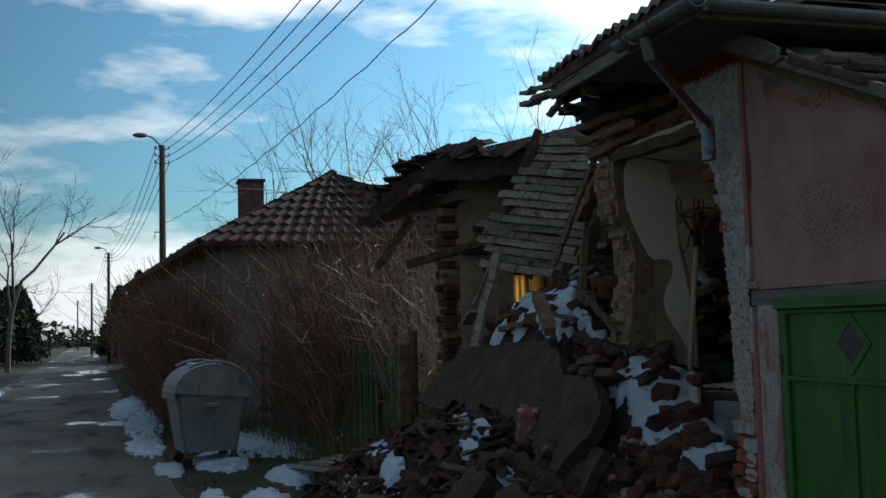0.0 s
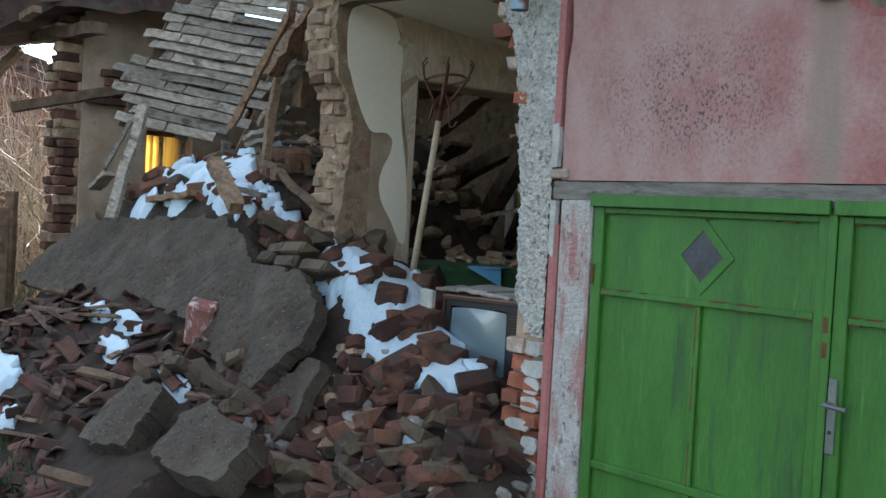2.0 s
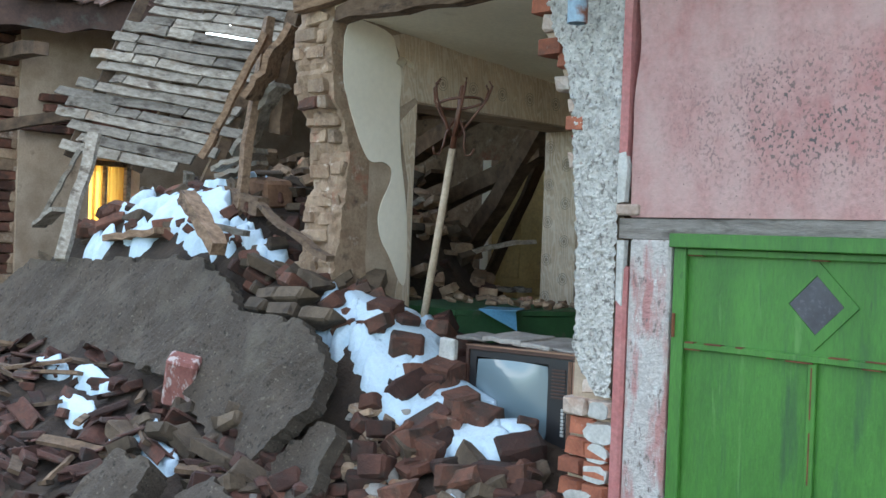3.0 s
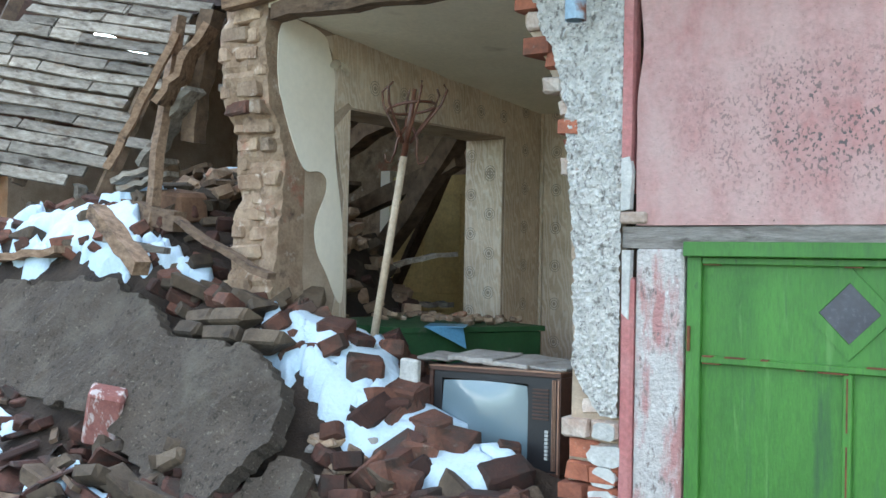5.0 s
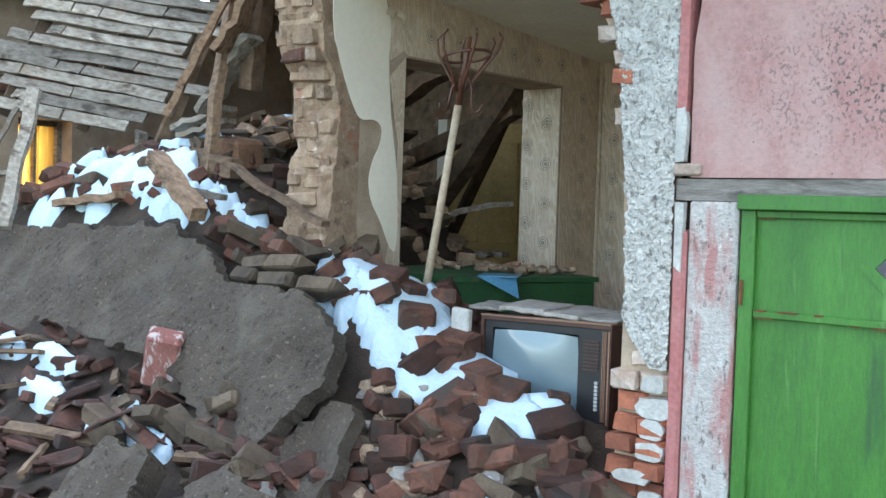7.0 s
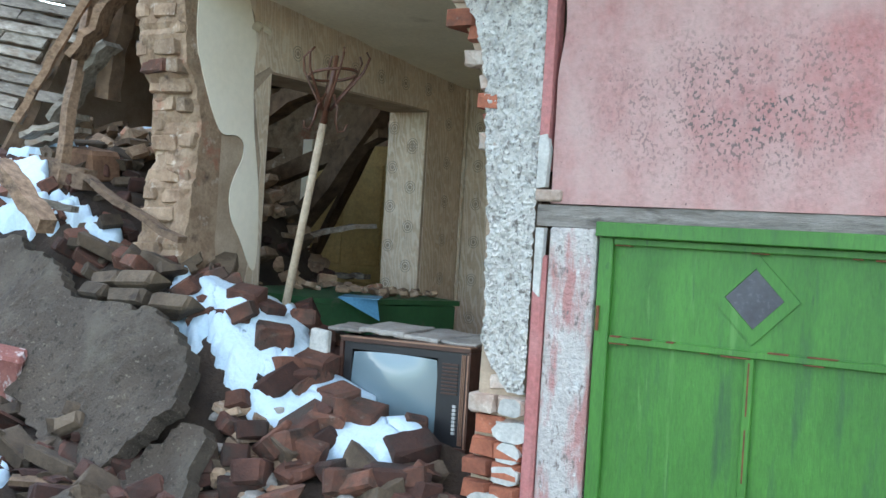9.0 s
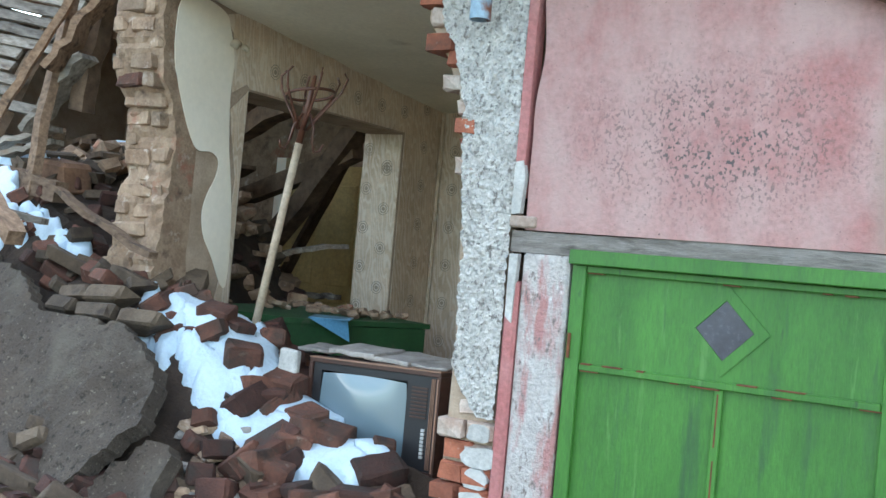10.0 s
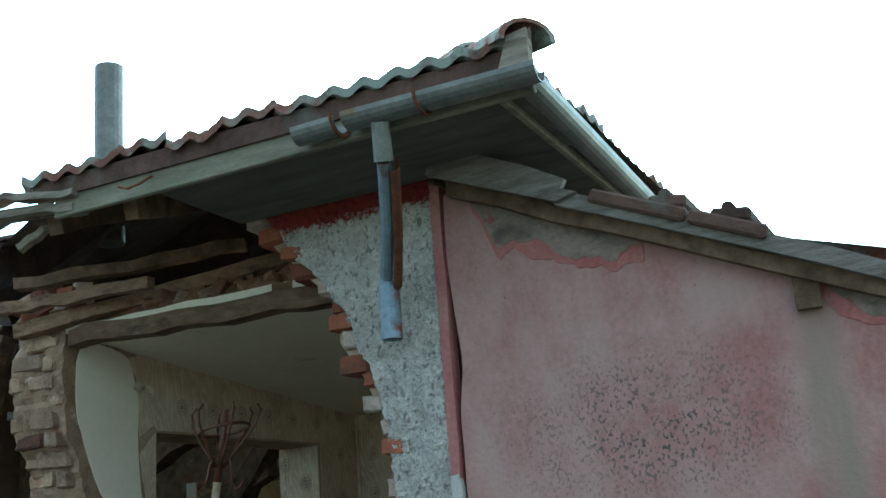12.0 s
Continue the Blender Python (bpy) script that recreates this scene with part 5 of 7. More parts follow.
timber("board", (-9.45, 4.16, 1.74), (-8.85, 4.18, 1.80), 0.12, 0.04, M_WOODBROWN, "short brown beam on the rubble crest")
for k in range(26):
    x, y = rng.uniform(-9.6, -8.1), rng.uniform(4.9, 6.6)
    a = Vector((x, y, heap_height(x, y) + 0.02))
    b = a + Vector((rng.uniform(-0.4, 0.4), rng.uniform(-0.2, 0.4), rng.uniform(-0.04, 0.14)))
    timber("batten", a, b, rng.uniform(0.05, 0.12), 0.03, M_WOODDARK if k % 3 else M_WOOD, "broken batten heaped in the dark room")
# collapsed room seen through the doorway
timber("rafter", (-9.6, 7.0, 1.2), (-8.0, 6.5, 2.65), 0.12, 0.14, label="fallen rafter leaning across the doorway")
timber("rafter", (-9.9, 6.9, 1.9), (-8.1, 6.6, 2.45), 0.10, 0.12)
timber("rafter", (-9.8, 6.6, 2.3), (-8.2, 6.2, 2.75), 0.12, 0.12)
timber("board", (-9.3, 7.2, 1.25), (-8.7, 7.3, 2.5), 0.14, 0.03)
timber("board", (-9.9, 6.6, 2.0), (-8.9, 6.4, 2.3), 0.20, 0.03)
timber("board", (-10.0, 6.5, 1.6), (-9.0, 6.5, 1.9), 0.20, 0.04)
yd = root("inner_door", (-9.2, 7.62, 0.5), "ochre painted panel door standing in the inner room", "door")
part("door_leaf", a_box(-9.5, -8.72, 7.60, 7.64, 0.55, 2.45, bevel=0.004), M_YELLOW, yd)
for x0, x1 in ((-9.43, -9.17), (-9.06, -8.80)):
    for z0, z1 in ((0.75, 1.4), (1.52, 2.3)):
        part("panel", a_box(x0, x1, 7.585, 7.60, z0, z1, bevel=0.006), M_YELLOW, yd)
part("door_frame", a_box(-8.715, -8.62, 7.57, 7.66, 0.5, 2.5), M_YELLOW, yd)
part("door_frame", a_box(-9.60, -9.505, 7.57, 7.66, 0.5, 2.5), M_LIME, yd)
part("door_handle", a_tube([(-9.46, 7.60, 1.62), (-9.46, 7.54, 1.62), (-9.36, 7.54, 1.62)], 0.01), M_RUST, yd)
put("wall_inner", a_box(-11.8, -7.9, 7.67, 7.9, 0, 2.9), M_ADOBE, label="adobe inner wall of the ruined room", category="wall", kind="structure")

# ---- green table, coat rack, television ----
tb = root("green_table", (-7.6, 5.5, 0.7), "green painted wooden table with debris on top", "table")
part("tabletop", prism(bmesh.new(), [(-7.95, 4.98), (-7.20, 4.90), (-6.85, 5.65), (-7.95, 6.15)], 1.370, 1.395, ("x", "y")), M_TABLE, tb)
for (x0, y0), (x1, y1) in (((-7.92, 5.0), (-7.22, 4.93)), ((-7.22, 4.93), (-6.88, 5.63)), ((-6.88, 5.63), (-7.9, 6.1))):
    part("apron", beam((x0, y0, 1.30), (x1, y1, 1.30), 0.03, 0.14), M_TABLE, tb)
for x, y in ((-7.25, 4.98), (-6.92, 5.60), (-7.85, 5.05), (-7.85, 6.0)):
    part("leg", a_box(x - 0.035, x + 0.035, y - 0.035, y + 0.035, 0.55, 1.24, bevel=0.004), M_TABLE, tb)
for k, t in enumerate((0.1, 0.4, 0.7, 0.9)):
    p = Vector((-7.22, 4.93, 0)).lerp(Vector((-6.88, 5.63, 0)), t)
    part("baluster", a_box(p.x - 0.05, p.x + 0.03, p.y - 0.03, p.y + 0.03, 1.0, 1.23), M_TABLE, tb)
mag = put("magazine", prism(bmesh.new(), [(-7.15, 5.02), (-6.98, 5.12), (-7.10, 5.32), (-7.28, 5.24)], 1.399, 1.404, ("x", "y")), M_BLUEPAPER, label="blue magazine lying on the green table", category="magazine")
bm = bmesh.new()
q = [bm.verts.new(p) for p in ((-7.135, 5.00, 1.402), (-7.02, 5.16, 1.402), (-6.97, 5.12, 1.30))]
bm.faces.new(q)
e = bmesh.ops.extrude_face_region(bm, geom=bm.faces[:])
bmesh.ops.translate(bm, vec=(0.004, -0.003, 0), verts=[g for g in e["geom"] if isinstance(g, bmesh.types.BMVert)])
put("page_corner", bm, M_BLUEPAPER, mag)
tdeb = root("table_debris", (-7.3, 5.5, 1.397), "crumbled adobe debris on the green table", "debris")
for k in range(45):
    x, y = rng.uniform(-7.8, -7.05), rng.uniform(5.35, 5.8)
    piece("crumb", rng.choice(adobe_m), tdeb, (x, y, 1.405 + rng.uniform(0, 0.02)), (rng.uniform(-0.4, 0.4), rng.uniform(-0.4, 0.4), rng.uniform(0, 3)), (0.22, 0.3, 0.3))
for ob in (tb, mag, tdeb):
    ob.location.z += 0.06

rack = root("coat_rack", (-7.13, 4.6, 1.36), "leaning coat stand with dark bentwood hooks", "coat rack")
p0, p1 = Vector((-7.135, 4.6, 1.30)), Vector((-6.958, 4.6, 2.24))
ax = (p1 - p0).normalized()
part("pole", a_tube([p0, p0.lerp(p1, 0.5), p1], 0.019, 0.017, sides=10), M_POLEWOOD, rack, "pale turned wooden pole", smooth=True)
part("top_post", a_tube([p1, p1 + ax * 0.18, p1 + ax * 0.30], 0.016, 0.009, sides=10), M_BENT, rack, smooth=True)
for k in range(6):
    a = k * math.tau / 6 + 0.35
    o = Vector((math.cos(a), math.sin(a), 0))
    up = [p1 + ax * 0.06 + o * 0.02, p1 + ax * 0.12 + o * 0.06, p1 + ax * 0.17 + o * 0.095, p1 + ax * 0.23 + o * 0.135, p1 + ax * 0.29 + o * 0.150, p1 + ax * 0.315 + o * 0.130]
    part("hook", a_tube(up, 0.0068, 0.005, sides=6), M_BENT, rack, smooth=True)
    dn = [p1 + ax * 0.13 + o * 0.02, p1 + ax * 0.07 + o * 0.05, p1 + ax * 0.01 + o * 0.055, p1 - ax * 0.035 + o * 0.075, p1 - ax * 0.03 + o * 0.10, p1 + ax * 0.0 + o * 0.11]
    if k % 2 == 0:
        part("lower_hook", a_tube(dn, 0.0068, 0.005, sides=6), M_BENT, rack, smooth=True)
cen = p1 + ax * 0.215
ring_pts = [cen + Vector((0.105 * math.cos(a), 0.105 * math.sin(a), 0.018 * math.cos(a))) for a in np.linspace(0, math.tau, 29)]
part("hook_ring", a_tube(ring_pts, 0.007, sides=7, caps=False), M_BENT, rack, "bentwood ring joining the hooks", smooth=True)

tv = root("television", (-6.35, 4.62, 1.0), "old wood-cased tube television half buried in rubble", "television")


def tvp(x, z, y):
    """A place on the set: along the front, up, and back, turned a little."""
    f = Vector((-6.695, 4.475, 0.945))
    ang = radians(-3.5)
    return f + Vector((x * math.cos(ang), x * math.sin(ang), z + x * 0.028)) + Vector((-math.sin(ang) * y * 0, y, 0))


def tv_box(name, x0, x1, z0, z1, y0, y1, mat, label="", bevel=0.0):
    bm = bmesh.new()
    vs = box(bm, x0, x1, z0, z1, y0, y1)
    for v in bm.verts:
        v.co = tvp(v.co.x, v.co.y, v.co.z)
    bmesh.ops.recalc_face_normals(bm, faces=bm.faces)
    if bevel:
        bmesh.ops.bevel(bm, geom=bm.edges[:], offset=bevel, segments=2, affect="EDGES")
    return part(name, bm, mat, tv, label)


W, H = 0.655, 0.405
tv_box("cabinet_top", 0, W, H - 0.022, H - 0.006, 0, 0.42, M_TVCASE, bevel=0.003)
tv_box("cabinet_bottom", 0, W, 0, 0.02, 0, 0.42, M_TVCASE)
tv_box("cabinet_side", 0, 0.018, 0.021, H - 0.023, 0, 0.42, M_TVCASE)
tv_box("cabinet_side", W - 0.018, W, 0.021, H - 0.023, 0, 0.42, M_TVCASE)
tv_box("cabinet_back", 0.02, W - 0.02, 0.021, H - 0.023, 0.38, 0.4, M_TVBLACK)
tv_box("front_trim", 0.0, W, H - 0.005, H, -0.003, 0.05, M_TVTRIM)
tv_box("front_trim", W - 0.012, W - 0.006, 0.02, H - 0.03, -0.004, 0.01, M_TVTRIM)
tv_box("front_panel", 0.02, 0.062, 0.022, H - 0.024, 0.008, 0.02, M_TVBLACK)
tv_box("front_panel", 0.062, 0.50, H - 0.052, H - 0.024, 0.008, 0.02, M_TVBLACK)
ctl = tv_box("control_panel", 0.502, W - 0.02, 0.022, H - 0.024, 0.004, 0.02, M_TVBLACK, "black control panel")
for k in range(8):
    tv_box("button", 0.585, 0.600, 0.07 + k * 0.0145, 0.08 + k * 0.0145, -0.003, 0.004, M_TVGREY)
for k in range(9):
    tv_box("speaker_slat", 0.525, 0.60, 0.22 + k * 0.014, 0.226 + k * 0.014, -0.001, 0.004, M_TVCASE)
for k in range(3):
    tv_box("trim_line", 0.615 + k * 0.007, 0.618 + k * 0.007, 0.03, H - 0.03, -0.001, 0.004, M_TVTRIM)
bm = bmesh.new()
n = 14
gridv = []
for i in range(n + 1):
    row = []
    for j in range(n + 1):
        a, b = i / n * 2 - 1, j / n * 2 - 1
        sx, sy = a * (1 - 0.045 * b * b), b * (1 - 0.045 * a * a)
        row.append(bm.verts.new(tvp(0.282 + sx * 0.220, 0.185 + sy * 0.166, 0.010 - 0.020 * (1 - a * a) * (1 - b * b))))
    gridv.append(row)
for i in range(n):
    for j in range(n):
        bm.faces.new((gridv[i][j], gridv[i + 1][j], gridv[i + 1][j + 1], gridv[i][j + 1]))
part("screen", bm, M_SCREEN, tv, "bulging grey glass screen", smooth=True)
for x0, x1, y0, y1, z, t, a in ((-6.63, -6.40, 4.50, 4.74, 1.372, 0.024, 0.05), (-6.44, -6.22, 4.50, 4.80, 1.366, 0.018, -0.08), (-6.27, -6.08, 4.52, 4.76, 1.366, 0.012, 0.1), (-6.80, -6.64, 4.50, 4.70, 1.366, 0.014, 0.2)):
    bm = a_box(x0, x1, y0, y1, z, z + t, bevel=0.004, turn=Euler((0.03, 0.02, a)).to_matrix())
    bmesh.ops.subdivide_edges(bm, edges=bm.edges, cuts=3, use_grid_fill=True)
    roughen(bm, 0.008, 14, x0)
    put("cement_slab", bm, M_STONE, label="thin broken slab of grey cement lying on the television", category="slab", group="slabs on the television")
bm = a_box(-6.82, -6.73, 4.42, 4.46, 1.18, 1.37, bevel=0.008, turn=Euler((0.05, 0.1, 0.1)).to_matrix())
roughen(bm, 0.01, 12)
put("plaster_post", bm, M_PLASTER, label="upright white plaster fragment beside the television", category="plaster")

# ---- rubble heap ----
bm = bmesh.new()
hx, hy = np.arange(-13.4, -4.85, 0.09), np.arange(2.35, 7.4, 0.09)
gv = [[bm.verts.new((x, y, max(heap_height(x, y), -0.02) + (0.0 if heap_height(x, y) < 0.03 else 0.035 * noise.noise(Vector((x * 8, y * 8, 0)))))) for y in hy] for x in hx]
for i in range(len(hx) - 1):
    for j in range(len(hy) - 1):
        if hx[i] > -7.6 and hy[j] > 6.6 or hx[i] > -5.72 and hy[j] > 4.0:
            continue
        bm.faces.new((gv[i][j], gv[i + 1][j], gv[i + 1][j + 1], gv[i][j + 1]))
loose = [v for v in bm.verts if not v.link_faces]
bmesh.ops.delete(bm, geom=loose, context="VERTS")
heap = put("earth_mound", bm, M_SOIL, label="heap of earth, bricks and broken tiles from the fallen wall", category="rubble")

# fallen slabs of rendered wall


def slab(name, outline, frame_at, thick, label, seed, mat=M_RENDER):
    """outline in the slab's own plane; frame_at maps (u, v, w) to a place."""
    bm = bmesh.new()
    us, ws = [p[0] for p in outline], [p[1] for p in outline]
    step = 0.035

    def inside(u, w):
        u += 0.03 * noise.noise(Vector((u * 9, w * 9, seed))) + 0.015 * noise.noise(Vector((u * 25, w * 25, seed)))
        w += 0.03 * noise.noise(Vector((u * 9, w * 9, seed + 5)))
        hit, n = False, len(outline)
        for i in range(n):
            (x0, y0), (x1, y1) = outline[i], outline[(i + 1) % n]
            if (y0 > w) != (y1 > w) and u < (x1 - x0) * (w - y0) / (y1 - y0) + x0:
                hit = not hit
        return hit

    made = {}

    def corner_at(i, j):
        if (i, j) not in made:
            u, w = i * step, j * step
            h = thick + 0.035 * noise.noise(Vector((u * 2.5, w * 2.5, seed))) + 0.014 * noise.noise(Vector((u * 9, w * 9, seed))) + 0.008 * noise.noise(Vector((u * 30, w * 30, seed)))
            made[i, j] = bm.verts.new((u, w, h))
        return made[i, j]

    for i in range(int(min(us) / step) - 2, int(max(us) / step) + 2):
        for j in range(int(min(ws) / step) - 2, int(max(ws) / step) + 2):
            if inside((i + 0.5) * step, (j + 0.5) * step):
                bm.faces.new((corner_at(i, j), corner_at(i + 1, j), corner_at(i + 1, j + 1), corner_at(i, j + 1)))
    rim = [e for e in bm.edges if e.is_boundary]
    for _ in range(2):
        bmesh.ops.smooth_vert(bm, verts=list({v for e in rim for v in e.verts}), factor=0.5, use_axis_x=True, use_axis_y=True)
    ext = bmesh.ops.extrude_edge_only(bm, edges=rim)
    for v in [g for g in ext["geom"] if isinstance(g, bmesh.types.BMVert)]:
        v.co.z -= thick * 1.2
    for v in bm.verts:
        v.co = frame_at(*v.co)
    bmesh.ops.recalc_face_normals(bm, faces=bm.faces)
    return put(name, bm, mat, label=label, category="wall slab", group="fallen slabs")


TI = math.atan(0.555)


def main_frame(u, v, w):
    # u is x; v is height up the leaning face; w out of it
    return Vector((u, 3.75 + v * math.sin(TI) - w * math.cos(TI), 0.85 + v * math.cos(TI) + w * math.sin(TI)))


LABEL = "large fallen slab of grey cement-rendered adobe wall leaning on the heap"
slab("fallen_slab", [(-11.25, 0.20), (-10.45, 0.80), (-9.75, 0.84), (-8.34, 0.89), (-7.98, 0.78), (-7.80, 0.62), (-7.28, 0.63), (-7.00, 0.47), (-6.93, 0.24), (-7.05, 0.06), (-7.14, -0.06), (-7.45, -0.10), (-7.6, 0.0), (-8.0, 0.20), (-8.7, 0.25), (-10.0, 0.15)], main_frame, 0.07, LABEL, 3)
slab("fallen_slab", [(-7.04, 0.04), (-6.91, 0.22), (-6.80, 0.20), (-6.72, 0.0), (-6.76, -0.22), (-7.0, -0.30), (-7.16, -0.12)], lambda u, v, w: main_frame(u, v, w - 0.03), 0.06, "cracked-off corner of the rendered slab", 5)


def tilted(cx, cy, cz, lean, turn, size):
    m = pose(cx, cy, cz, lean, 0, turn)
    return lambda u, v, w: m @ Vector((u * size, v * size, w))


slab("fallen_slab", [(-0.36, -0.26), (-0.31, 0.02), (-0.24, 0.09), (-0.19, 0.21), (-0.06, 0.19), (0.02, 0.22), (0.12, 0.16), (0.13, -0.25), (-0.1, -0.30)], tilted(-7.36, 3.24, 0.68, 46, 8, 0.8), 0.11, "broken grey rendered block on the heap", 7)
slab("fallen_slab", [(-0.33, -0.22), (-0.32, 0.15), (-0.22, 0.22), (-0.12, 0.18), (0.0, 0.12), (0.12, 0.15), (0.22, 0.13), (0.33, 0.02), (0.34, -0.2), (0.0, -0.25)], tilted(-6.74, 3.30, 0.66, 42, 4, 0.86), 0.11, "broken grey rendered block on the heap", 9)
bm = a_box(-8.04, -7.88, 3.74, 3.86, 0.95, 1.20, bevel=0.014, turn=Euler((0.35, 0.16, 0.75)).to_matrix())
roughen(bm, 0.012, 14)
put("painted_brick_block", bm, M_PAINTBLOCK, label="block of bricks with pink and white paint", category="brick block")
bm = a_box(-8.80, -8.48, 4.64, 4.82, 1.97, 2.13, bevel=0.02, turn=Euler((0.1, 0.12, -0.15)).to_matrix())
roughen(bm, 0.02, 9)
put("painted_brick_block", bm, M_REDMUD, label="pinkish red lump of masonry on the heap", category="brick block")

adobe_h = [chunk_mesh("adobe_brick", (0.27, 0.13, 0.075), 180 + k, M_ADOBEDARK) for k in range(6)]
chunk = root("adobe_masonry_chunk", main_frame(-7.6, 0.66, 0), "fallen chunk of coursed adobe bricks above the rendered slab", "masonry")
rng = random.Random(61)
for j in range(4):
    u = -7.74 + 0.05 * rng.random() - 0.03 * j
    while u < -7.22 - 0.05 * j:
        w = rng.uniform(0.4, 0.85)
        if rng.random() < 0.85:
            piece("adobe_brick", rng.choice(adobe_h if rng.random() < 0.6 else brick_e if rng.random() < 0.5 else adobe_m), chunk, main_frame(u, 0.672 + j * 0.083, -0.03 + rng.uniform(-0.03, 0.03)), (-TI + rng.uniform(-0.15, 0.15), rng.uniform(-0.12, 0.12), rng.uniform(-0.2, 0.2)), (w, 1, 0.95))
        u += 0.27 * w + rng.uniform(0.01, 0.05)



def clear_of_slabs(x, y):
    if -9.9 < x < -6.95 and 3.84 < y < 4.2:
        return False
    if -11.0 < x <= -9.9 and 3.95 < y < 4.18:
        return False
    return not (-7.76 < x < -6.42 and 2.90 < y < 3.48)


def scatter(name, meshes, n, seed, xr, yr, sizes, lift=0.02, test=None, limit=300):
    rg = random.Random(seed)
    made = 0
    while made < n:
        x, y = rg.uniform(*xr), rg.uniform(*yr)
        h = heap_height(x, y)
        if h < 0.02 or not clear_of_slabs(x, y) or (test and not test(x, y)):
            made += 0.2
            continue
        s = rg.uniform(*sizes)
        piece(name, rg.choice(meshes), heap, (x, y, h + lift * s + rg.uniform(-0.01, 0.02)), (rg.uniform(-0.6, 0.6), rg.uniform(-0.6, 0.6), rg.uniform(0, math.tau)), (s * rg.uniform(0.7, 1.1), s, s * rg.uniform(0.8, 1.2)))
        made += 1


snow_rg = random.Random(88)


def no_tv(x, y):
    if -7.35 < x < -6.15 and 4.12 < y < 4.55 and snow_rg.random() < 0.78:
        return False
    return not (-6.75 < x < -6.0 and y > 4.36) and not (x > -5.62 and y > 4.05)



M_CLAY = surf("broken_clay", (0.042, 0.018, 0.013), (0.108, 0.043, 0.029), 10, 0.94, 0.7, 60, vary=0.5, layers=[((0.045, 0.031, 0.024), 7, 0.50, 0.62, None), ((0.16, 0.125, 0.10), 16, 0.67, 0.76, None)])
brick_r = [chunk_mesh("brick", (0.20, 0.115, 0.075), 300 + k, M_RUBBLE) for k in range(7)]
brick_d = [chunk_mesh("brick", (0.19, 0.12, 0.085), 320 + k, M_CLAY) for k in range(7)]
stones = [chunk_mesh("stone", (0.14, 0.11, 0.09), 340 + k, M_STONE, "stone") for k in range(5)]
shards = [shard_mesh("tile_shard", 360 + k, M_CLAY) for k in range(8)]
for x, y, turn, size in ((-7.12, 4.36, 0.3, 0.95), (-6.92, 4.32, 0.9, 1.05), (-6.76, 4.40, 0.2, 1.1), (-6.57, 4.33, -0.3, 1.05), (-6.52, 4.20, 0.5, 0.95), (-6.42, 4.30, 0.1, 1.0), (-6.22, 4.36, 0.7, 0.6)):
    piece("brick", brick_r[int(-x * 100) % 7], heap, (x, y, heap_height(x, y) + 0.055), (0.25, 0.12, turn), (size * 0.75, size * 1.1, size * 1.35))
scatter("brick", brick_r, 80, 1, (-7.0, -5.75), (3.0, 4.75), (0.7, 1.15), 0.03, no_tv)
scatter("brick", brick_d, 120, 2, (-7.2, -5.75), (2.9, 4.75), (0.6, 1.2), 0.03, no_tv)
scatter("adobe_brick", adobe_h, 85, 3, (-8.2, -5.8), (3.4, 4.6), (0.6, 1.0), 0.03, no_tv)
scatter("tile_shard", shards, 200, 4, (-11.3, -7.0), (2.75, 3.85), (0.45, 0.85), 0.03)
scatter("brick_piece", brick_d, 240, 5, (-11.6, -6.8), (2.65, 3.85), (0.28, 0.72), 0.03)
scatter("brick_piece", brick_r, 60, 6, (-10.6, -7.0), (4.18, 4.7), (0.5, 1.0), 0.03)
scatter("stone", stones, 150, 7, (-7.3, -5.6), (2.8, 4.2), (0.4, 0.9), 0.02, no_tv)
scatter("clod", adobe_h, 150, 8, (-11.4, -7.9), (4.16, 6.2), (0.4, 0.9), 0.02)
scatter("adobe_brick", adobe_m, 110, 26, (-8.9, -7.92), (4.95, 6.5), (0.4, 0.95), 0.02)
scatter("brick_piece", brick_d, 60, 16, (-10.2, -7.95), (4.2, 6.3), (0.4, 0.9), 0.02)
scatter("adobe_crumb", adobe_m, 70, 31, (-7.05, -6.5), (3.75, 4.15), (0.25, 0.5), 0.03)
pale = [chunk_mesh("plaster_bit", (0.09, 0.07, 0.05), 380 + k, M_PLASTER) for k in range(4)]
scatter("plaster_bit", pale, 60, 9, (-6.3, -5.7), (3.0, 3.9), (0.4, 0.9), 0.02)
rg = random.Random(12)
for k in range(46):
    x, y = rg.uniform(-10.8, -7.2), rg.uniform(2.7, 3.8)
    if not clear_of_slabs(x, y):
        continue
    h = heap_height(x, y) + 0.06
    a = rg.uniform(-0.9, 0.9)
    l = rg.uniform(0.2, 0.5)
    d = Vector((math.cos(a), math.sin(a), rg.uniform(-0.25, 0.25))) * l
    part("broken_lath", beam(Vector((x, y, h)) - d * 0.5, Vector((x, y, h)) + d * 0.5, rg.uniform(0.03, 0.07), 0.02, rg.uniform(-0.6, 0.6), 0.004, rg, 3), M_WOODDARK, heap)

# ---- snow ----


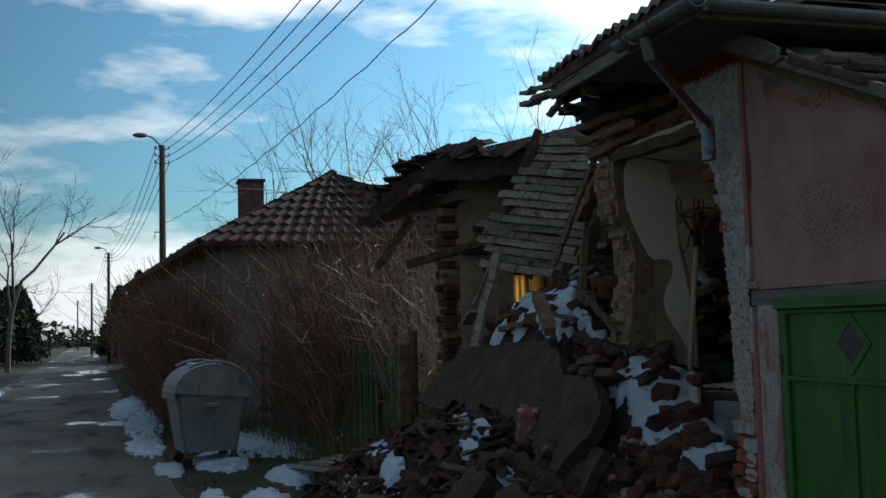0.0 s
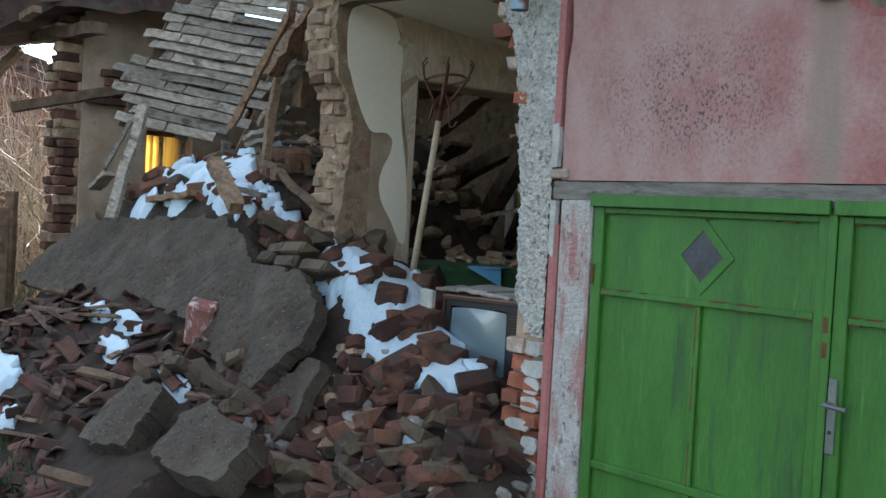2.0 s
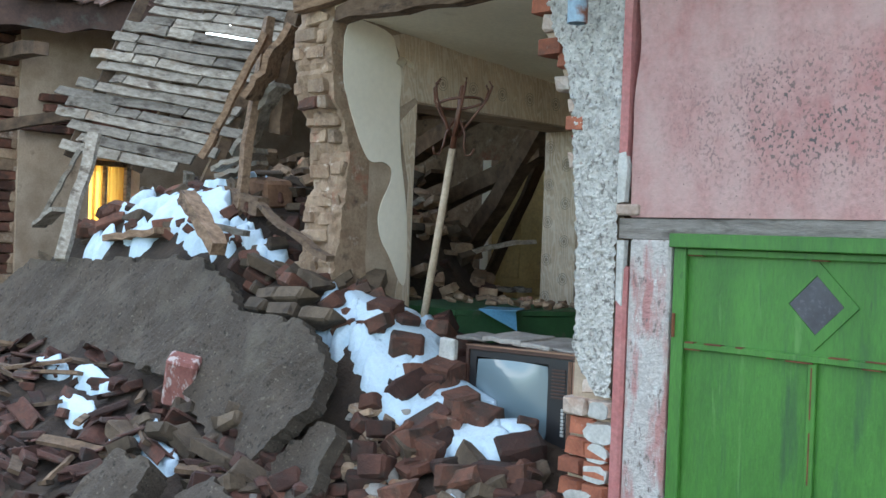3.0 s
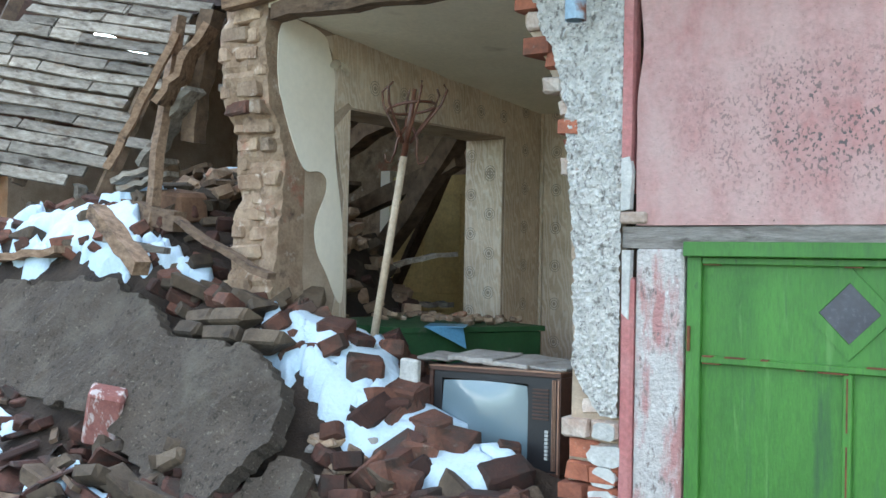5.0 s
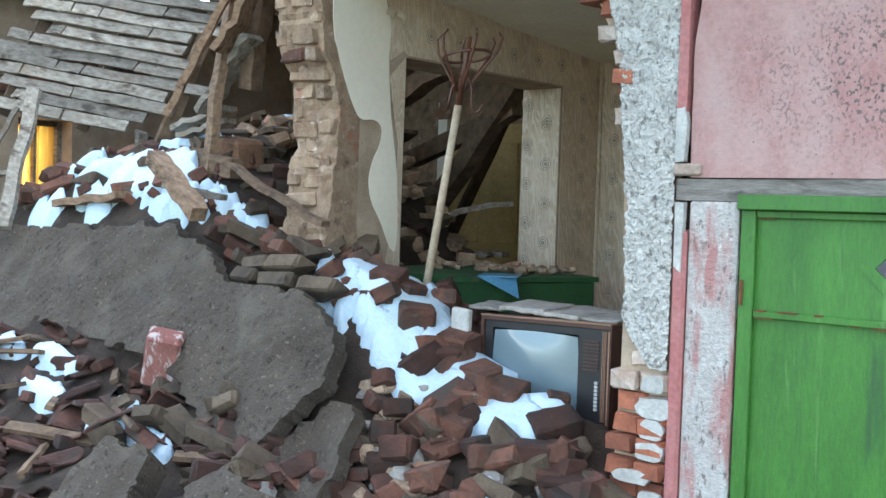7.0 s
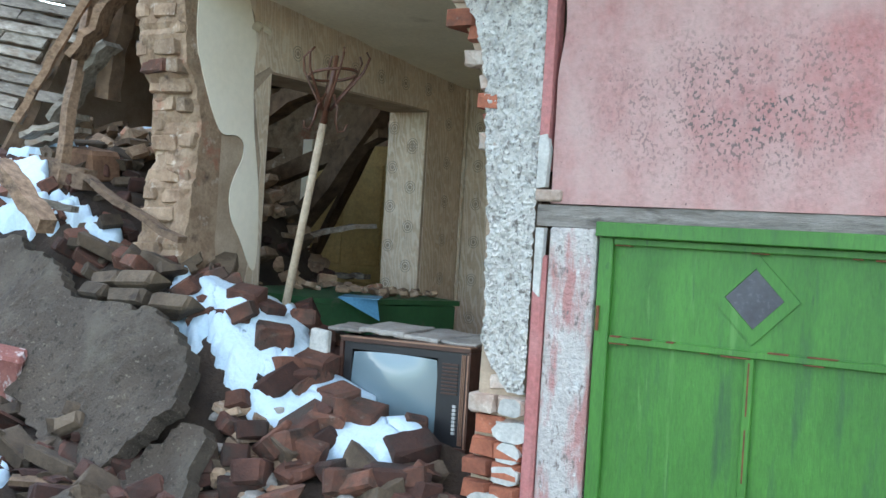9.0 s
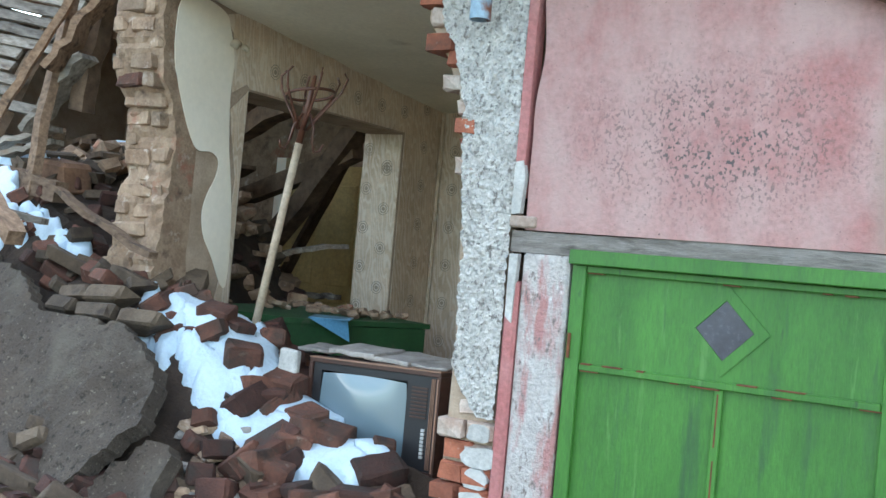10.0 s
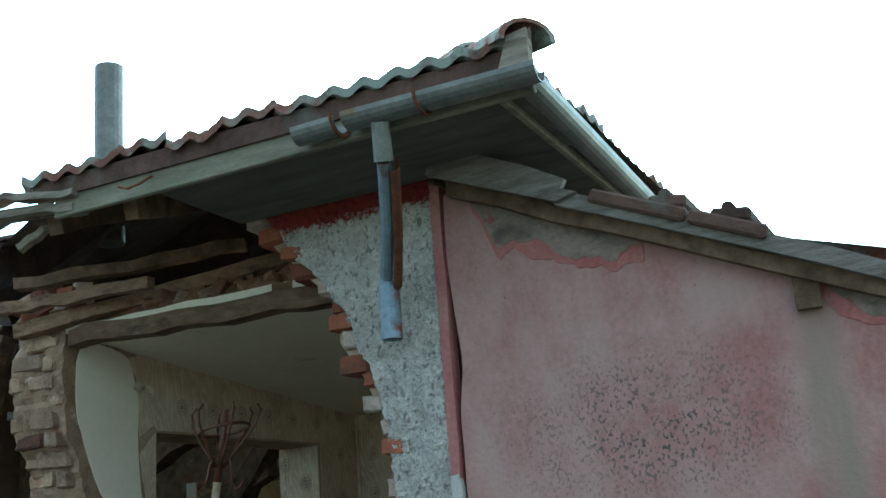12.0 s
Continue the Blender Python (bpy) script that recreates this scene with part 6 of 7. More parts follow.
def snow_patch(cx, cy, rx, ry, seed, surface, thick=0.045, step=0.02, cut=0.03):
    bm = bmesh.new()
    verts = {}
    known = {}

    def cover(i, j):
        if (i, j) not in known:
            x, y = i * step, j * step
            d = 1 - ((x - cx) / rx) ** 2 - ((y - cy) / ry) ** 2
            known[i, j] = d * 0.9 + 0.55 * noise.noise(Vector((x * 5.5, y * 5.5, seed * 3.3))) + 0.80 * noise.noise(Vector((x * 12, y * 12, seed))) + 0.25 * noise.noise(Vector((x * 27, y * 27, seed))) - cut
        return known[i, j]

    def vert(i, j):
        if (i, j) not in verts:
            x, y, k = i * step, j * step, cover(i, j)
            t = min(max((k + 0.25) / 0.6, 0), 1)
            t = t * t * (3 - 2 * t)
            verts[i, j] = bm.verts.new((x, y, surface(x, y) - 0.05 + (thick + 0.095) * t + 0.012 * noise.noise(Vector((x * 9, y * 9, seed)))))
        return verts[i, j]

    for i in range(int((cx - rx * 1.5) / step), int((cx + rx * 1.5) / step)):
        for j in range(int((cy - ry * 1.5) / step), int((cy + ry * 1.5) / step)):
            if max(cover(i + a, j + b) for a, b in ((0, 0), (1, 0), (1, 1), (0, 1))) > -0.2:
                bm.faces.new([vert(i + a, j + b) for a, b in ((0, 0), (1, 0), (1, 1), (0, 1))])
    if not bm.faces:
        bm.free()
        return
    put("snow_patch", bm, M_SNOW, label="patch of old snow melting on the ground" if surface is ground_height else "patch of old snow melting on the rubble", category="snow", group="snow patches", smooth=True)


HEAP_SNOW = (
    (-7.30, 4.24, 0.15, 0.09), (-7.16, 4.30, 0.20, 0.15), (-7.02, 4.44, 0.18, 0.15), (-6.99, 4.23, 0.15, 0.09), (-6.83, 4.20, 0.26, 0.08), (-6.80, 4.36, 0.26, 0.13), (-6.68, 4.20, 0.20, 0.09), (-6.62, 4.38, 0.20, 0.09), (-6.36, 4.22, 0.18, 0.08), (-6.52, 4.22, 0.18, 0.08), (-6.24, 4.32, 0.09, 0.05),
    (-9.00, 4.36, 0.48, 0.14), (-8.62, 4.30, 0.26, 0.08), (-9.75, 4.45, 0.20, 0.10), (-9.62, 4.15, 0.16, 0.06), (-9.10, 4.17, 0.10, 0.04), (-9.04, 4.74, 0.26, 0.08), (-8.24, 4.38, 0.14, 0.05), (-8.08, 4.40, 0.09, 0.05), (-8.9, 5.4, 0.18, 0.06), (-8.5, 5.5, 0.15, 0.05))
LOW_SNOW = (
    (-9.03, 3.64, 0.17, 0.05), (-8.70, 3.68, 0.20, 0.05), (-8.50, 3.52, 0.14, 0.05), (-8.02, 3.66, 0.10, 0.04), (-7.92, 3.50, 0.12, 0.05), (-7.62, 3.50, 0.16, 0.04), (-10.46, 3.23, 0.35, 0.10), (-9.70, 3.10, 0.30, 0.07), (-9.00, 3.05, 0.22, 0.08), (-9.90, 2.88, 0.24, 0.06), (-9.35, 2.88, 0.13, 0.06), (-9.62, 2.75, 0.24, 0.05), (-8.48, 2.94, 0.14, 0.04), (-6.12, 3.92, 0.10, 0.04))
for k, (x, y, rx, ry) in enumerate(HEAP_SNOW + LOW_SNOW):
    snow_patch(x, y, rx * 1.1, ry * 1.1, k + 1, heap_height, 0.034 if k < len(HEAP_SNOW) else 0.014, 0.014, 0.0)
GROUND_SNOW = ((-17.6, 3.3, 2.2, 0.8), (-15.6, 2.2, 1.0, 0.35), (-15.2, 1.5, 0.7, 0.2), (-18.5, 1.2, 1.8, 0.3), (-23, 1.2, 3.5, 0.35), (-28, 0.8, 4, 0.4), (-12.3, 1.9, 0.6, 0.15), (-13.4, 2.9, 0.8, 0.3), (-36, -3.6, 3, 0.5), (-12.0, 2.4, 0.5, 0.2), (-11.6, 1.6, 0.5, 0.12))
for k, (x, y, rx, ry) in enumerate(GROUND_SNOW):
    snow_patch(x, y, rx, ry, 40 + k, ground_height, 0.03, 0.04, 0.12)

# ---- fence, bush, twigs ----


def tubes(name, runs, mat, parent=None, sides=3, **tags):
    """Many thin stems as one mesh. runs: (points, first radius, last radius)."""
    vs, fs = [], []
    for pts, r0, r1 in runs:
        base = len(vs)
        for i, p in enumerate(pts):
            d = (pts[min(i + 1, len(pts) - 1)] - pts[max(i - 1, 0)]).normalized()
            a = d.orthogonal().normalized()
            b = d.cross(a)
            r = r0 + (r1 - r0) * i / (len(pts) - 1)
            vs += [tuple(p + r * (math.cos(k * math.tau / sides) * a + math.sin(k * math.tau / sides) * b)) for k in range(sides)]
        for i in range(len(pts) - 1):
            for k in range(sides):
                q, s = base + i * sides, base + (i + 1) * sides
                fs.append((q + k, q + (k + 1) % sides, s + (k + 1) % sides, s + k))
    arr = np.array(vs)
    at = Vector((float(arr[:, 0].mean()), float(arr[:, 1].mean()), float(arr[:, 2].min())))
    me = bpy.data.meshes.new(name)
    me.from_pydata([tuple(Vector(v) - at) for v in vs], [], fs)
    me.materials.append(mat)
    ob = new(name, me)
    WHERE[ob] = at
    ob.location = at - (WHERE[parent] if parent else Vector())
    ob.parent = parent
    return tagged(ob, **tags)


def stem(rg, p, d, length, steps, wander, lift=0.0):
    pts = [p.copy()]
    for _ in range(steps):
        d = (d + Vector([rg.uniform(-wander, wander) for _ in range(3)]) + Vector((0, 0, lift))).normalized()
        p = p + d * (length / steps)
        pts.append(p.copy())
    return pts, d


rg = random.Random(91)
runs, fine = [], []
for k in range(3700):
    x = rg.uniform(-25.0, -13.6)
    y = rg.uniform(3.35, 5.6) + 0.06 * (x + 15)
    if x < -18.4 and y > 2.75 + 0.09 * (x + 19):
        y = rg.uniform(1.75, 2.35) + 0.09 * (x + 19)
    tall = interp(y, [(1.0, 2.9), (2.3, 3.1), (3.0, 3.3), (4.2, 3.6), (5.8, 3.2)]) * (rg.uniform(0.75, 1.1) if rg.random() < 0.38 else rg.uniform(0.35, 0.6))
    z0 = rg.uniform(0.1, 1.2)
    d = Vector((rg.uniform(-0.5, 0.5), rg.uniform(-0.6, 0.4), 1)).normalized()
    pts, d2 = stem(rg, Vector((x, y, z0)), d, max(tall - z0, 0.4), 5, 0.22)
    runs.append((pts, 0.010, 0.003))
    for _ in range(3):
        i = rg.randrange(1, 5)
        q, _ = stem(rg, pts[i], Vector((rg.uniform(-1, 1), rg.uniform(-1, 1), rg.uniform(-0.2, 0.9))).normalized(), rg.uniform(0.25, 0.7), 3, 0.4)
        fine.append((q, 0.005, 0.002))
bush = root("hedge_bush", (-17.4, 4.0, 0.0), "dense leafless reddish-brown thicket behind the fence", "bush")
tubes("stem_mass", runs, M_TWIGRED, bush, kind="stuff")
tubes("twig_mass", fine, M_TWIGRED, bush, kind="stuff")
runs = []
for k in range(360):
    x, y = rg.uniform(-15.6, -12.2), rg.uniform(4.15, 5.5)
    d = Vector((rg.uniform(-0.45, 0.35), rg.uniform(-0.5, 0.3), 1)).normalized()
    pts, _ = stem(rg, Vector((x, y, rg.uniform(0.1, 0.8))), d, rg.uniform(1.2, 2.9), 6, 0.10)
    runs.append((pts, 0.009, 0.003))
    for _ in range(3):
        q, _ = stem(rg, pts[rg.randrange(2, 6)], Vector((rg.uniform(-1, 1), rg.uniform(-1, 1), 0.4)).normalized(), rg.uniform(0.2, 0.7), 4, 0.35)
        runs.append((q, 0.006, 0.002))
tubes("sapling_thicket", runs, M_TWIGPALE, None, label="pale upright dry shoots growing beside the ruin", category="bush", kind="stuff")
runs = []
for k in range(1300):
    x = rg.uniform(-19.5, -11.2)
    y = 3.75 + 0.09 * (x + 12) + rg.uniform(-0.35, 0.35)
    pts, _ = stem(rg, Vector((x, y, ground_height(x, y) + max(heap_height(x, y), 0))), Vector((rg.uniform(-0.4, 0.4), rg.uniform(-0.4, 0.4), 1)).normalized(), rg.uniform(0.1, 0.5), 3, 0.25)
    runs.append((pts, 0.005, 0.0015))
M_GRASS = surf("dry_weeds", (0.07, 0.085, 0.03), (0.19, 0.17, 0.085), 2, 0.9, 0.1, 30)
tubes("dry_weeds", runs, M_GRASS, None, label="dry weeds and grass along the fence foot", category="weeds", kind="stuff")
runs = []
for k in range(3000):
    x = rg.uniform(-24, -11.0)
    y = road_right(x) + abs(rg.gauss(0.25, 0.7)) + 0.1
    if any(((x - a) / (c * 1.3)) ** 2 + ((y - b) / (d * 1.3)) ** 2 < 1 for a, b, c, d in GROUND_SNOW):
        continue
    pts, _ = stem(rg, Vector((x, y, ground_height(x, y))), Vector((rg.uniform(-0.7, 0.7), rg.uniform(-0.7, 0.7), 1)).normalized(), rg.uniform(0.03, 0.09), 2, 0.3)
    runs.append((pts, 0.005, 0.0015))
tubes("verge_grass", runs, M_GRASS, None, label="short dead grass on the street verge", category="grass", kind="stuff")

runs = []
for k in range(1500):
    x, y = rg.uniform(-10.6, -6.4), rg.uniform(2.15, 2.85)
    if x > -7.6 and rg.random() < 0.6:
        continue
    pts, _ = stem(rg, Vector((x, y, ground_height(x, y) + max(heap_height(x, y), 0) - 0.01)), Vector((rg.uniform(-0.8, 0.8), rg.uniform(-0.8, 0.8), 1)).normalized(), rg.uniform(0.04, 0.13), 3, 0.35)
    runs.append((pts, 0.007, 0.002))
M_WEED = surf("dark_green_weeds", (0.022, 0.035, 0.016), (0.06, 0.085, 0.035), 3, 0.9, 0.1, 30)
tubes("heap_weeds", runs, M_WEED, None, label="low dark green weeds at the rubble foot", category="weeds", kind="stuff")

fence = root("picket_fence", (-15.3, 3.5, 0), "moss-green painted wooden picket fence, overgrown", "fence")
rg = random.Random(14)
for k in range(78):
    x = -11.9 - k * 0.095
    y = 3.85 + 0.10 * (x + 12)
    h = 1.55 + rg.uniform(-0.12, 0.08)
    bm = beam((x, y, 0.10), (x + rg.uniform(-0.03, 0.03), y + rg.uniform(-0.03, 0.03), h), 0.055, 0.018, rg.uniform(-0.1, 0.1), 0.004, rg, 2)
    if rg.random() < 0.86:
        part("picket", bm, M_FENCE, fence)
    else:
        bm.free()
for z in (0.5, 1.25):
    part("fence_rail", beam((-11.8, 3.89, z), (-19.4, 3.13, z), 0.04, 0.07, rough=0.01, cuts=10), M_FENCE, fence)
for x, h in ((-11.75, 1.75), (-13.8, 1.7), (-15.9, 1.7), (-18.0, 1.7)):
    part("fence_post", a_tube([(x, 3.9 + 0.10 * (x + 12), 0), (x + 0.03, 3.9 + 0.10 * (x + 12), h)], 0.06, 0.055), M_WOODDARK, fence)
put("gate_post", a_box(-11.55, -11.42, 3.70, 3.82, 0.3, 1.62, bevel=0.01), M_WOODDARK, label="old dark gate post at the rubble edge", category="post")
for k in range(5):
    timber("plank", (-13.6 + 0.1 * k, 2.9 + 0.12 * k, 0.2 + 0.03 * k), (-11.6 + 0.1 * k, 3.1 + 0.1 * k, 0.35 + 0.03 * k), 0.14, 0.03, M_WOOD, "old planks lying on the verge")

# ---- waste bin ----
wb = root("waste_bin", (-15.6, 2.0, 0), "galvanised four-wheeled communal waste bin with domed lid", "waste bin")
WBM = pose(-15.6, 2.0, 0.02, 0, 0, 8) @ Matrix.Diagonal((0.9, 0.76, 1.0, 1.0))


def wb_part(name, bm, mat, label="", parent=None, smooth=False):
    for v in bm.verts:
        v.co = WBM @ v.co
    return part(name, bm, mat, parent or wb, label, smooth=smooth)


bm = bmesh.new()
ring = []
for z, w, d in ((0.22, 0.42, 0.46), (0.95, 0.52, 0.60), (1.00, 0.55, 0.62)):
    ring.append([bm.verts.new((x * w, y * d, z)) for x, y in ((-1, -1), (1, -1), (1, 1), (-1, 1))])
for q, s in zip(ring, ring[1:]):
    for k in range(4):
        bm.faces.new((q[k], q[(k + 1) % 4], s[(k + 1) % 4], s[k]))
bm.faces.new(ring[0][::-1])
bmesh.ops.bevel(bm, geom=[e for e in bm.edges if abs(e.verts[0].co.z - e.verts[1].co.z) > 0.1], offset=0.05, segments=2, affect="EDGES")
body = wb_part("body", bm, M_BIN)
bm = bmesh.new()
prof = [(0.64 * math.cos(t), 1.0 + 0.36 * math.sin(t)) for t in np.linspace(math.pi, -0.25, 15)]
prism(bm, prof, -0.56, 0.56, ("y", "z"))
wb_part("domed_lid", bm, M_BIN, "rounded galvanised lid")
for s in (-1, 1):
    bm = bmesh.new()
    arc = [(0.68 * math.cos(t), 1.0 + 0.40 * math.sin(t)) for t in np.linspace(2.2, -0.45, 12)]
    tube(bm, [(s * 0.575, y, z) for y, z in arc], 0.022, sides=6)
    wb_part("lid_rim", bm, M_BIN)
    for y in (-0.40, 0.40):
        bm = bmesh.new()
        tube(bm, [(s * 0.36 - 0.03, y, 0.09), (s * 0.36 + 0.03, y, 0.09)], 0.09, sides=14)
        wheel = wb_part("wheel", bm, M_RUBBER, "black rubber castor wheel")
        bm = a_box(s * 0.36 - 0.05, s * 0.36 + 0.05, y - 0.04, y + 0.04, 0.14, 0.23)
        wb_part("castor_fork", bm, M_RUST)
    bm = a_box(s * 0.56 - 0.03, s * 0.56 + 0.03, -0.12, 0.12, 0.80, 0.86, bevel=0.01)
    wb_part("lifting_trunnion", bm, M_BIN)
wb_part("front_flange", a_box(-0.53, 0.53, -0.66, -0.62, 0.90, 1.02, bevel=0.008), M_BIN)
bm = a_box(-0.3, 0.3, -0.25, 0.1, 1.345, 1.375, bevel=0.01)
roughen(bm, 0.02, 5)
for v in bm.verts:
    v.co = WBM @ v.co
put("snow_on_lid", bm, M_SNOW, label="thin crust of snow on the bin lid", category="snow")

# ---- poles, street lamp and wires ----


def power_pole(d, lateral, height, lamp, arms=True):
    x, y = -0.973 - d, 1.230 + lateral * d
    p = root("utility_pole", (x, y, 0), "dark wooden power pole beside the street" + (" with a street lamp" if lamp else ""), "utility pole", "utility poles")
    part("pole", a_tube([(x, y, 0), (x, y, height * 0.5), (x, y, height)], 0.13, 0.095, sides=10), M_POLE, p, smooth=True)
    for k, z in enumerate((height - 0.12, height - 0.35, height - 0.6)):
        part("insulator_bracket", a_tube([(x, y - 0.22, z), (x, y + 0.22, z)], 0.014, sides=6), M_RUST, p)
        for s in (-0.22, 0.22):
            part("insulator", a_tube([(x, y + s, z), (x, y + s, z + 0.10)], 0.035, 0.03, sides=8), M_TVGREY, p)
    if lamp:
        L = 0.55
        part("lamp_arm", a_tube([(x, y, height - 0.45), (x, y - 0.1, height + 0.05), (x, y - 0.3, height + 0.26), (x, y - L, height + 0.34)], 0.028, sides=8), M_ZINC, p, smooth=True)
        head = bmesh.new()
        bmesh.ops.create_uvsphere(head, u_segments=12, v_segments=8, radius=1)
        for v in head.verts:
            v.co = Vector((v.co.x * 0.12 + x, v.co.y * 0.25 + y - L - 0.15, v.co.z * 0.085 + height + 0.33))
        part("lamp_head", head, M_ZINC, p, "oval street lamp head", smooth=True)
        part("lower_bracket", a_tube([(x, y, 5.2), (x, y - 0.25, 5.2), (x, y - 0.25, 5.0)], 0.02, sides=6), M_RUST, p)
    return Vector((x, y, height))


tops = [power_pole(36, 0.0155, 8.1, True), power_pole(76, -0.032, 7.6, True), power_pole(112, -0.0465, 7.3, False), power_pole(165, -0.0585, 7.3, False)]
tail = power_pole(-11.5, -0.45, 8.1, False)
near_ends = [tail + Vector((0, -0.22 + 0.15 * k, -0.1 - 0.16 * k)) for k in range(4)] + [tail + Vector((0, 0.5, -0.6))]
part("stay_arm", a_tube([tail + Vector((0, 0, -0.6)), tail + Vector((0, 0.52, -0.6))], 0.02, sides=6), M_RUST, bpy.data.objects["utility_pole.004"])
for k in range(4):
    a, b = tops[0] + Vector((0, -0.22 + 0.15 * k, -0.1 - 0.16 * k)), near_ends[k]
    pts = [a.lerp(b, t) - Vector((0, 0, 1.2 * 4 * t * (1 - t))) for t in np.linspace(0, 1, 24)]
    put("overhead_wire", a_tube(pts, 0.012, sides=4), M_TVBLACK, label="dark overhead power wire", category="wire", group="overhead wires")
    for u, w in zip(tops, tops[1:]):
        off = Vector((0, -0.22 + 0.15 * k, -0.1 - 0.16 * k))
        pts = [(u + off).lerp(w + off, t) - Vector((0, 0, 0.9 * 4 * t * (1 - t))) for t in np.linspace(0, 1, 10)]
        put("overhead_wire", a_tube(pts, 0.012, sides=4), M_TVBLACK, label="dark overhead power wire", category="wire", group="overhead wires")
a, b = tops[0] + Vector((0, 0.1, -2.6)), near_ends[4]
pts = [a.lerp(b, t) - Vector((0, 0, 1.0 * 4 * t * (1 - t))) + Vector((0, 0, 0.02 * math.sin(t * 160))) for t in np.linspace(0, 1, 90)]
put("overhead_wire", a_tube(pts, 0.010, sides=4), M_TVBLACK, label="twisted service cable to the ruined house", category="wire", group="overhead wires")

# ---- neighbouring houses ----


def house(ridge0, ridge1, half, eave_z, ridge_z, hip, label, chim=None, seed=1):
    r0, r1 = Vector((*ridge0, ridge_z)), Vector((*ridge1, ridge_z))
    d = (r1 - r0).normalized()
    s = Vector((-d.y, d.x, 0))
    if s.y > 0:
        s = -s
    h = root("village_house", ((r0.x + r1.x) / 2, (r0.y + r1.y) / 2, 0), label, "house", "village houses")
    e0, e1 = r0 - d * hip, r1 + d * hip

    def P(u, v, z):
        q = e0 + (e1 - e0) * u + s * v
        return Vector((q.x, q.y, z))
    ins = 0.45
    L = (e1 - e0).length
    bm = bmesh.new()
    foot = [P(ins / L, half - ins, 0), P(1 - ins / L, half - ins, 0), P(1 - ins / L, -half + ins, 0), P(ins / L, -half + ins, 0)]
    lo, hi = [bm.verts.new(p) for p in foot], [bm.verts.new(p + Vector((0, 0, eave_z))) for p in foot]
    for k in range(4):
        bm.faces.new((lo[k], lo[(k + 1) % 4], hi[(k + 1) % 4], hi[k]))
    part("wall", bm, M_GREYWALL, h)
    bm = bmesh.new()
    c = [bm.verts.new(P(0, half, eave_z)), bm.verts.new(P(1, half, eave_z)), bm.verts.new(P(1, -half, eave_z)), bm.verts.new(P(0, -half, eave_z))]
    a, b = bm.verts.new(r0), bm.verts.new(r1)
    bm.faces.new((c[0], c[1], b, a))
    bm.faces.new((c[2], c[3], a, b))
    bm.faces.new((c[3], c[0], a))
    bm.faces.new((c[1], c[2], b))
    bm.faces.new(c[::-1])
    part("roof_deck", bm, M_WOODDARK, h)
    # tiles on the hip end towards the ruin and on the street slope
    for A, B, C, D in ((P(0, -half, eave_z), P(0, half, eave_z), r0, r0), (P(0, half, eave_z), P(1, half, eave_z), r0, r1)):
        nrm = (B - A).cross(C - A).normalized()
        if nrm.z < 0:
            nrm = -nrm
        rows = int(((C + D) / 2 - (A + B) / 2).length / 0.34)
        vs, fs = [], []
        for j in range(rows + 1):
            t0, t1 = j / (rows + 1), (j + 1.05) / (rows + 1)
            p0, q0 = A.lerp(C, t0), B.lerp(D, t0)
            n = max(int((q0 - p0).length / 0.22), 2)
            p1, q1 = A.lerp(C, min(t1, 1)), B.lerp(D, min(t1, 1))
            base = len(vs)
            for i in range(n * 4 + 1):
                w = 0.03 * math.cos(i / 4 * math.tau) + 0.05 + 0.03 * noise.noise(Vector((i // 4 * 0.7, j * 1.9, seed)))
                vs += [tuple(p0.lerp(q0, i / (n * 4)) + nrm * (w + 0.05)), tuple(p1.lerp(q1, i / (n * 4)) + nrm * w), tuple(p0.lerp(q0, i / (n * 4)) + nrm * 0.0)]
            for i in range(n * 4):
                k = base + i * 3
                fs += [(k, k + 3, k + 4, k + 1), (k, k + 2, k + 5, k + 3)]
        bm = bmesh.new()
        me = bpy.data.meshes.new("tmp")
        me.from_pydata(vs, [], fs)
        bm.from_mesh(me)
        bpy.data.meshes.remove(me)
        tagged(part("tile_field", bm, M_TILEDARK, h), kind="stuff")
    for k in range(int((r1 - r0).length / 0.36)):
        p = r0.lerp(r1, k * 0.36 / (r1 - r0).length)
        part("ridge_tile", a_tube([p + Vector((0, 0, 0.06)), p + d * 0.38 + Vector((0, 0, 0.05))], 0.10, 0.09, sides=7), M_TILEDARK, h)
    for u in (0.25, 0.5, 0.75):
        w = part("window", a_box(*[v for pair in zip(P(u, half - ins, 1.2) - Vector((0.45, 0.02, 0)), P(u, half - ins, 2.3) + Vector((0.45, 0.02, 0))) for v in pair]), M_GLASSDARK, h)
        c0 = P(u, half - ins, 1.2)
        part("frame", a_box(c0.x - 0.5, c0.x - 0.45, c0.y - 0.05, c0.y + 0.05, 1.15, 2.35), M_WOOD, w)
        part("frame", a_box(c0.x + 0.45, c0.x + 0.5, c0.y - 0.05, c0.y + 0.05, 1.15, 2.35), M_WOOD, w)
    if chim:
        x, y, z0, z1 = chim
        cm = part("chimney", a_box(x - 0.33, x + 0.33, y - 0.33, y + 0.33, z0, z1 - 0.08, bevel=0.015), M_TILEDARK, h, "dark brick chimney")
        part("chimney_cap", a_box(x - 0.38, x + 0.38, y - 0.38, y + 0.38, z1 - 0.08, z1, bevel=0.02), M_TILEDARK, cm)
    return h


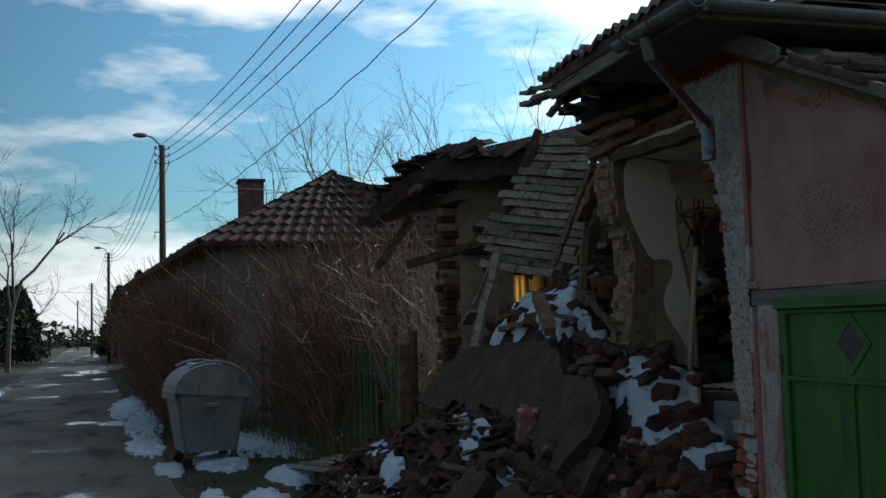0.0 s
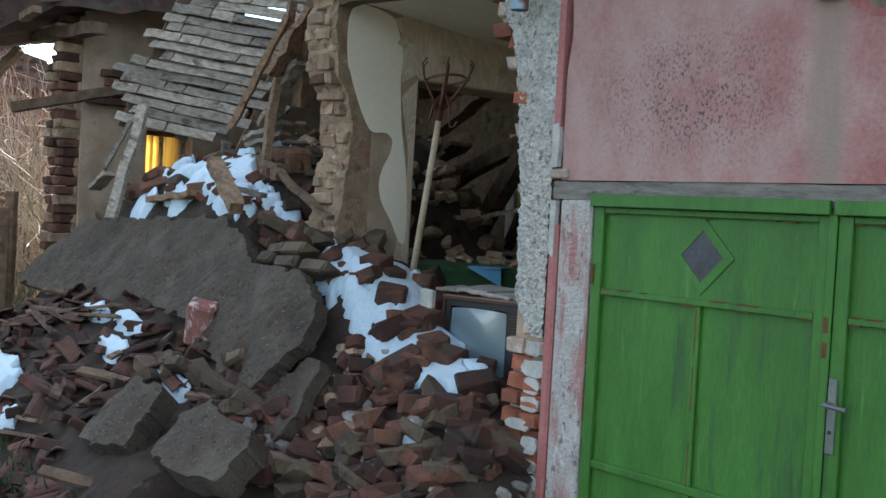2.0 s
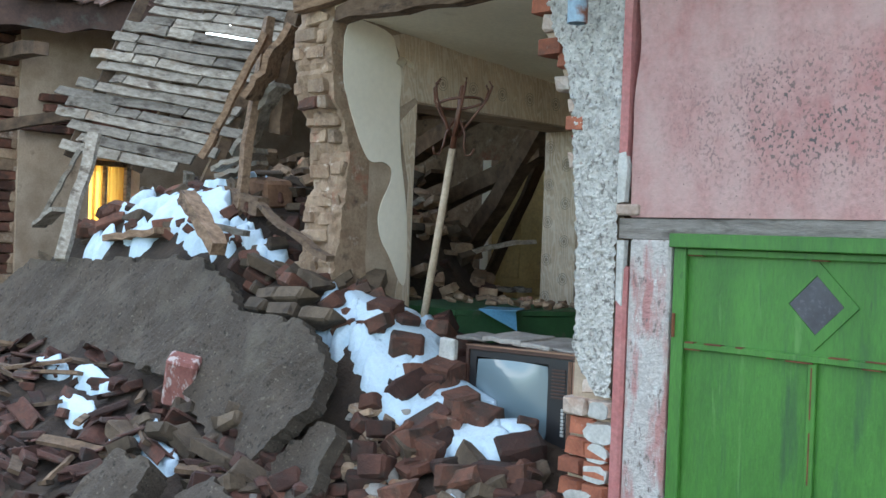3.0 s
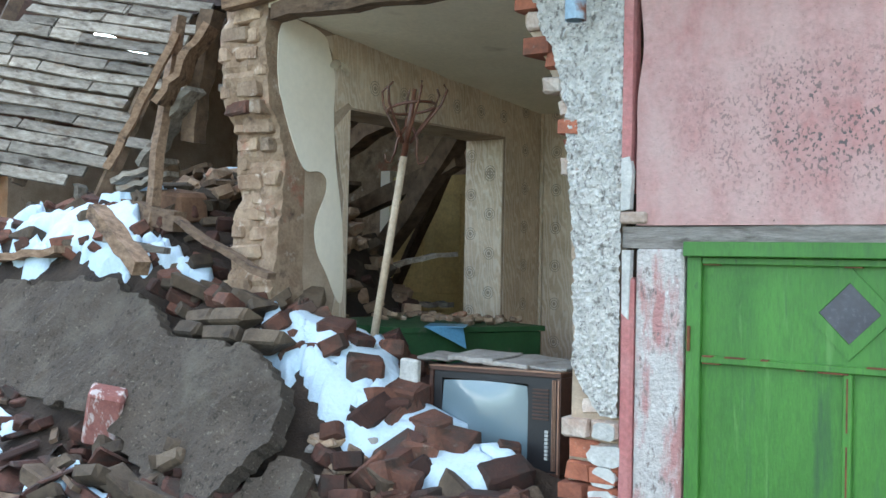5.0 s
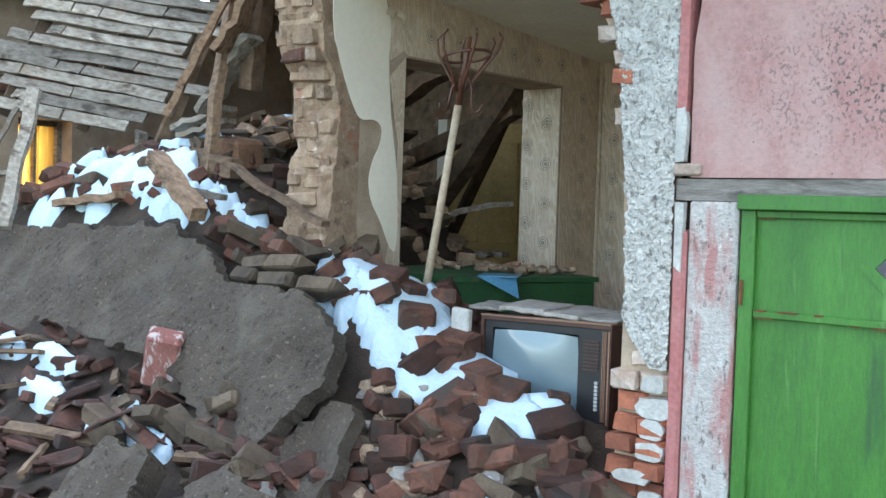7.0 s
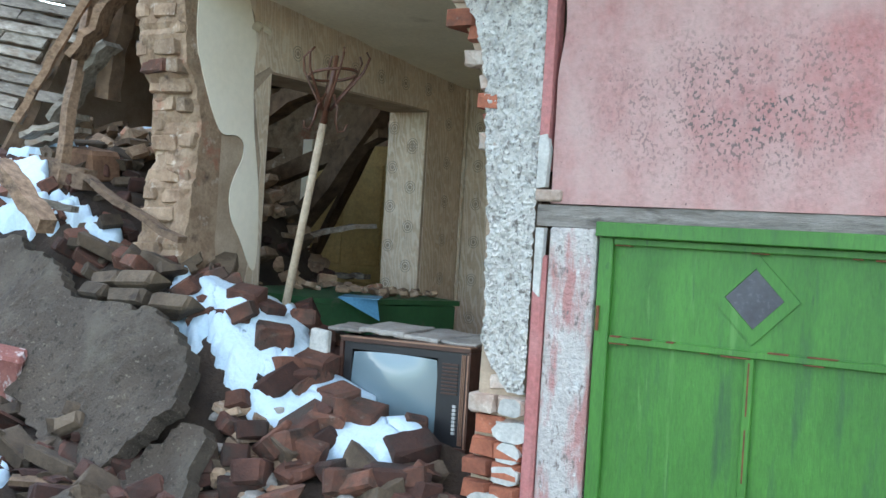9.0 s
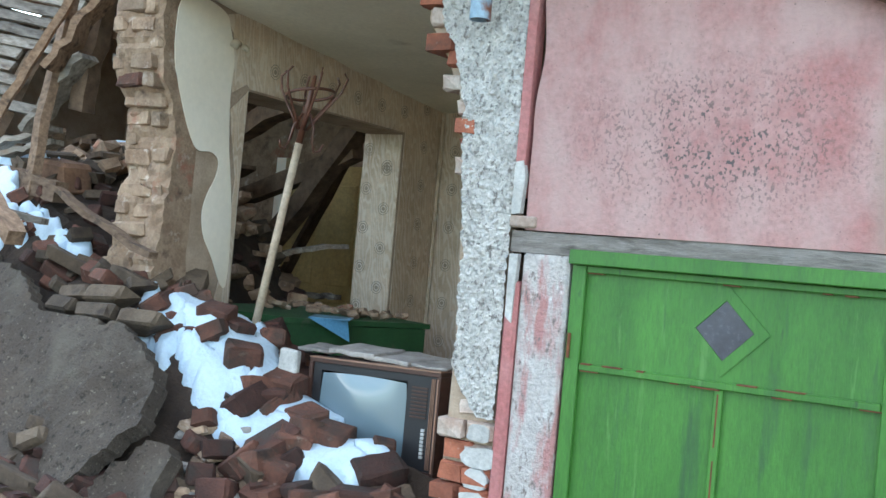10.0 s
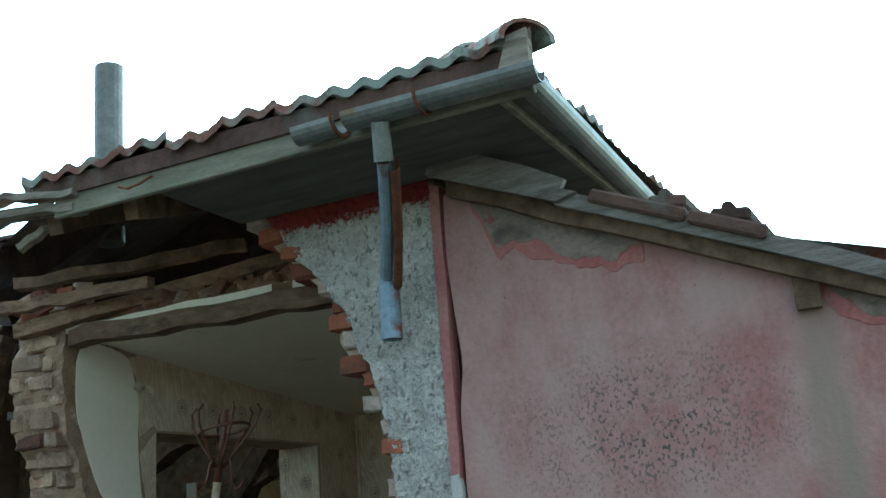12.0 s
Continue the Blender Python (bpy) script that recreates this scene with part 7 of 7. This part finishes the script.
house((-21.7, 4.85), (-35.0, 3.65), 3.0, 3.25, 4.85, 2.6, "old grey village house with a hipped dark tile roof", (-30.3, 4.05, 4.5, 6.0), 2)
house((-50.0, 2.9), (-60.0, 2.4), 2.6, 3.0, 4.6, 2.0, "low village house further along the street", (-52, 2.7, 4.2, 5.6), 5)
house((-74.0, 2.4), (-90.0, 1.2), 3.0, 3.0, 4.6, 2.0, "distant low village house along the street", None, 6)
fw = root("street_fence_wall", (-40, 0.9, 0), "grey rendered street wall with posts and a green gate", "fence wall")
for k in range(9):
    x = -33.5 - k * 1.8
    y = 1.15 + 0.055 * (x + 33)
    part("wall_panel", a_box(x - 0.88, x + 0.88, y, y + 0.15, 0, 1.7), M_FENCE if k in (3, 4) else M_GREYWALL, fw)
    part("pillar", a_box(x - 0.98, x - 0.81, y - 0.06, y + 0.21, 0, 2.0, bevel=0.01), M_GREYWALL, fw)

# ---- trees ----


def tree(at, height, seed, name="bare_tree", label="leafless deciduous tree with fine branches", depth=5, spread=0.75, mat=M_BARK, thick=0.16):
    rg = random.Random(seed)
    t = root(name, at, label, "tree", "bare trees")
    trunk, twigs = [], []

    def grow(p, d, l, r, n):
        pts, e = stem(rg, p, d, l, 4, 0.14, 0.03)
        (trunk if n >= depth - 1 else twigs).append((pts, r, r * 0.62))
        if n == 0:
            return
        for _ in range(3 if n > 1 else 4):
            i = rg.randrange(2, 5)
            b = (e + Vector([rg.uniform(-spread, spread) for _ in range(3)])).normalized()
            grow(pts[i], b, l * rg.uniform(0.55, 0.8), r * 0.52, n - 1)

    grow(Vector(at), Vector((0, 0, 1)), height * 0.34, thick, depth)
    tubes("trunk", trunk, mat, t, 6)
    tubes("crown", twigs, mat, t, 3)


tree((-62, -5.9, 0), 15, 3)
tree((-54, -6.6, 0), 13, 4)
tree((-95, -10.0, 0), 15, 5)
tree((-31, 7.9, 0), 12, 6, thick=0.10, mat=M_TWIGPALE)
tree((-30, 9.3, 0), 12.5, 7, thick=0.10, mat=M_TWIGPALE)
tree((-29, 10.6, 0), 11.5, 8, thick=0.08, mat=M_TWIGPALE)
tree((-41, 5.5, 0), 11.0, 9, thick=0.10)
tree((-27.0, 11.0, 0), 11, 10, thick=0.08, mat=M_TWIGPALE)


def evergreen(at, height, width, seed):
    rg = random.Random(seed)
    t = root("evergreen_tree", at, "dark evergreen tree beside the street", "tree", "evergreen trees")
    part("trunk", a_tube([at, Vector(at) + Vector((0, 0, height * 0.8))], 0.2, 0.06), M_BARK, t)
    vs, fs = [], []
    for k in range(2600):
        h = rg.random()
        r = width * (1 - h) ** 0.7 * (0.55 + 0.45 * rg.random()) * (0.85 + 0.3 * noise.noise(Vector((h * 6, k % 7, seed))))
        a = rg.uniform(0, math.tau)
        p = Vector((at[0] + r * math.cos(a), at[1] + r * math.sin(a), 0.3 + h * height))
        u = Vector([rg.uniform(-1, 1) for _ in range(3)]).normalized() * rg.uniform(0.15, 0.4)
        v = Vector([rg.uniform(-1, 1) for _ in range(3)]).normalized() * rg.uniform(0.1, 0.25)
        b = len(vs)
        vs += [tuple(p - u), tuple(p + v), tuple(p + u), tuple(p - v)]
        fs.append((b, b + 1, b + 2, b + 3))
    bm = bmesh.new()
    me = bpy.data.meshes.new("tmp")
    me.from_pydata(vs, [], fs)
    bm.from_mesh(me)
    bpy.data.meshes.remove(me)
    part("crown", bm, M_FIR, t)


evergreen((-82, -8.2, 0), 5.2, 2.6, 1)
evergreen((-76, -8.8, 0), 6.0, 2.4, 2)
evergreen((-96, -9.0, 0), 6.0, 3.0, 3)
evergreen((-82, 0.8, 0), 6.2, 2.2, 4)
evergreen((-100, -1.0, 0), 6.0, 2.6, 5)
rg = random.Random(55)
vs, fs = [], []
for k in range(9000):
    x = -rg.uniform(210, 260)
    y = rg.uniform(-170, 150)
    z = rg.random() ** 1.6 * (5 + 2.5 * noise.noise(Vector((y * 0.06, 0, 0))))
    p = Vector((x, y, z))
    u = Vector([rg.uniform(-1, 1) for _ in range(3)]) * 0.9
    v = Vector([rg.uniform(-1, 1) for _ in range(3)]) * 0.6
    b = len(vs)
    vs += [tuple(p - u), tuple(p + v), tuple(p + u), tuple(p - v)]
    fs.append((b, b + 1, b + 2, b + 3))
me = bpy.data.meshes.new("far_woods")
me.from_pydata(vs, [], fs)
me.materials.append(M_FIR)
tagged(new("far_woods", me), "distant bare woods closing the end of the street", "woods", kind="stuff")
